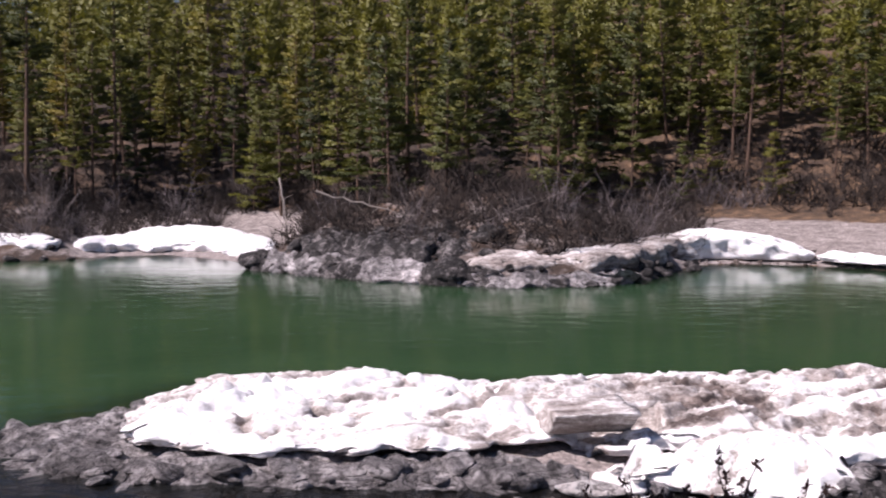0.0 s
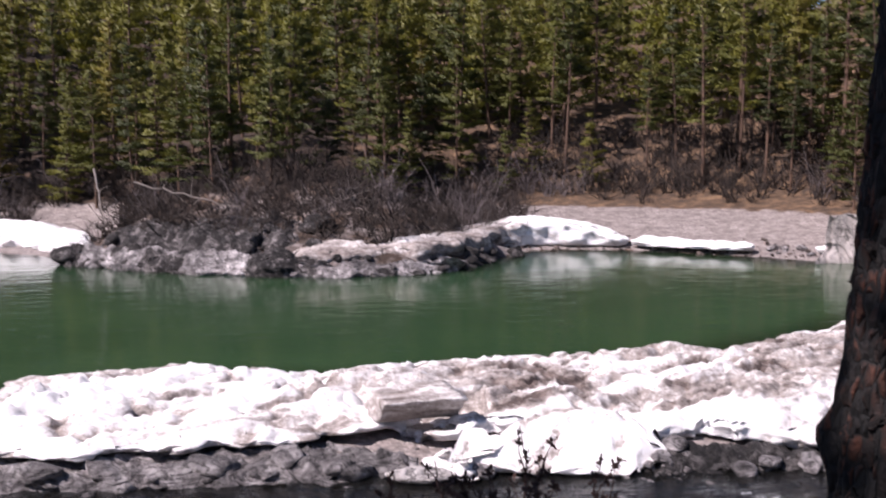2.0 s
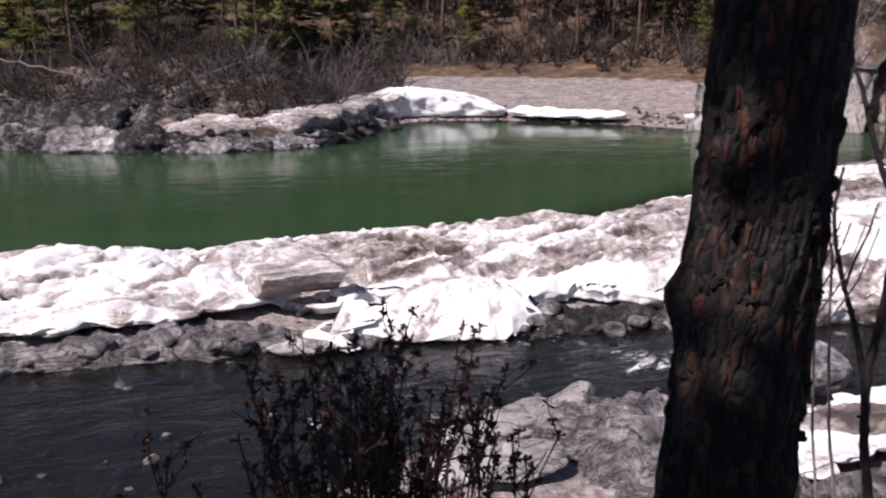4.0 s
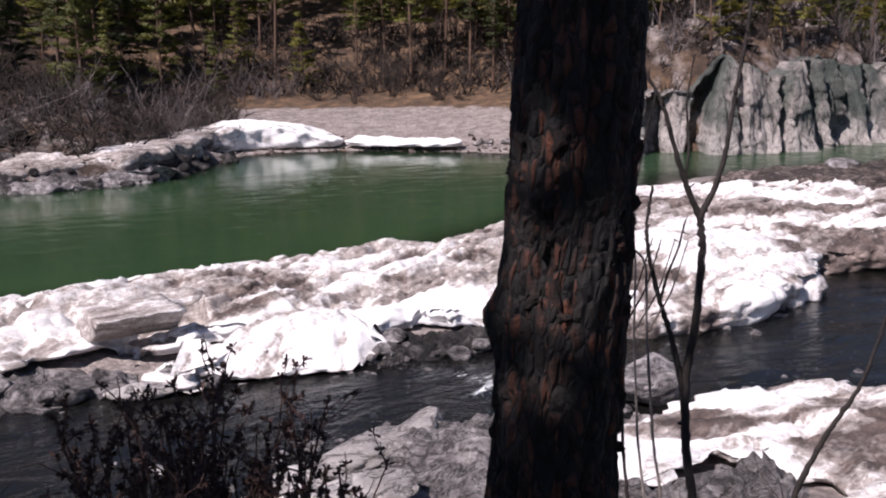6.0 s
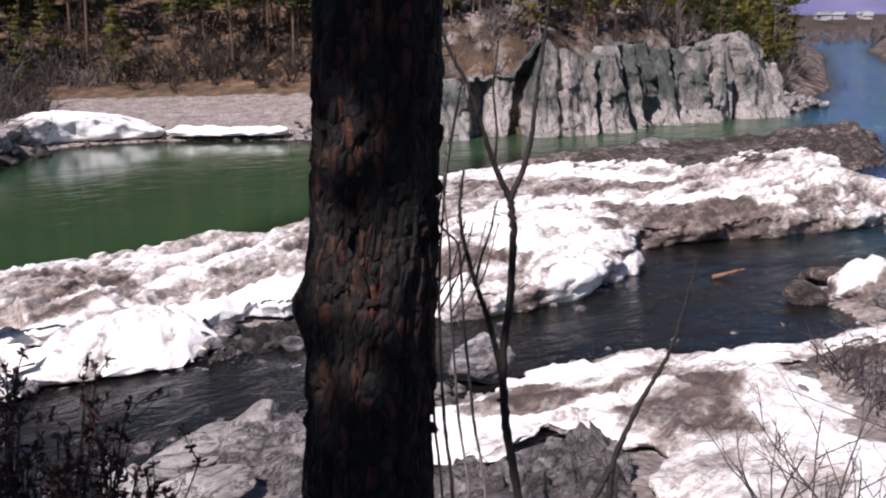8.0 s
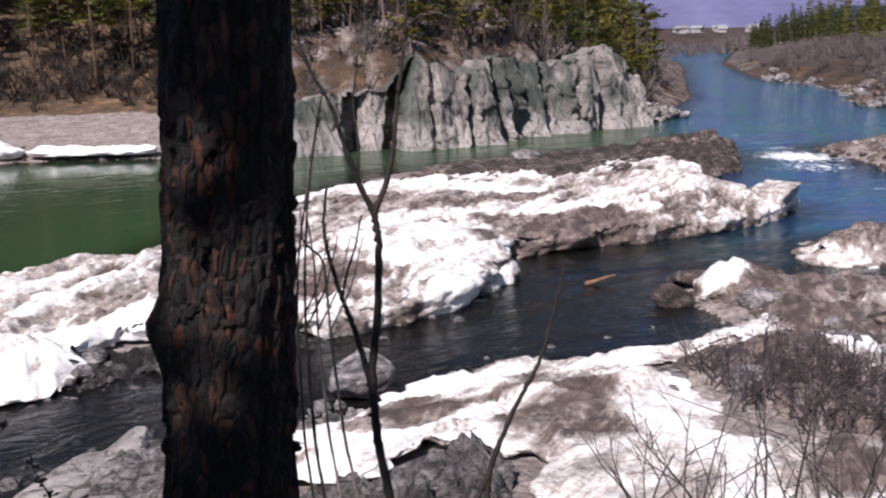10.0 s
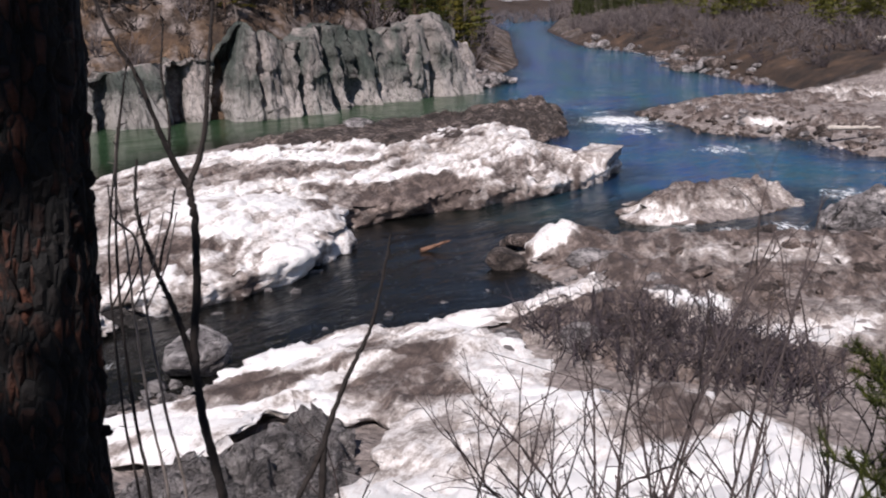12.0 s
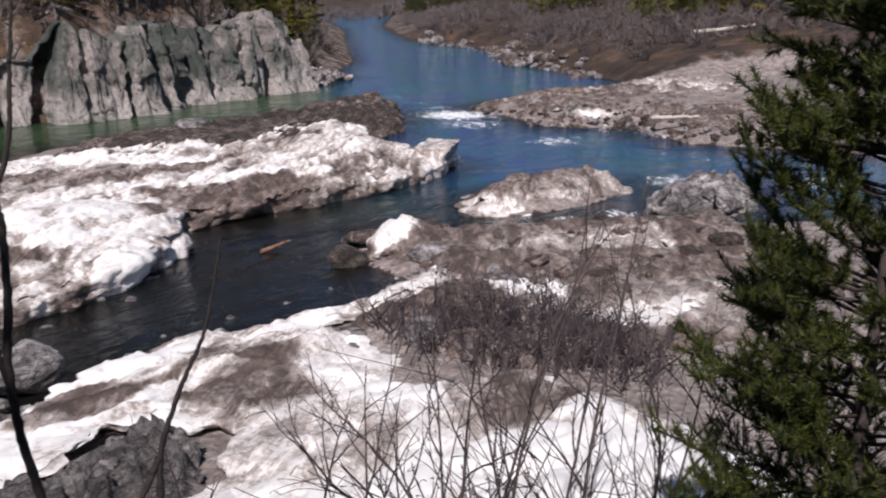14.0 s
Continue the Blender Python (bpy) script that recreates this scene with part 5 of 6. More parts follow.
# ---- the rock cliff across the river ----
def cliff_wall():
    foot = np.array([p[:2] for p in FAR_SHORE if p[2] in ("cliff", "shelf")][:-1] + [(38.6, 64.5)])
    foot = foot[np.argsort(foot[:, 0])]
    foot = foot[foot[:, 0] < 84]
    run = np.concatenate([[0], np.cumsum(np.hypot(*np.diff(foot, axis=0).T))])
    u = np.arange(0, run[-1], 0.10)
    px, py = np.interp(u, run, foot[:, 0]), np.interp(u, run, foot[:, 1])
    ker = np.ones(15) / 15
    px, py = (np.convolve(np.pad(a, 7, "edge"), ker, "valid") for a in (px, py))
    tx, ty = np.gradient(px), np.gradient(py)
    ln = np.hypot(tx, ty)
    ox, oy = ty / ln, -tx / ln
    crown = np.interp(px, (38, 44, 48, 50, 51.5, 54, 55.5, 57.5, 63, 68, 72.5, 75, 78, 83), (3.0, 4.2, 4.4, 5.4, 6.9, 6.7, 5.4, 6.4, 6.9, 6.1, 7.2, 7.3, 5.5, 2.6))
    crown = crown + 0.8 * ledges(fbm(u / 2.6, 0 * u, 0, 4, 88), 4) + 0.6 * fbm(u / 1.4, 0 * u, 0, 4, 91)
    panel = np.floor(u / 2.5 + 1.1 * fbm(u / 5.0, 0 * u, 0, 2, 95))
    step = 1.6 * (lattice(panel, 0 * panel, 0 * panel, 99) - 0.5)
    # open clefts: where along the foot, half width, lean as they rise, depth, and how high they reach
    CLEFTS = ((42.0, 0.5, 0.1, 2.2, 9), (47.4, 0.8, 0.05, 2.6, 9), (50.1, 0.55, 0.24, 3.2, 9), (53.0, 0.25, 0.02, 1.0, 9), (56.3, 0.45, 0.06, 2.4, 8), (59.8, 0.65, -0.02, 2.8, 9), (63.4, 0.35, 0.14, 1.4, 8), (66.3, 0.4, 0.02, 1.8, 8),
              (70.2, 0.3, 0.05, 1.4, 6), (73.2, 0.5, 0.03, 3.0, 9))
    v = np.concatenate([np.linspace(-0.06, 1, 60), 1 + np.linspace(0.04, 0.22, 4)])
    rows = []
    for k in v:
        h = np.minimum(k, 1) * crown
        back = 0.7 * max(k, 0) ** 2.0 + np.maximum(k - 1, 0) * 9.0
        lean = 0.35 * (h / 6.0)
        wob = 0.35 * fbm(u / 0.8, h / 0.9, 0, 3, 87)
        cut = 0 * u
        for cx, half, slant, depth, reach in CLEFTS:
            cu = np.interp(cx, px, u)
            cut = np.maximum(cut, depth * np.exp(-(((u - cu - slant * h + wob) / half) ** 4)) * (1 - ease(reach * 0.45, reach, h)))
        flute = 0.55 * (1 - np.abs(fbm((u + 0.1 * h) / 0.55, h / 6.0, 0, 3, 86))) ** 4 * np.exp(-((px - 52.6) / 1.3) ** 2)
        bed = ledges(fbm(u / 2.4 + 0.12 * h, h / 9.0, 0, 3, 92), 5)
        chip = lattice(np.floor(u / 1.9 + 0.12 * h + 0.25 * fbm(u, h / 2, 0, 2, 98)), np.floor(h / 2.9 + 0.7 * fbm(u / 2, 0 * u, 0, 2, 89)), 0 * u, 90) - 0.5
        crack = -0.4 * (1 - np.abs(fbm(u / 1.3 + 0.12 * h, h / 6.0, 0, 4, 85))) ** 10
        rel = 1.1 * bed + 0.22 * fbm(u / 0.6 + 0.3 * h, h / 1.4, 0, 4, 94) + 0.5 * chip + crack - flute
        toe = 1.1 * (1 - ease(0, 1.1, h)) * vnoise(u / 1.3, 0 * u, 0, 96)
        out = (step * (1 - 0.3 * k) + rel) * (1 if k <= 1 else 0.3) + toe - back - lean - cut * (k <= 1) + 0.8
        x, y = px + ox * out, py + oy * out
        z = h.copy()
        if k > 1:
            z = np.maximum(heights(x, y)[0] + 0.12, crown * 0.96)
        rows.append(np.column_stack([x, y, z]))
    ob = solid("cliff", np.concatenate(rows), grid_faces(len(rows), len(u)), CLIFF, smooth=False)
    return tagged(ob, "grey-green cracked rock cliff rising from the river", "cliff", kind="structure")


cliff_wall()

# ---- plants ----
def crown_mesh(seed, tall, bare, wide, blades=11, gap=0.62, blade=1.0):
    """Limbs in loose whorls, each set with upswept sprays of needles and gaps between them."""
    rng = np.random.default_rng(seed)
    tips, limbs = [], []
    z = bare
    lop = rng.uniform(0, 2 * math.pi)
    while z < tall - 0.1:
        f = (z - bare) / (tall - bare)
        reach = wide * (0.75 + 0.25 * math.sin(math.pi * min(1, 0.2 + f * 0.7))) * (1 - f) ** 0.8 * rng.uniform(0.75, 1.1) + 0.12
        for _ in range(rng.integers(4, 7)):
            a = rng.uniform(0, 2 * math.pi)
            length = reach * rng.uniform(0.45, 1.1) * (1 + 0.22 * math.cos(a - lop))
            d = np.array([math.cos(a), math.sin(a), rng.uniform(-0.12, 0.2) + 0.55 * f])
            p0 = np.array([0, 0, z + rng.uniform(-0.14, 0.14)])
            limbs.append(([p0, p0 + d * length], [0.03, 0.008]))
            n = 1 + int(length / (0.42 * blade))
            for k in range(n):
                c = p0 + d * length * (1.0 - 0.68 * k / n) + rng.normal(0, 0.10, 3)
                tips.append((*c, *d))
        z += gap * rng.uniform(0.6, 1.3)
    t = np.repeat(np.array(tips), blades, axis=0)
    n = len(t)
    c = t[:, :3] + rng.normal(0, 1, (n, 3)) * [0.20, 0.20, 0.055] * blade
    w = rng.normal(0, 0.55, (n, 3)) * [1, 1, 0.5] + t[:, 3:] * 0.75 + [0, 0, 0.28]
    w *= (blade * rng.uniform(0.26, 0.52, n) / np.linalg.norm(w, axis=1))[:, None]
    s = np.cross(w, rng.normal(0, 0.7, (n, 3)) + [0.3, 0.4, 0.6])
    s *= (blade * rng.uniform(0.045, 0.08, n) / (np.linalg.norm(s, axis=1) + 1e-9))[:, None]
    verts = np.stack([c - s - w * 0.3, c + s - w * 0.3, c + w * 0.7], 1)
    # needle sprays shade like the clump they belong to, so that each crown has a lit and a dark side
    out = c * [1, 1, 0] / (np.linalg.norm(c[:, :2], axis=1)[:, None] + 0.25) + (t[:, 2:3] < c[:, 2:3] + 0.03) * [0, 0, 0.45] + rng.normal(0, 0.28, (n, 3))
    out /= np.linalg.norm(out, axis=1)[:, None]
    turned = np.einsum("ij,ij->i", np.cross(verts[:, 1] - verts[:, 0], verts[:, 2] - verts[:, 0]), out) < 0
    verts[turned] = verts[turned][:, [1, 0, 2]]
    return verts.reshape(-1, 3), np.arange(n * 3).reshape(-1, 3), limbs, np.repeat(out, 3, axis=0)


def soften(ob, normals):
    ob.data.polygons.foreach_set("use_smooth", np.ones(len(ob.data.polygons), bool))
    ob.data.normals_split_custom_set_from_vertices(normals.tolist())
    return ob


def pine(seed, tall, bare, wide, label, blade=1.0):
    tree = thing("pine_tree", label, "tree", "pines of the far bank")
    rng = np.random.default_rng(seed + 500)
    trunk = wander((0, 0, -0.6), (0, 0, 1), tall + 0.4, 9, 0.012, rng)
    tv, tf = tubes([(trunk, np.linspace(0.15, 0.025, len(trunk)) * tall / 13)], 7)
    v, f, limbs, nrm = crown_mesh(seed, tall, bare, wide, 18, 0.85, blade * 0.82)
    lv, lf = tubes(limbs, 3)
    part("trunk", np.concatenate([tv, lv]), np.concatenate([tf, lf + len(tv)]), FAR_BARK, tree)
    soften(part("crown", v, f, NEEDLES, tree), nrm)
    return tree


def bush_lines(seed, stems, tall, spread, twigs=3, fine=0.012):
    rng = np.random.default_rng(seed)
    lines = []
    for _ in range(stems):
        a, lean = rng.uniform(0, 2 * math.pi), rng.uniform(0.1, 0.9) * spread
        h = tall * rng.uniform(0.5, 1.1)
        p = wander((rng.normal(0, 0.25), rng.normal(0, 0.25), -0.2), (math.cos(a) * lean, math.sin(a) * lean, 1), h, 4, 0.22, rng)
        lines.append((p, np.linspace(fine * 1.8, fine * 0.5, len(p))))
        for _ in range(twigs):
            k = rng.integers(1, 5)
            d = p[k] - p[k - 1] + rng.normal(0, 0.45, 3) * np.linalg.norm(p[k] - p[k - 1])
            q = wander(p[k], d, h * rng.uniform(0.2, 0.5), 2, 0.22, rng)
            lines.append((q, np.linspace(fine * 0.8, fine * 0.35, len(q))))
    return lines


def bush(seed, stems, tall, spread, label, group, look=None, twigs=5, fine=0.012):
    b = thing("bush", label, "bush", group)
    v, f = tubes(bush_lines(seed, stems, tall, spread, twigs, fine), 3)
    part("crown", v, f, look or TWIG, b)
    return b


def scatter(seed, n, box, test, gap):
    """Places in a box that pass a test, no two nearer than gap."""
    rng = np.random.default_rng(seed)
    x, y = rng.uniform(box[0], box[1], n * 30), rng.uniform(box[2], box[3], n * 30)
    ok = test(x, y)
    got = []
    for a, b in zip(x[ok], y[ok]):
        if all((a - p) ** 2 + (b - q) ** 2 > gap * gap for p, q in got):
            got.append((a, b))
            if len(got) >= n:
                break
    return np.array(got)


def plant(kinds, places, seed, size=(0.8, 1.2), sink=0.0):
    """Copies of some kinds at places on the ground."""
    rng = np.random.default_rng(seed)
    z = heights(places[:, 0], places[:, 1])[0] - sink
    for (x, y), h in zip(places, z):
        k = kinds[rng.integers(len(kinds))]
        s = rng.uniform(*size)
        m = pose(x, y, h, rng.normal(0, 1.5), rng.normal(0, 1.5), rng.uniform(0, 360)) @ Matrix.Scale(s, 4)
        copy_thing(k, m)


def drop(kinds):
    for k in kinds:
        for o in (*k.children_recursive, k):
            bpy.data.objects.remove(o)


far_poly = [p[:2] for p in FAR_SHORE]
right_poly = [p[:2] for p in RIGHT_SHORE]
inland = lambda x, y: inside_of(far_poly, x, y)[0]
near_in = lambda x, y: inside_of(right_poly, x, y)[0]
G1 = "tall slender pine with yellow-green needles on the far bank"
pines = [pine(21, 15.0, 4.2, 2.9, G1), pine(22, 12.5, 3.0, 2.8, G1), pine(23, 17.0, 7.0, 2.5, "tall pine with a long bare reddish trunk"), pine(27, 15.5, 5.2, 2.5, G1),
         pine(24, 9.0, 0.8, 2.2, "young pine with a dense green crown"), pine(25, 14.0, 1.4, 3.5, "broad pine with needles down to the ground")]


def wood_test(x, y):
    s = inland(x, y)
    az = np.degrees(np.arctan2(x, y))
    beach = (az > 14) & (az < 31) & (s < 19.5)
    slope = (az > 31.5) & ((s < 5.5) | (vnoise(x / 9, y / 9, 0, 3) < 0.30))
    return (s > np.where(az > 31.5, 5.5, 12.5)) & (s < 36) & (az > -27) & (az < 56) & ~beach & ~slope & (vnoise(x / 7, y / 9, 0, 61) > 0.34 + 0.12 * ease(2, 7, az) * (1 - ease(11, 14, az)) - 0.1 * ease(13, 17, az))


wood = scatter(1, 216, (-75, 125, 72, 150), wood_test, 2.6)
plant(pines, wood, 2, (0.55, 1.3), 0.2)


def far_wood(name, label, places, seed, tall=(11, 17)):
    """Woods too far off to tell the trees apart: real stems and needle sprays in one mesh."""
    rng = np.random.default_rng(seed)
    kinds = []
    for k in range(4):
        v, f, limbs, nrm = crown_mesh(300 + seed + k, 14.0, 1.4, 3.0, 7, 1.1, 1.9)
        kinds.append((v, f, nrm))
    z = heights(places[:, 0], places[:, 1])[0]
    vs, fs, ns = [], [], []
    for (x, y), h in zip(places, z):
        v, f, nrm = kinds[rng.integers(4)]
        c, s_ = math.cos(a := rng.uniform(0, 6.28)), math.sin(a)
        fs.append(f + sum(map(len, vs)))
        k = rng.uniform(*tall) / 14.0
        ns.append(nrm @ np.array([[c, s_, 0], [-s_, c, 0], [0, 0, 1]]))
        vs.append((v @ np.array([[c, s_, 0], [-s_, c, 0], [0, 0, 1]])) * [k * 0.9, k * 0.9, k] + [x, y, h])
    v = np.concatenate(vs)
    crown = soften(solid(name, v, np.concatenate(fs), NEEDLES), np.concatenate(ns))
    return tagged(crown, label, "woods", kind="stuff")


back = scatter(5, 430, (-95, 150, 100, 210), lambda x, y: (inland(x, y) > 34) & (inland(x, y) < 88) & (np.degrees(np.arctan2(x, y)) > -28) & (np.degrees(np.arctan2(x, y)) < 40), 3.9)
far_wood("woods", "dense green pine woods on the hillside behind", back, 6)

# grey leafless bushes of the banks
G2 = "bushes of the far bank"
far_bushes = [bush(s, 16, t, w, "grey leafless thicket on the far bank", G2, TWIG if s == 72 else DARK_TWIG, 3, 0.026) for s, t, w in ((71, 2.6, 1.2), (72, 3.4, 0.9), (73, 2.0, 1.6))]


def bush_test(x, y):
    s, az = inland(x, y), np.degrees(np.arctan2(x, y))
    thick = (az > -27) & (az < 14.5) & (s > 2.5) & (s < 17) & ~((x > -27) & (x < -13.5) & (s < 8.5)) & ~((x > -20) & (x < -12.3) & (s < 15.5))
    edge = (az > 14) & (az < 33) & (s > 15.5) & (s < 22)
    crest = (az > 33) & (az < 58) & (s > 2.8) & (s < 16) & (vnoise(x / 5, y / 5, 0, 8) > 0.2)
    return thick | edge | crest


plant(far_bushes, scatter(11, 260, (-50, 115, 60, 110), bush_test, 1.6), 12, (0.7, 1.35), 0.1)
drop(far_bushes)


def thicket(name, label, places, seed, stems, tall, spread, fine, look=None, lift=0.0):
    """A tangle of leafless bushes, too many to tell apart, as one mesh of real stems."""
    rng = np.random.default_rng(seed)
    kinds = [tubes(bush_lines(seed + 40 + k, stems, tall, spread, 3, fine), 3) for k in range(4)]
    z = heights(places[:, 0], places[:, 1])[0] + lift
    vs, fs, base = [], [], 0
    for (x, y), h in zip(places, z):
        v, f = kinds[rng.integers(4)]
        c, s_ = math.cos(a := rng.uniform(0, 6.28)), math.sin(a)
        vs.append((v @ np.array([[c, s_, 0], [-s_, c, 0], [0, 0, 1]])) * rng.uniform(0.7, 1.3) + [x, y, h])
        fs.append(f + base)
        base += len(v)
    return tagged(solid(name, np.concatenate(vs), np.concatenate(fs), look or TWIG), label, "bushes", kind="stuff")


dense_bank = scatter(21, 470, (-52, 22, 62, 100), lambda x, y: bush_test(x, y) & (np.degrees(np.arctan2(x, y)) < 15), 0.8)
thicket("undergrowth", "dark leafless undergrowth along the far bank", dense_bank, 22, 9, 2.2, 1.5, 0.03, DARK_TWIG)
edge_wood = scatter(23, 260, (-60, 60, 78, 120), lambda x, y: (inland(x, y) > 13) & (inland(x, y) < 24) & (np.degrees(np.arctan2(x, y)) > -28) & (np.degrees(np.arctan2(x, y)) < 32) & ~((np.degrees(np.arctan2(x, y)) > 14) & (inland(x, y) < 20)), 1.1)
thicket("undergrowth", "dark leafless undergrowth at the edge of the pines", edge_wood, 24, 8, 2.6, 1.0, 0.03, DARK_TWIG)
foot_wood = scatter(35, 130, (14, 62, 80, 112), lambda x, y: (inland(x, y) > 18.5) & (inland(x, y) < 30) & (np.degrees(np.arctan2(x, y)) > 13) & (np.degrees(np.arctan2(x, y)) < 33), 1.2)
thicket("undergrowth", "dark leafless undergrowth above the gravel beach", foot_wood, 36, 9, 2.8, 1.1, 0.04, DARK_TWIG)
crest_scrub = scatter(47, 260, (38, 100, 58, 92), lambda x, y: (inland(x, y) > 4.2) & (inland(x, y) < 20) & (np.degrees(np.arctan2(x, y)) > 33) & (np.degrees(np.arctan2(x, y)) < 58) & (vnoise(x / 6, y / 6, 0, 9) > 0.32), 1.0)
thicket("undergrowth", "leafless scrub above the cliff", crest_scrub, 48, 9, 1.7, 1.3, 0.026, DARK_TWIG)
G3 = "bushes of the right bank"
right_bushes = [bush(s, 18, t, w, "grey-brown leafless thicket above the river bend", G3, MAUVE_TWIG, 3, 0.028) for s, t, w in ((81, 3.0, 1.3), (82, 2.2, 1.7))]
plant(right_bushes, scatter(13, 112, (84, 190, 0, 100), lambda x, y: (near_in(x, y) > 2.5 + 12 * ((x < 100) & (y < 27))) & (near_in(x, y) < 34) & (np.degrees(np.arctan2(x, y)) < 90), 3.0), 14, (0.55, 0.95), 0.1)
drop(right_bushes)
valley = scatter(25, 560, (92, 330, -10, 230), lambda x, y: (near_in(x, y) > 3 + 14 * ((x < 104) & (y < 28))) & (near_in(x, y) < 42) & (np.hypot(x, y) < 250), 2.0)
thicket("undergrowth", "mauve-grey leafless scrub along the right bank", valley, 26, 10, 2.2, 1.6, 0.045)
left_scrub = scatter(27, 330, (72, 330, 58, 330), lambda x, y: (inland(x, y) > 4) & (inland(x, y) < 45) & (np.degrees(np.arctan2(x, y)) > 47), 2.2)
thicket("undergrowth", "grey leafless scrub along the left bank downstream", left_scrub, 28, 8, 3.6, 1.3, 0.05)


def birch(seed, tall):
    """A leafless slender birch with upswept twigs."""
    rng = np.random.default_rng(seed)
    b = thing("birch_tree", "slender leafless birch above the cliff", "tree", "birches of the far bank")
    t = wander((0, 0, -0.3), (0, 0, 1), tall, 10, 0.03, rng)
    v, f = tubes([(t, np.linspace(0.10, 0.02, 11))], 6)
    part("trunk", v, f, PALE_STEM, b)
    lines = []
    for _ in range(38):
        k = rng.integers(3, 11)
        a = rng.uniform(0, 6.28)
        q = wander(t[k], (math.cos(a), math.sin(a), 1.0), tall * rng.uniform(0.10, 0.24), 4, 0.12, rng, 0.06)
        lines.append((q, np.linspace(0.028, 0.01, 5)))
    v, f = tubes(lines, 3)
    part("crown", v, f, TWIG, b)
    return b


birches = [birch(401, 8.5), birch(402, 7.0)]
plant(birches, scatter(29, 40, (38, 125, 60, 100), lambda x, y: (inland(x, y) > 4.5) & (inland(x, y) < 22) & (np.degrees(np.arctan2(x, y)) > 36), 1.8), 30, (0.7, 1.2))
drop(birches)
crest_pines = scatter(31, 80, (38, 92, 58, 84), lambda x, y: (inland(x, y) > 5.0) & (inland(x, y) < 22) & (np.degrees(np.arctan2(x, y)) > 33) & (np.degrees(np.arctan2(x, y)) < 56), 2.2)
plant(pines, crest_pines, 32, (0.3, 0.85), 0.1)
bank_pines = scatter(41, 46, (104, 186, 12, 76), lambda x, y: (near_in(x, y) > 17) & (near_in(x, y) < 40) & (np.hypot(x, y) > 128) & (np.hypot(x, y) < 190) & (vnoise(x / 11, y / 11, 0, 14) > 0.45), 2.4)
far_wood("woods", "pine woods above the river bend", bank_pines, 42, (6, 11))
tip_pines = scatter(43, 16, (84, 118, 60, 92), lambda x, y: (inland(x, y) > 3) & (inland(x, y) < 16) & (np.degrees(np.arctan2(x, y)) > 52) & (np.degrees(np.arctan2(x, y)) < 57.5), 2.0)
far_wood("woods", "small pines at the end of the cliff", tip_pines, 44, (5, 9))
right_pines = scatter(15, 44, (100, 190, 5, 110), lambda x, y: (near_in(x, y) > 25) & (near_in(x, y) < 44) & (np.hypot(x, y) > 112), 2.8)
far_wood("woods", "pine woods on the right bank", right_pines, 16, (8, 12))
drop(pines)
end_scrub = scatter(33, 170, (260, 460, 140, 330), lambda x, y: (np.degrees(np.arctan2(x, y)) > 50) & (np.degrees(np.arctan2(x, y)) < 68) & (np.hypot(x, y) > 330) & (np.hypot(x, y) < 470), 5.0)
thicket("undergrowth", "grey scrub at the far end of the river", end_scrub, 34, 9, 5.0, 1.5, 0.14)
far_right = scatter(17, 230, (150, 420, 60, 330), lambda x, y: ((near_in(x, y) > 22) | ((inland(x, y) > 8) & (x > 110))) & (np.hypot(x, y) > 150) & (vnoise(x / 30, y / 30, 0, 7) > 0.42), 5.0)
far_wood("woods", "dark pine woods down the valley", far_right, 18, (7, 13))
rise = scatter(45, 120, (200, 330, 90, 190), lambda x, y: (near_in(x, y) > 6) & (near_in(x, y) < 50) & (np.degrees(np.arctan2(x, y)) > 60.2) & (np.degrees(np.arctan2(x, y)) < 69) & (np.hypot(x, y) > 250), 3.6)
far_wood("woods", "green pine woods on a rise beside the river", rise, 46, (5, 9))

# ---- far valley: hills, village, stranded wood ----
# distance haze is put into the base colour of both blue hills
HILL_BLUE = plain_look("haze_tinted_hills", (0.085, 0.088, 0.19), (0.15, 0.145, 0.27), 0.006)
HILL_DARK = plain_look("dark_haze_tinted_hill", (0.018, 0.032, 0.085), (0.03, 0.05, 0.115), 0.01)
HILL_BROWN = plain_look("brown_wooded_hills", (0.045, 0.042, 0.035), (0.10, 0.08, 0.06), 0.02)
WALL_WHITE = plain_look("white_house_wall", (0.24, 0.23, 0.24), (0.34, 0.33, 0.34), 0.5)
ROOF = plain_look("faded_house_roof", (0.16, 0.22, 0.24), (0.30, 0.27, 0.27), 0.5)


def ridge(name, label, dist, a0, a1, peak, seed, look, rough=1.0):
    az = np.radians(np.linspace(a0, a1, 160))
    k = np.linspace(0, 1, 26)
    a, t = np.meshgrid(az, k, indexing="ij")
    edge = ease(0, 0.12, (a - az[0]) / (az[-1] - az[0])) * ease(0, 0.12, (az[-1] - a) / (az[-1] - az[0]))
    top = peak * edge * (0.72 + 0.35 * fbm(a * 9, 0 * a, 0, 4, seed))
    d = dist * (0.8 + 0.35 * t)
    z = top * ease(0, 1, t) * (1 + 0.16 * rough * fbm(a * 30, t * 5, 0, 5, seed + 1)) - 3
    ob = solid(name, np.stack([d * np.sin(a), d * np.cos(a), z], -1).reshape(-1, 3), grid_faces(160, 26), look)
    return tagged(ob, label, "hills", kind="structure")


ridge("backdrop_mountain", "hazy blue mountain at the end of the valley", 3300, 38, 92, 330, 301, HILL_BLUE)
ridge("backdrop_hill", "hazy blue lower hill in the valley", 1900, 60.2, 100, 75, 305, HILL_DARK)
ridge("backdrop_slope", "brown wooded valley side beyond the river", 620, -40, 44, 130, 307, HILL_BROWN)
ridge("backdrop_slope", "brown wooded valley side beyond the river", 560, 66, 130, 60, 309, HILL_BROWN)


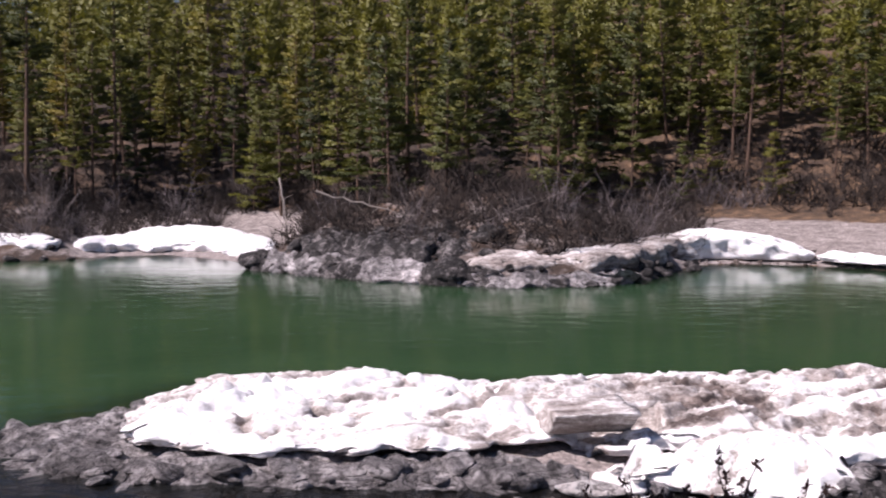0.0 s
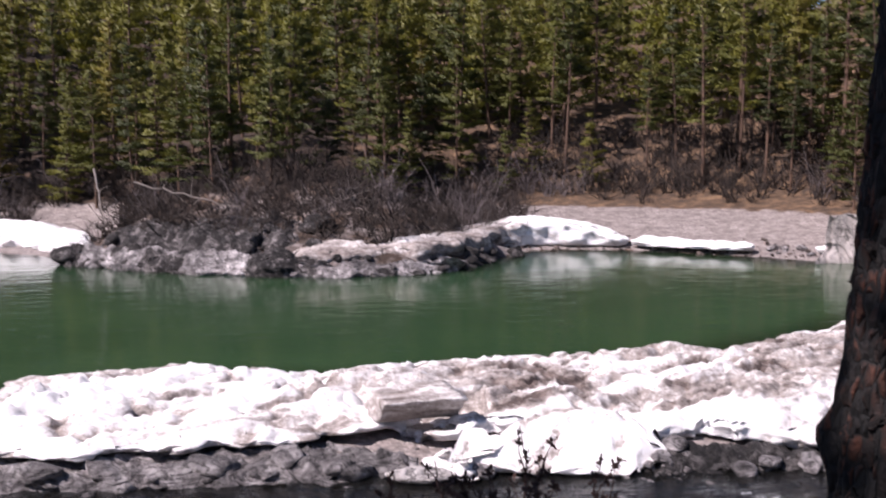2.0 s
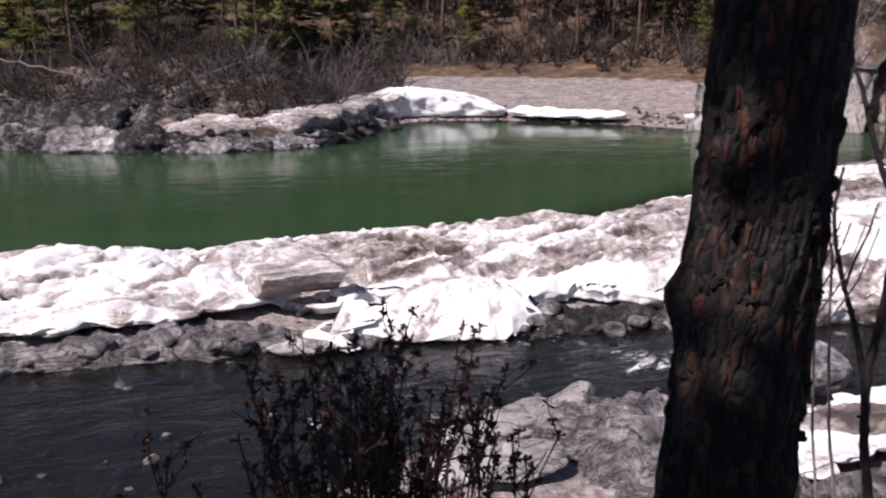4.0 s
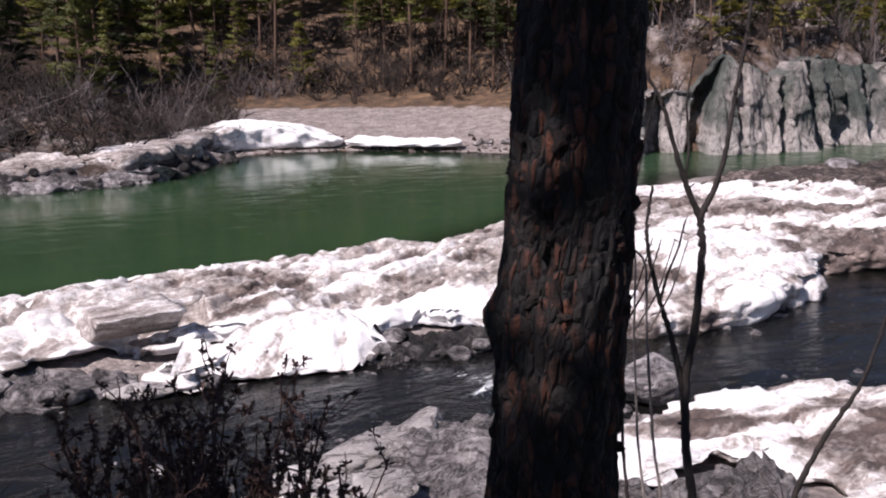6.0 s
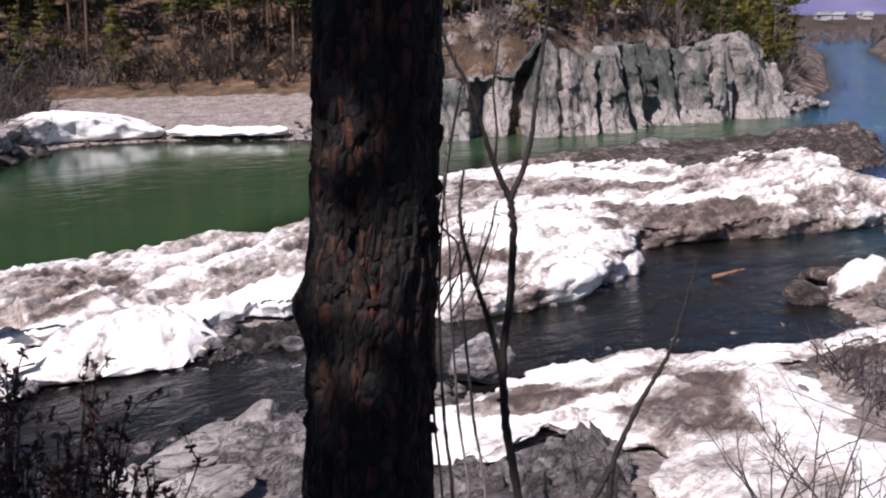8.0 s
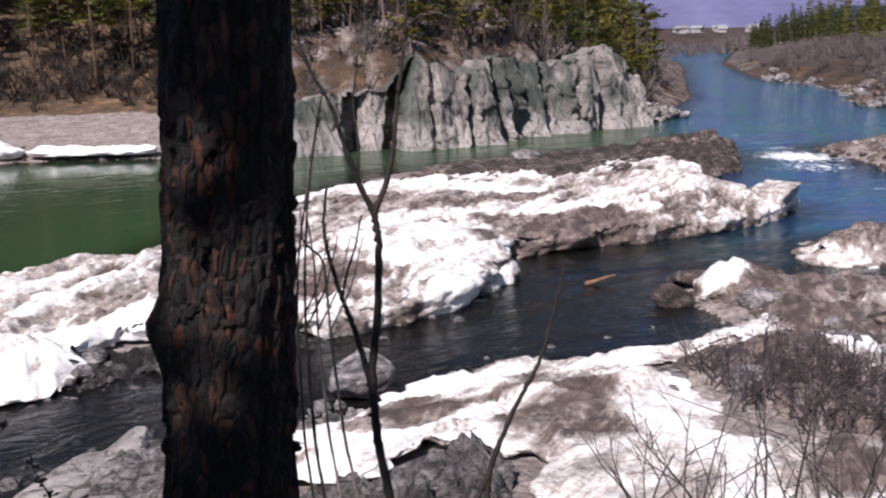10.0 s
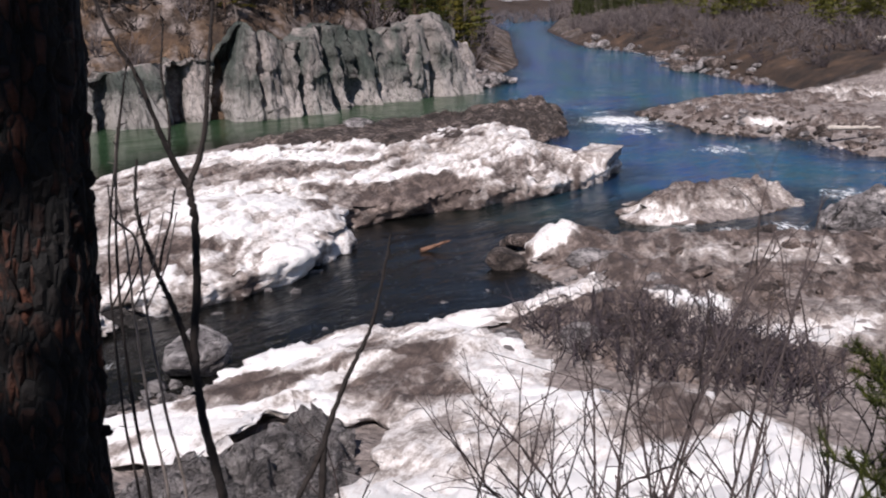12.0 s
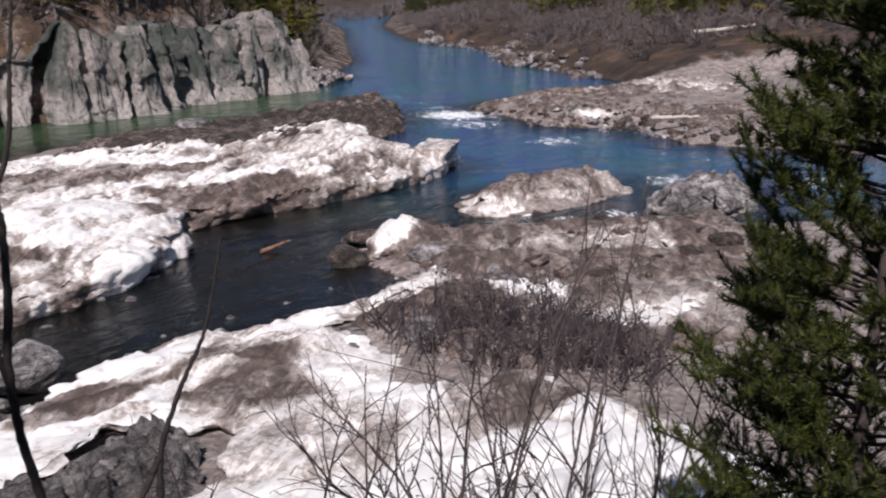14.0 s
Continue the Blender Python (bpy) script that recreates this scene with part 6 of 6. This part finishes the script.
DRIFT_BROWN = plain_look("wet_brown_driftwood", (0.07, 0.035, 0.022), (0.24, 0.13, 0.085), 5.0)


def house(place, size, turn):
    w, d, h = size
    ob = thing("house", "small white house of a far village", "house", "houses of the village", at=place, turn=turn)
    bm = bmesh.new()
    bmesh.ops.create_cube(bm, size=1, matrix=Matrix.Translation((0, 0, h / 2)) @ Matrix.Diagonal((w, d, h, 1)))
    bmesh.ops.bevel(bm, geom=bm.edges[:], offset=0.08, segments=1)
    v, f = [q.co[:] for q in bm.verts], [[q.index for q in g.verts] for g in bm.faces]
    bm.free()
    wall = part("wall", v, f, WALL_WHITE, ob, smooth=False)
    for k in (-0.28, 0.28):
        x, y = w * k, -d / 2 - 0.03
        part("window", [(x + a, y + b, h * 0.5 + c) for a in (-0.45, 0.45) for b in (0, 0.05) for c in (-0.5, 0.5)], [(0, 1, 3, 2), (4, 6, 7, 5), (0, 4, 5, 1), (2, 3, 7, 6), (0, 2, 6, 4), (1, 5, 7, 3)], ROOF, wall, "dark window", smooth=False)
    e = 0.5
    rv = [(-w / 2 - e, -d / 2 - e, h), (w / 2 + e, -d / 2 - e, h), (w / 2 + e, d / 2 + e, h), (-w / 2 - e, d / 2 + e, h), (-w / 2 - e, 0, h + d * 0.42), (w / 2 + e, 0, h + d * 0.42)]
    part("roof", rv, [(0, 1, 5, 4), (2, 3, 4, 5), (0, 4, 3), (1, 2, 5), (3, 2, 1, 0)], ROOF, ob, smooth=False)
    return ob


rngv = np.random.default_rng(77)
for k in range(18):
    az, dist = radians(rngv.uniform(56.0, 61.5)), rngv.uniform(520, 800)
    spot = dist * math.sin(az), dist * math.cos(az)
    house((*spot, 5.7), (rngv.uniform(4, 7), rngv.uniform(3, 5), rngv.uniform(1.8, 2.8)), rngv.uniform(0, 180))


def log(name, label, a, b, r0, r1, seed, look, stubs=3):
    rng = np.random.default_rng(seed)
    a, b = np.array(a, float), np.array(b, float)
    t = np.linspace(0, 1, 12)[:, None]
    p = a + (b - a) * t + rng.normal(0, np.linalg.norm(b - a) * 0.008, (12, 3))
    lines = [(p, np.linspace(r0, r1, 12))]
    for _ in range(stubs):
        k = rng.integers(3, 11)
        q = wander(p[k], rng.normal(0, 1, 3) + [0, 0, 0.6], np.linalg.norm(b - a) * rng.uniform(0.08, 0.2), 4, 0.2, rng)
        lines.append((q, np.linspace(r1 * 0.8, r1 * 0.25, 5)))
    v, f = tubes(lines, 8)
    ob = thing(name, label, "driftwood", at=tuple(a))
    part("stem", v - a, f, look, ob)
    return ob


log("driftwood_log", "long bleached log lying on the far bank", (107.5, 26.6, 4.3), (113.5, 21.5, 4.9), 0.26, 0.15, 1, DRIFT)
log("driftwood_log", "bleached log stranded on the gravel bar", (62.2, 17.6, 1.0), (62.0, 14.6, 1.25), 0.16, 0.08, 2, DRIFT)
log("driftwood_branch", "crooked brown branch caught in the brook", (27.6, 21.7, 0.05), (28.6, 21.1, 0.3), 0.10, 0.04, 3, DRIFT_BROWN, 6)
log("fallen_tree", "fallen grey tree on the headland", (-9, 71, 5.6), (-2, 69.5, 4.0), 0.08, 0.04, 4, PALE_STEM, 7)
log("fallen_tree", "fallen grey tree on the headland", (3, 70, 3.6), (9, 73, 5.6), 0.07, 0.03, 5, PALE_STEM, 7)
log("fallen_tree", "fallen grey tree on the headland", (-12, 73, 6.6), (-11, 70.5, 3.0), 0.09, 0.04, 6, PALE_STEM, 7)

# ---- the pine trunk beside the path ----
def near_trunk():
    tree = thing("pine_tree", "dark rough-barked pine trunk close beside the viewpoint", "tree")
    n, m = 300, 120
    h = np.linspace(-4.4, 4.5, n)
    cx = np.interp(h, (-4.4, -1.5, -0.75, 0, 0.6, 4.5), (1.315, 1.38, 1.405, 1.45, 1.468, 1.60))
    cy = np.interp(h, (-4.4, -1.5, -0.75, 0, 0.6, 4.5), (1.92, 1.885, 1.875, 1.865, 1.86, 1.83))
    ker = np.ones(41) / 41
    cx, cy = (np.convolve(np.pad(a, 20, "edge"), ker, "valid") for a in (cx, cy))
    r = np.interp(h, (-4.4, -1.4, -0.8, 0, 0.6, 4.5), (0.23, 0.160, 0.145, 0.137, 0.136, 0.12))
    a = np.linspace(0, 2 * math.pi, m, endpoint=False)
    hh, aa = np.meshgrid(h, a, indexing="ij")
    ca, sa = np.cos(aa), np.sin(aa)
    plates = np.abs(fbm(ca * 3.6, sa * 3.6, hh * 9.0, 4, 101))
    bark = 0.016 * ease(0.02, 0.22, plates) + 0.010 * fbm(ca * 14, sa * 14, hh * 12, 3, 103) + 0.012 * fbm(ca * 1.6, sa * 1.6, hh * 1.3, 3, 105)
    knot = 0.042 * np.exp(-(((hh + 0.66) / 0.085) ** 2)) * np.exp(-((np.angle(np.exp(1j * (aa - 2.48))) / 0.40) ** 2))
    rad = r[:, None] + bark + knot - 0.008
    v = np.stack([cx[:, None] + rad * ca, cy[:, None] + rad * sa, hh + 9.0], -1).reshape(-1, 3)
    bole = part("trunk", v, grid_faces(n, m, True), BARK, tree)
    # loose plates of bark over the grooves
    rng = np.random.default_rng(11)
    for _ in range(290):
        a0, h0 = rng.uniform(0, 2 * math.pi), rng.uniform(-2.0, 1.1)
        wa, wh = rng.uniform(0.05, 0.14), rng.uniform(0.012, 0.036)
        i, j = np.meshgrid(np.linspace(-1, 1, 5), np.linspace(-1, 1, 6), indexing="ij")
        edge = 1 + 0.3 * rng.normal(0, 1, i.shape)
        aa2, hh2 = a0 + wa * i * edge, h0 + wh * j * edge + wh * 0.5 * i * rng.normal()
        lift = 0.014 - 0.019 * np.maximum(np.abs(i), np.abs(j)) ** 3 + 0.003 * rng.normal(0, 1, i.shape)
        rr = np.interp(hh2, h, r) + lift
        v = np.stack([np.interp(hh2, h, cx) + rr * np.cos(aa2), np.interp(hh2, h, cy) + rr * np.sin(aa2), hh2 + 9.0], -1).reshape(-1, 3)
        part("bark_plate", v, grid_faces(5, 6), PLATE, bole)
    return tree


near_trunk()

# young pine added out of view behind the viewpoint, to shade trunk and weeds
shade = pine(26, 8.2, 0.7, 1.4, "unseen young pine added behind the viewpoint for its shade", 1.2)
shade.matrix_basis = pose(-3.5, -0.05, 7.25)


# ---- saplings, weeds and shrubs on the slope below ----
def sapling(label, lines, look, base, name="sapling", bumps=0.0, seed=0):
    """A leafless young tree: its stem and each branch along a smooth line, with buds."""
    rng = np.random.default_rng(seed)
    tree = thing(name, label, "tree" if name == "sapling" else "shrub", at=base)
    for k, (pts, r0, r1) in enumerate(lines):
        p = np.array(pts, float)
        u = np.linspace(0, len(p) - 1, len(p) * 9)
        q = np.column_stack([np.interp(u, np.arange(len(p)), p[:, i]) for i in range(3)])
        for _ in range(6):
            q[1:-1] = (q[:-2] + 2 * q[1:-1] + q[2:]) / 4
        q[1:-1] += rng.normal(0, r0 * 0.09, q[1:-1].shape)
        runs = [(q, np.linspace(r0, r1, len(q)) * (1 + 0.07 * rng.normal(0, 1, len(q))))]
        for j in range(2, len(q) - 1, 2):
            if rng.uniform() < bumps:
                d = rng.normal(0, 1, 3) + (q[j] - q[j - 1]) / np.linalg.norm(q[j] - q[j - 1]) * 1.2
                n = rng.uniform(0.012, 0.035)
                runs.append(([q[j], q[j] + d / np.linalg.norm(d) * n], [r1 * 0.9, r1 * 0.35]))
        v, f = tubes(runs, 7)
        part("stem" if k == 0 else "branch", v - np.array(base), f, look, tree)
    return tree


base = (2.62, 2.68, 4.6)
S1 = [[(2.62, 2.68, 4.6), (2.6, 2.69, 6.4), (2.59, 2.70, 7.11), (2.55, 2.74, 7.40), (2.53, 2.75, 7.68), (2.56, 2.73, 8.0), (2.565, 2.72, 8.22), (2.55, 2.73, 8.34)],
      [(2.55, 2.73, 8.34), (2.51, 2.76, 8.45), (2.48, 2.79, 8.57), (2.44, 2.82, 8.74), (2.38, 2.86, 8.87), (2.33, 2.9, 9.05)],
      [(2.55, 2.73, 8.34), (2.59, 2.70, 8.45), (2.61, 2.68, 8.57), (2.625, 2.67, 8.74), (2.645, 2.65, 8.95), (2.66, 2.63, 9.2)],
      [(2.53, 2.75, 7.66), (2.49, 2.78, 7.88), (2.45, 2.81, 8.02), (2.42, 2.84, 8.17), (2.405, 2.85, 8.30), (2.42, 2.84, 8.45)],
      [(2.505, 2.765, 8.46), (2.515, 2.76, 8.58), (2.50, 2.77, 8.75), (2.52, 2.76, 8.92)],
      [(2.45, 2.81, 8.02), (2.47, 2.80, 8.12), (2.50, 2.78, 8.22), (2.52, 2.77, 8.33)]]
sapling("dark leafless sapling with a forked stem", [(S1[0], 0.022, 0.013), (S1[1], 0.012, 0.005), (S1[2], 0.012, 0.005), (S1[3], 0.013, 0.005), (S1[4], 0.006, 0.003), (S1[5], 0.006, 0.003)], STEM, base, bumps=0.55, seed=1)
S2 = [(4.2, 4.06, 3.6), (4.33, 3.95, 5.5), (4.35, 3.92, 6.06), (4.37, 3.90, 6.37), (4.46, 3.80, 6.72), (4.57, 3.67, 7.05), (4.62, 3.61, 7.37), (4.66, 3.57, 7.64)]
sapling("slanting dark leafless sapling", [(S2, 0.030, 0.006), ([(4.36, 3.91, 6.3), (4.30, 3.95, 6.15), (4.22, 4.0, 6.0), (4.18, 4.05, 5.6)], 0.022, 0.015)], STEM, S2[0], bumps=0.5, seed=2)
for k, (dx, dy, r) in enumerate(((0, 0, 0.008), (0.05, -0.04, 0.006), (-0.03, 0.03, 0.006), (0.10, -0.08, 0.007))):
    S3 = [(2.29 + dx, 2.74 + dy, 5.0), (2.29 + dx, 2.74 + dy, 7.23), (2.26 + dx * 0.8, 2.76 + dy, 7.52), (2.25 + dx * 0.5, 2.77 + dy, 7.95), (2.25 + dx * 0.3, 2.76 + dy, 8.2 + 0.2 * dx), (2.28 - dx, 2.75 + dy, 8.5 - 2 * dx), (2.31 - dx * 1.5, 2.72 + dy, 8.72 - 3 * dx)]
    sapling("thin pale shoot beside the pine trunk", [(S3, r, 0.003), ([S3[3], (S3[3][0] + 0.06, S3[3][1] - 0.05, S3[3][2] + 0.15), (S3[3][0] + 0.10, S3[3][1] - 0.08, S3[3][2] + 0.34)], r * 0.6, 0.002)], PALE_STEM if k % 2 else STEM, S3[0], bumps=0.4, seed=20 + k)


def weed(seed, place, tall, heads, label):
    """A dry stalk with upright side twigs, set with small tufts of dead dark bracts."""
    rng = np.random.default_rng(seed)
    w = thing("dry_weed", label, "weed", "dry weeds below the path", at=place)
    stalk = wander((0, 0, 0), (rng.normal(0, 0.08), rng.normal(0, 0.08), 1), tall, 10, 0.04, rng)
    lines, ends = [(stalk, np.linspace(0.005, 0.0025, 11))], [(stalk[-1], stalk[-1] - stalk[-2]), (stalk[-2], stalk[-1] - stalk[-2])]
    for _ in range(heads):
        c = stalk[int(rng.integers(6, 11))]
        d = np.array([rng.normal(0, 0.5), rng.normal(0, 0.5), 0.95])
        q = wander(c, d, rng.uniform(0.05, 0.16), 4, 0.14, rng, 0.06)
        lines.append((q, np.linspace(0.0024, 0.0012, 5)))
        ends += [(q[j], q[j] - q[j - 1]) for j in (2, 4) if rng.uniform() < 0.85]
    v, f = tubes(lines, 4)
    stem = part("stalk", v, f, SEED, w)
    for c, d in ends:
        d = d / np.linalg.norm(d)
        n = rng.integers(9, 17)
        b = c + rng.normal(0, 0.0045, (n, 3)) + d * rng.uniform(-0.014, 0.010, (n, 1))
        t = rng.normal(0, 0.7, (n, 3)) + d * 0.8
        t *= (rng.uniform(0.008, 0.018, n) / np.linalg.norm(t, axis=1))[:, None]
        s = np.cross(t, rng.normal(0, 1, (n, 3)))
        s *= (rng.uniform(0.003, 0.0058, n) / np.linalg.norm(s, axis=1))[:, None]
        v = np.concatenate([[c], np.stack([b + t * 0.45 - s, b + t, b + t * 0.5 + s], 1).reshape(-1, 3)])
        f = np.column_stack([np.zeros(n, int), np.arange(n * 3).reshape(-1, 3) + 1])
        part("seed_head", v, f, SEED, stem, smooth=False)
    return w


def rooted(seed, x, y, top, heads):
    z = float(heights(np.array([x]), np.array([y]))[0][0]) - 0.03
    weed(seed, (x, y, z), max(top - z - 0.05, 0.3), heads, W1)


rngw = np.random.default_rng(42)
W1 = "dry dark weed stalk with tufted seed heads"
for k in range(72):
    c = rngw.normal(0, 1, 2) * (0.078, 0.085)
    x, y = 0.585 + c[0], 2.06 + c[1]
    rooted(600 + k, x, y, 8.25 - rngw.uniform(0, 1) ** 1.5 * 0.28 - 0.7 * abs(c[0]), rngw.integers(6, 11))
rooted(660, 0.58, 1.99, 8.33, 8)
rooted(661, 0.715, 2.02, 8.27, 7)
for k, (x, y, h) in enumerate(((0.885, 1.93, 1.25), (0.90, 1.95, 1.10), (0.87, 1.95, 1.02), (0.17, 2.08, 1.16), (0.15, 2.12, 1.05), (0.21, 2.08, 1.0), (0.10, 2.1, 0.98), (0.30, 2.06, 1.0))):
    rooted(670 + k, x, y, 7.0 + h, 6)


def shrub(seed, place, tall, lean, stems, r, label):
    """A leafless shrub: a few crooked main stems from one foot, with branches set in turn on both sides, forked twigs and buds."""
    rng = np.random.default_rng(seed)
    s = thing("shrub", label, "shrub", "leafless shrubs on the slope", at=place)
    for m in range(stems):
        a = rng.uniform(0, 2 * math.pi)
        tilt = rng.uniform(0.12, 0.42)
        main = wander((0, 0, 0), (math.cos(a) * tilt + lean[0], math.sin(a) * tilt + lean[1], 1), tall * rng.uniform(0.75, 1.05), 16, 0.075, rng, 0.012)
        runs = [(main, np.linspace(r, r * 0.2, 17))]
        side = rng.uniform(0, 2 * math.pi)
        for k in range(6, 16):
            if rng.uniform() < 0.25:
                continue
            d = main[k] - main[k - 1]
            d /= np.linalg.norm(d)
            side += math.pi + rng.normal(0, 0.5)
            out = np.array([math.cos(side), math.sin(side), 0.15])
            w = r * np.interp(k, (0, 16), (0.7, 0.22))
            q = wander(main[k], d + 0.85 * out, tall * rng.uniform(0.10, 0.26) * np.interp(k, (6, 16), (1.2, 0.6)), 8, 0.10, rng, 0.05)
            runs.append((q, np.linspace(w, w * 0.35, 9)))
            for j in range(2, 8, 2):
                e = q[j] - q[j - 1]
                e = e / np.linalg.norm(e) + rng.normal(0, 0.55, 3)
                t = wander(q[j], e, tall * rng.uniform(0.03, 0.09), 4, 0.12, rng, 0.03)
                runs.append((t, np.linspace(w * 0.5, w * 0.22, 5)))
                runs.append(([t[-1], t[-1] + 0.04 * rng.normal(0, 1, 3)], [w * 0.5, w * 0.2]))
        v, f = tubes(runs, 5)
        part("stem", v, f, SHRUB_BARK, s)
    return s


L3 = "leafless shrub with thin grey-brown stems"
SHRUBS = ((7.7, 6.6, 5.0, 1, -0.05), (7.9, 5.2, 5.7, 2, 0.0), (8.3, 4.4, 6.6, 2, -0.1), (8.5, 3.7, 7.3, 2, 0.15), (8.6, 3.1, 7.2, 2, 0.25), (9.4, 3.6, 6.4, 2, 0.1), (9.9, 4.6, 5.9, 2, 0.0), (8.6, 2.2, 6.6, 2, 0.1), (9.6, 2.6, 6.5, 2, 0.1))
for k, (x, y, top, n, tip) in enumerate(SHRUBS):
    z = float(heights(np.array([x]), np.array([y]))[0][0]) - 0.05
    shrub(800 + k, (x, y, z), (top - z) * 1.1, (-0.4 * tip, tip), n, 0.034, L3)


# ---- the young pine at the end of the pan ----
def young_pine():
    """Whorled limbs that carry bottle-brush shoots of long needles, dense outside and bare within."""
    rng = np.random.default_rng(909)
    foot = np.array([7.75, 0.35, float(heights(np.array([7.75]), np.array([0.35]))[0][0]) - 0.05])
    tree = thing("pine_tree", "young pine with dark green needle tufts on the slope", "tree", at=tuple(foot))
    tall = 10.0 - foot[2]
    trunk = wander((0, 0, 0), (0, 0, 1), tall, 16, 0.012, rng)
    v, f = tubes([(trunk, np.linspace(0.09, 0.015, 17))], 10)
    part("trunk", v, f, SHRUB_BARK, tree)
    limbs, brushes = [], []
    z = 0.9
    while z < tall - 0.15:
        reach = 1.9 * (1 - z / (tall + 0.2)) ** 0.62 + 0.12
        turn = rng.uniform(0, 6.28)
        spokes = rng.integers(7, 10)
        for m in range(spokes):
            a = turn + 2 * math.pi * m / spokes + rng.normal(0, 0.2)
            n = reach * rng.uniform(0.65, 1.12)
            limb = wander((*(trunk[min(16, int(z / tall * 16))][:2]), z + rng.uniform(-0.1, 0.1)), (math.cos(a), math.sin(a), 0.12), n, 10, 0.07, rng, 0.045)
            limbs.append((limb, np.linspace(0.019, 0.006, 11)))
            brushes.append((limb[-3:], 1.0))
            for k in range(3, 11):
                for side in (-1, 1):
                    if rng.uniform() < 0.22:
                        continue
                    d = limb[k] - limb[k - 1]
                    d /= np.linalg.norm(d)
                    across = np.array([-d[1], d[0], 0.0]) * side
                    tw = wander(limb[k], d + 0.9 * across + [0, 0, rng.uniform(0.0, 0.45)], rng.uniform(0.16, 0.36) * min(1, 0.5 + n * 0.5), 5, 0.10, rng, 0.08)
                    limbs.append((tw, np.linspace(0.006, 0.004, 6)))
                    brushes.append((tw[1:], 1.0))
                    if rng.uniform() < 0.6:
                        t2 = wander(tw[2], tw[3] - tw[2] + rng.normal(0, 0.05, 3) - 0.05 * across, rng.uniform(0.10, 0.22), 4, 0.1, rng, 0.08)
                        limbs.append((t2, np.linspace(0.005, 0.003, 5)))
                        brushes.append((t2[1:], 0.8))
        z += rng.uniform(0.20, 0.32)
    v, f = tubes(limbs, 3)
    part("limb", v, f, DARK_TWIG, tree)
    vs = []
    for line, size in brushes:
        m = int(84 * size)
        u = rng.uniform(0, len(line) - 1.001, m)
        i = u.astype(int)
        b = line[i] + (line[i + 1] - line[i]) * (u - i)[:, None]
        d = line[i + 1] - line[i]
        d /= np.linalg.norm(d, axis=1)[:, None]
        t = d * 0.75 + rng.normal(0, 0.55, (m, 3)) + [0, 0, 0.12]
        t *= (size * rng.uniform(0.065, 0.11, m) / np.linalg.norm(t, axis=1))[:, None]
        w = np.cross(t, rng.normal(0, 1, (m, 3)))
        w *= 0.0042 / (np.linalg.norm(w, axis=1)[:, None] + 1e-9)
        vs.append(np.stack([b - w, b + w, b + t], 1).reshape(-1, 3))
    v = np.concatenate(vs)
    part("needles", v, np.arange(len(v)).reshape(-1, 3), NEAR_NEEDLES, tree, smooth=False)
    return tree


young_pine()
for k, (x, y, h) in enumerate(((8.2, 1.4, 4.2), (8.5, 0.9, 4.4), (8.0, 2.0, 3.6), (8.9, 1.6, 4.0))):
    b = bush(860 + k, 26, h, 0.9, "dark twiggy leafless bush beside the young pine", "bushes beside the young pine", DARK_TWIG, 9, 0.009)
    b.matrix_basis = pose(x, y, float(heights(np.array([x]), np.array([y]))[0][0]))

# low brush on the rock flats
BRUSH = [(21.6, 13.4), (23.6, 11.8), (24.6, 10.0), (23.6, 7.6), (22.4, 5.6), (20.2, 5.0), (20.2, 7.4), (19.8, 9.4), (20.4, 11.4)]
brush = scatter(37, 110, (17, 33, 3, 15), lambda x, y: (inside_of(BRUSH, x, y)[0] > 0), 0.55)
thicket("brush", "low mauve-grey leafless brush on the rock flats", brush, 38, 12, 1.1, 1.3, 0.012, MAUVE_TWIG, 0.3)
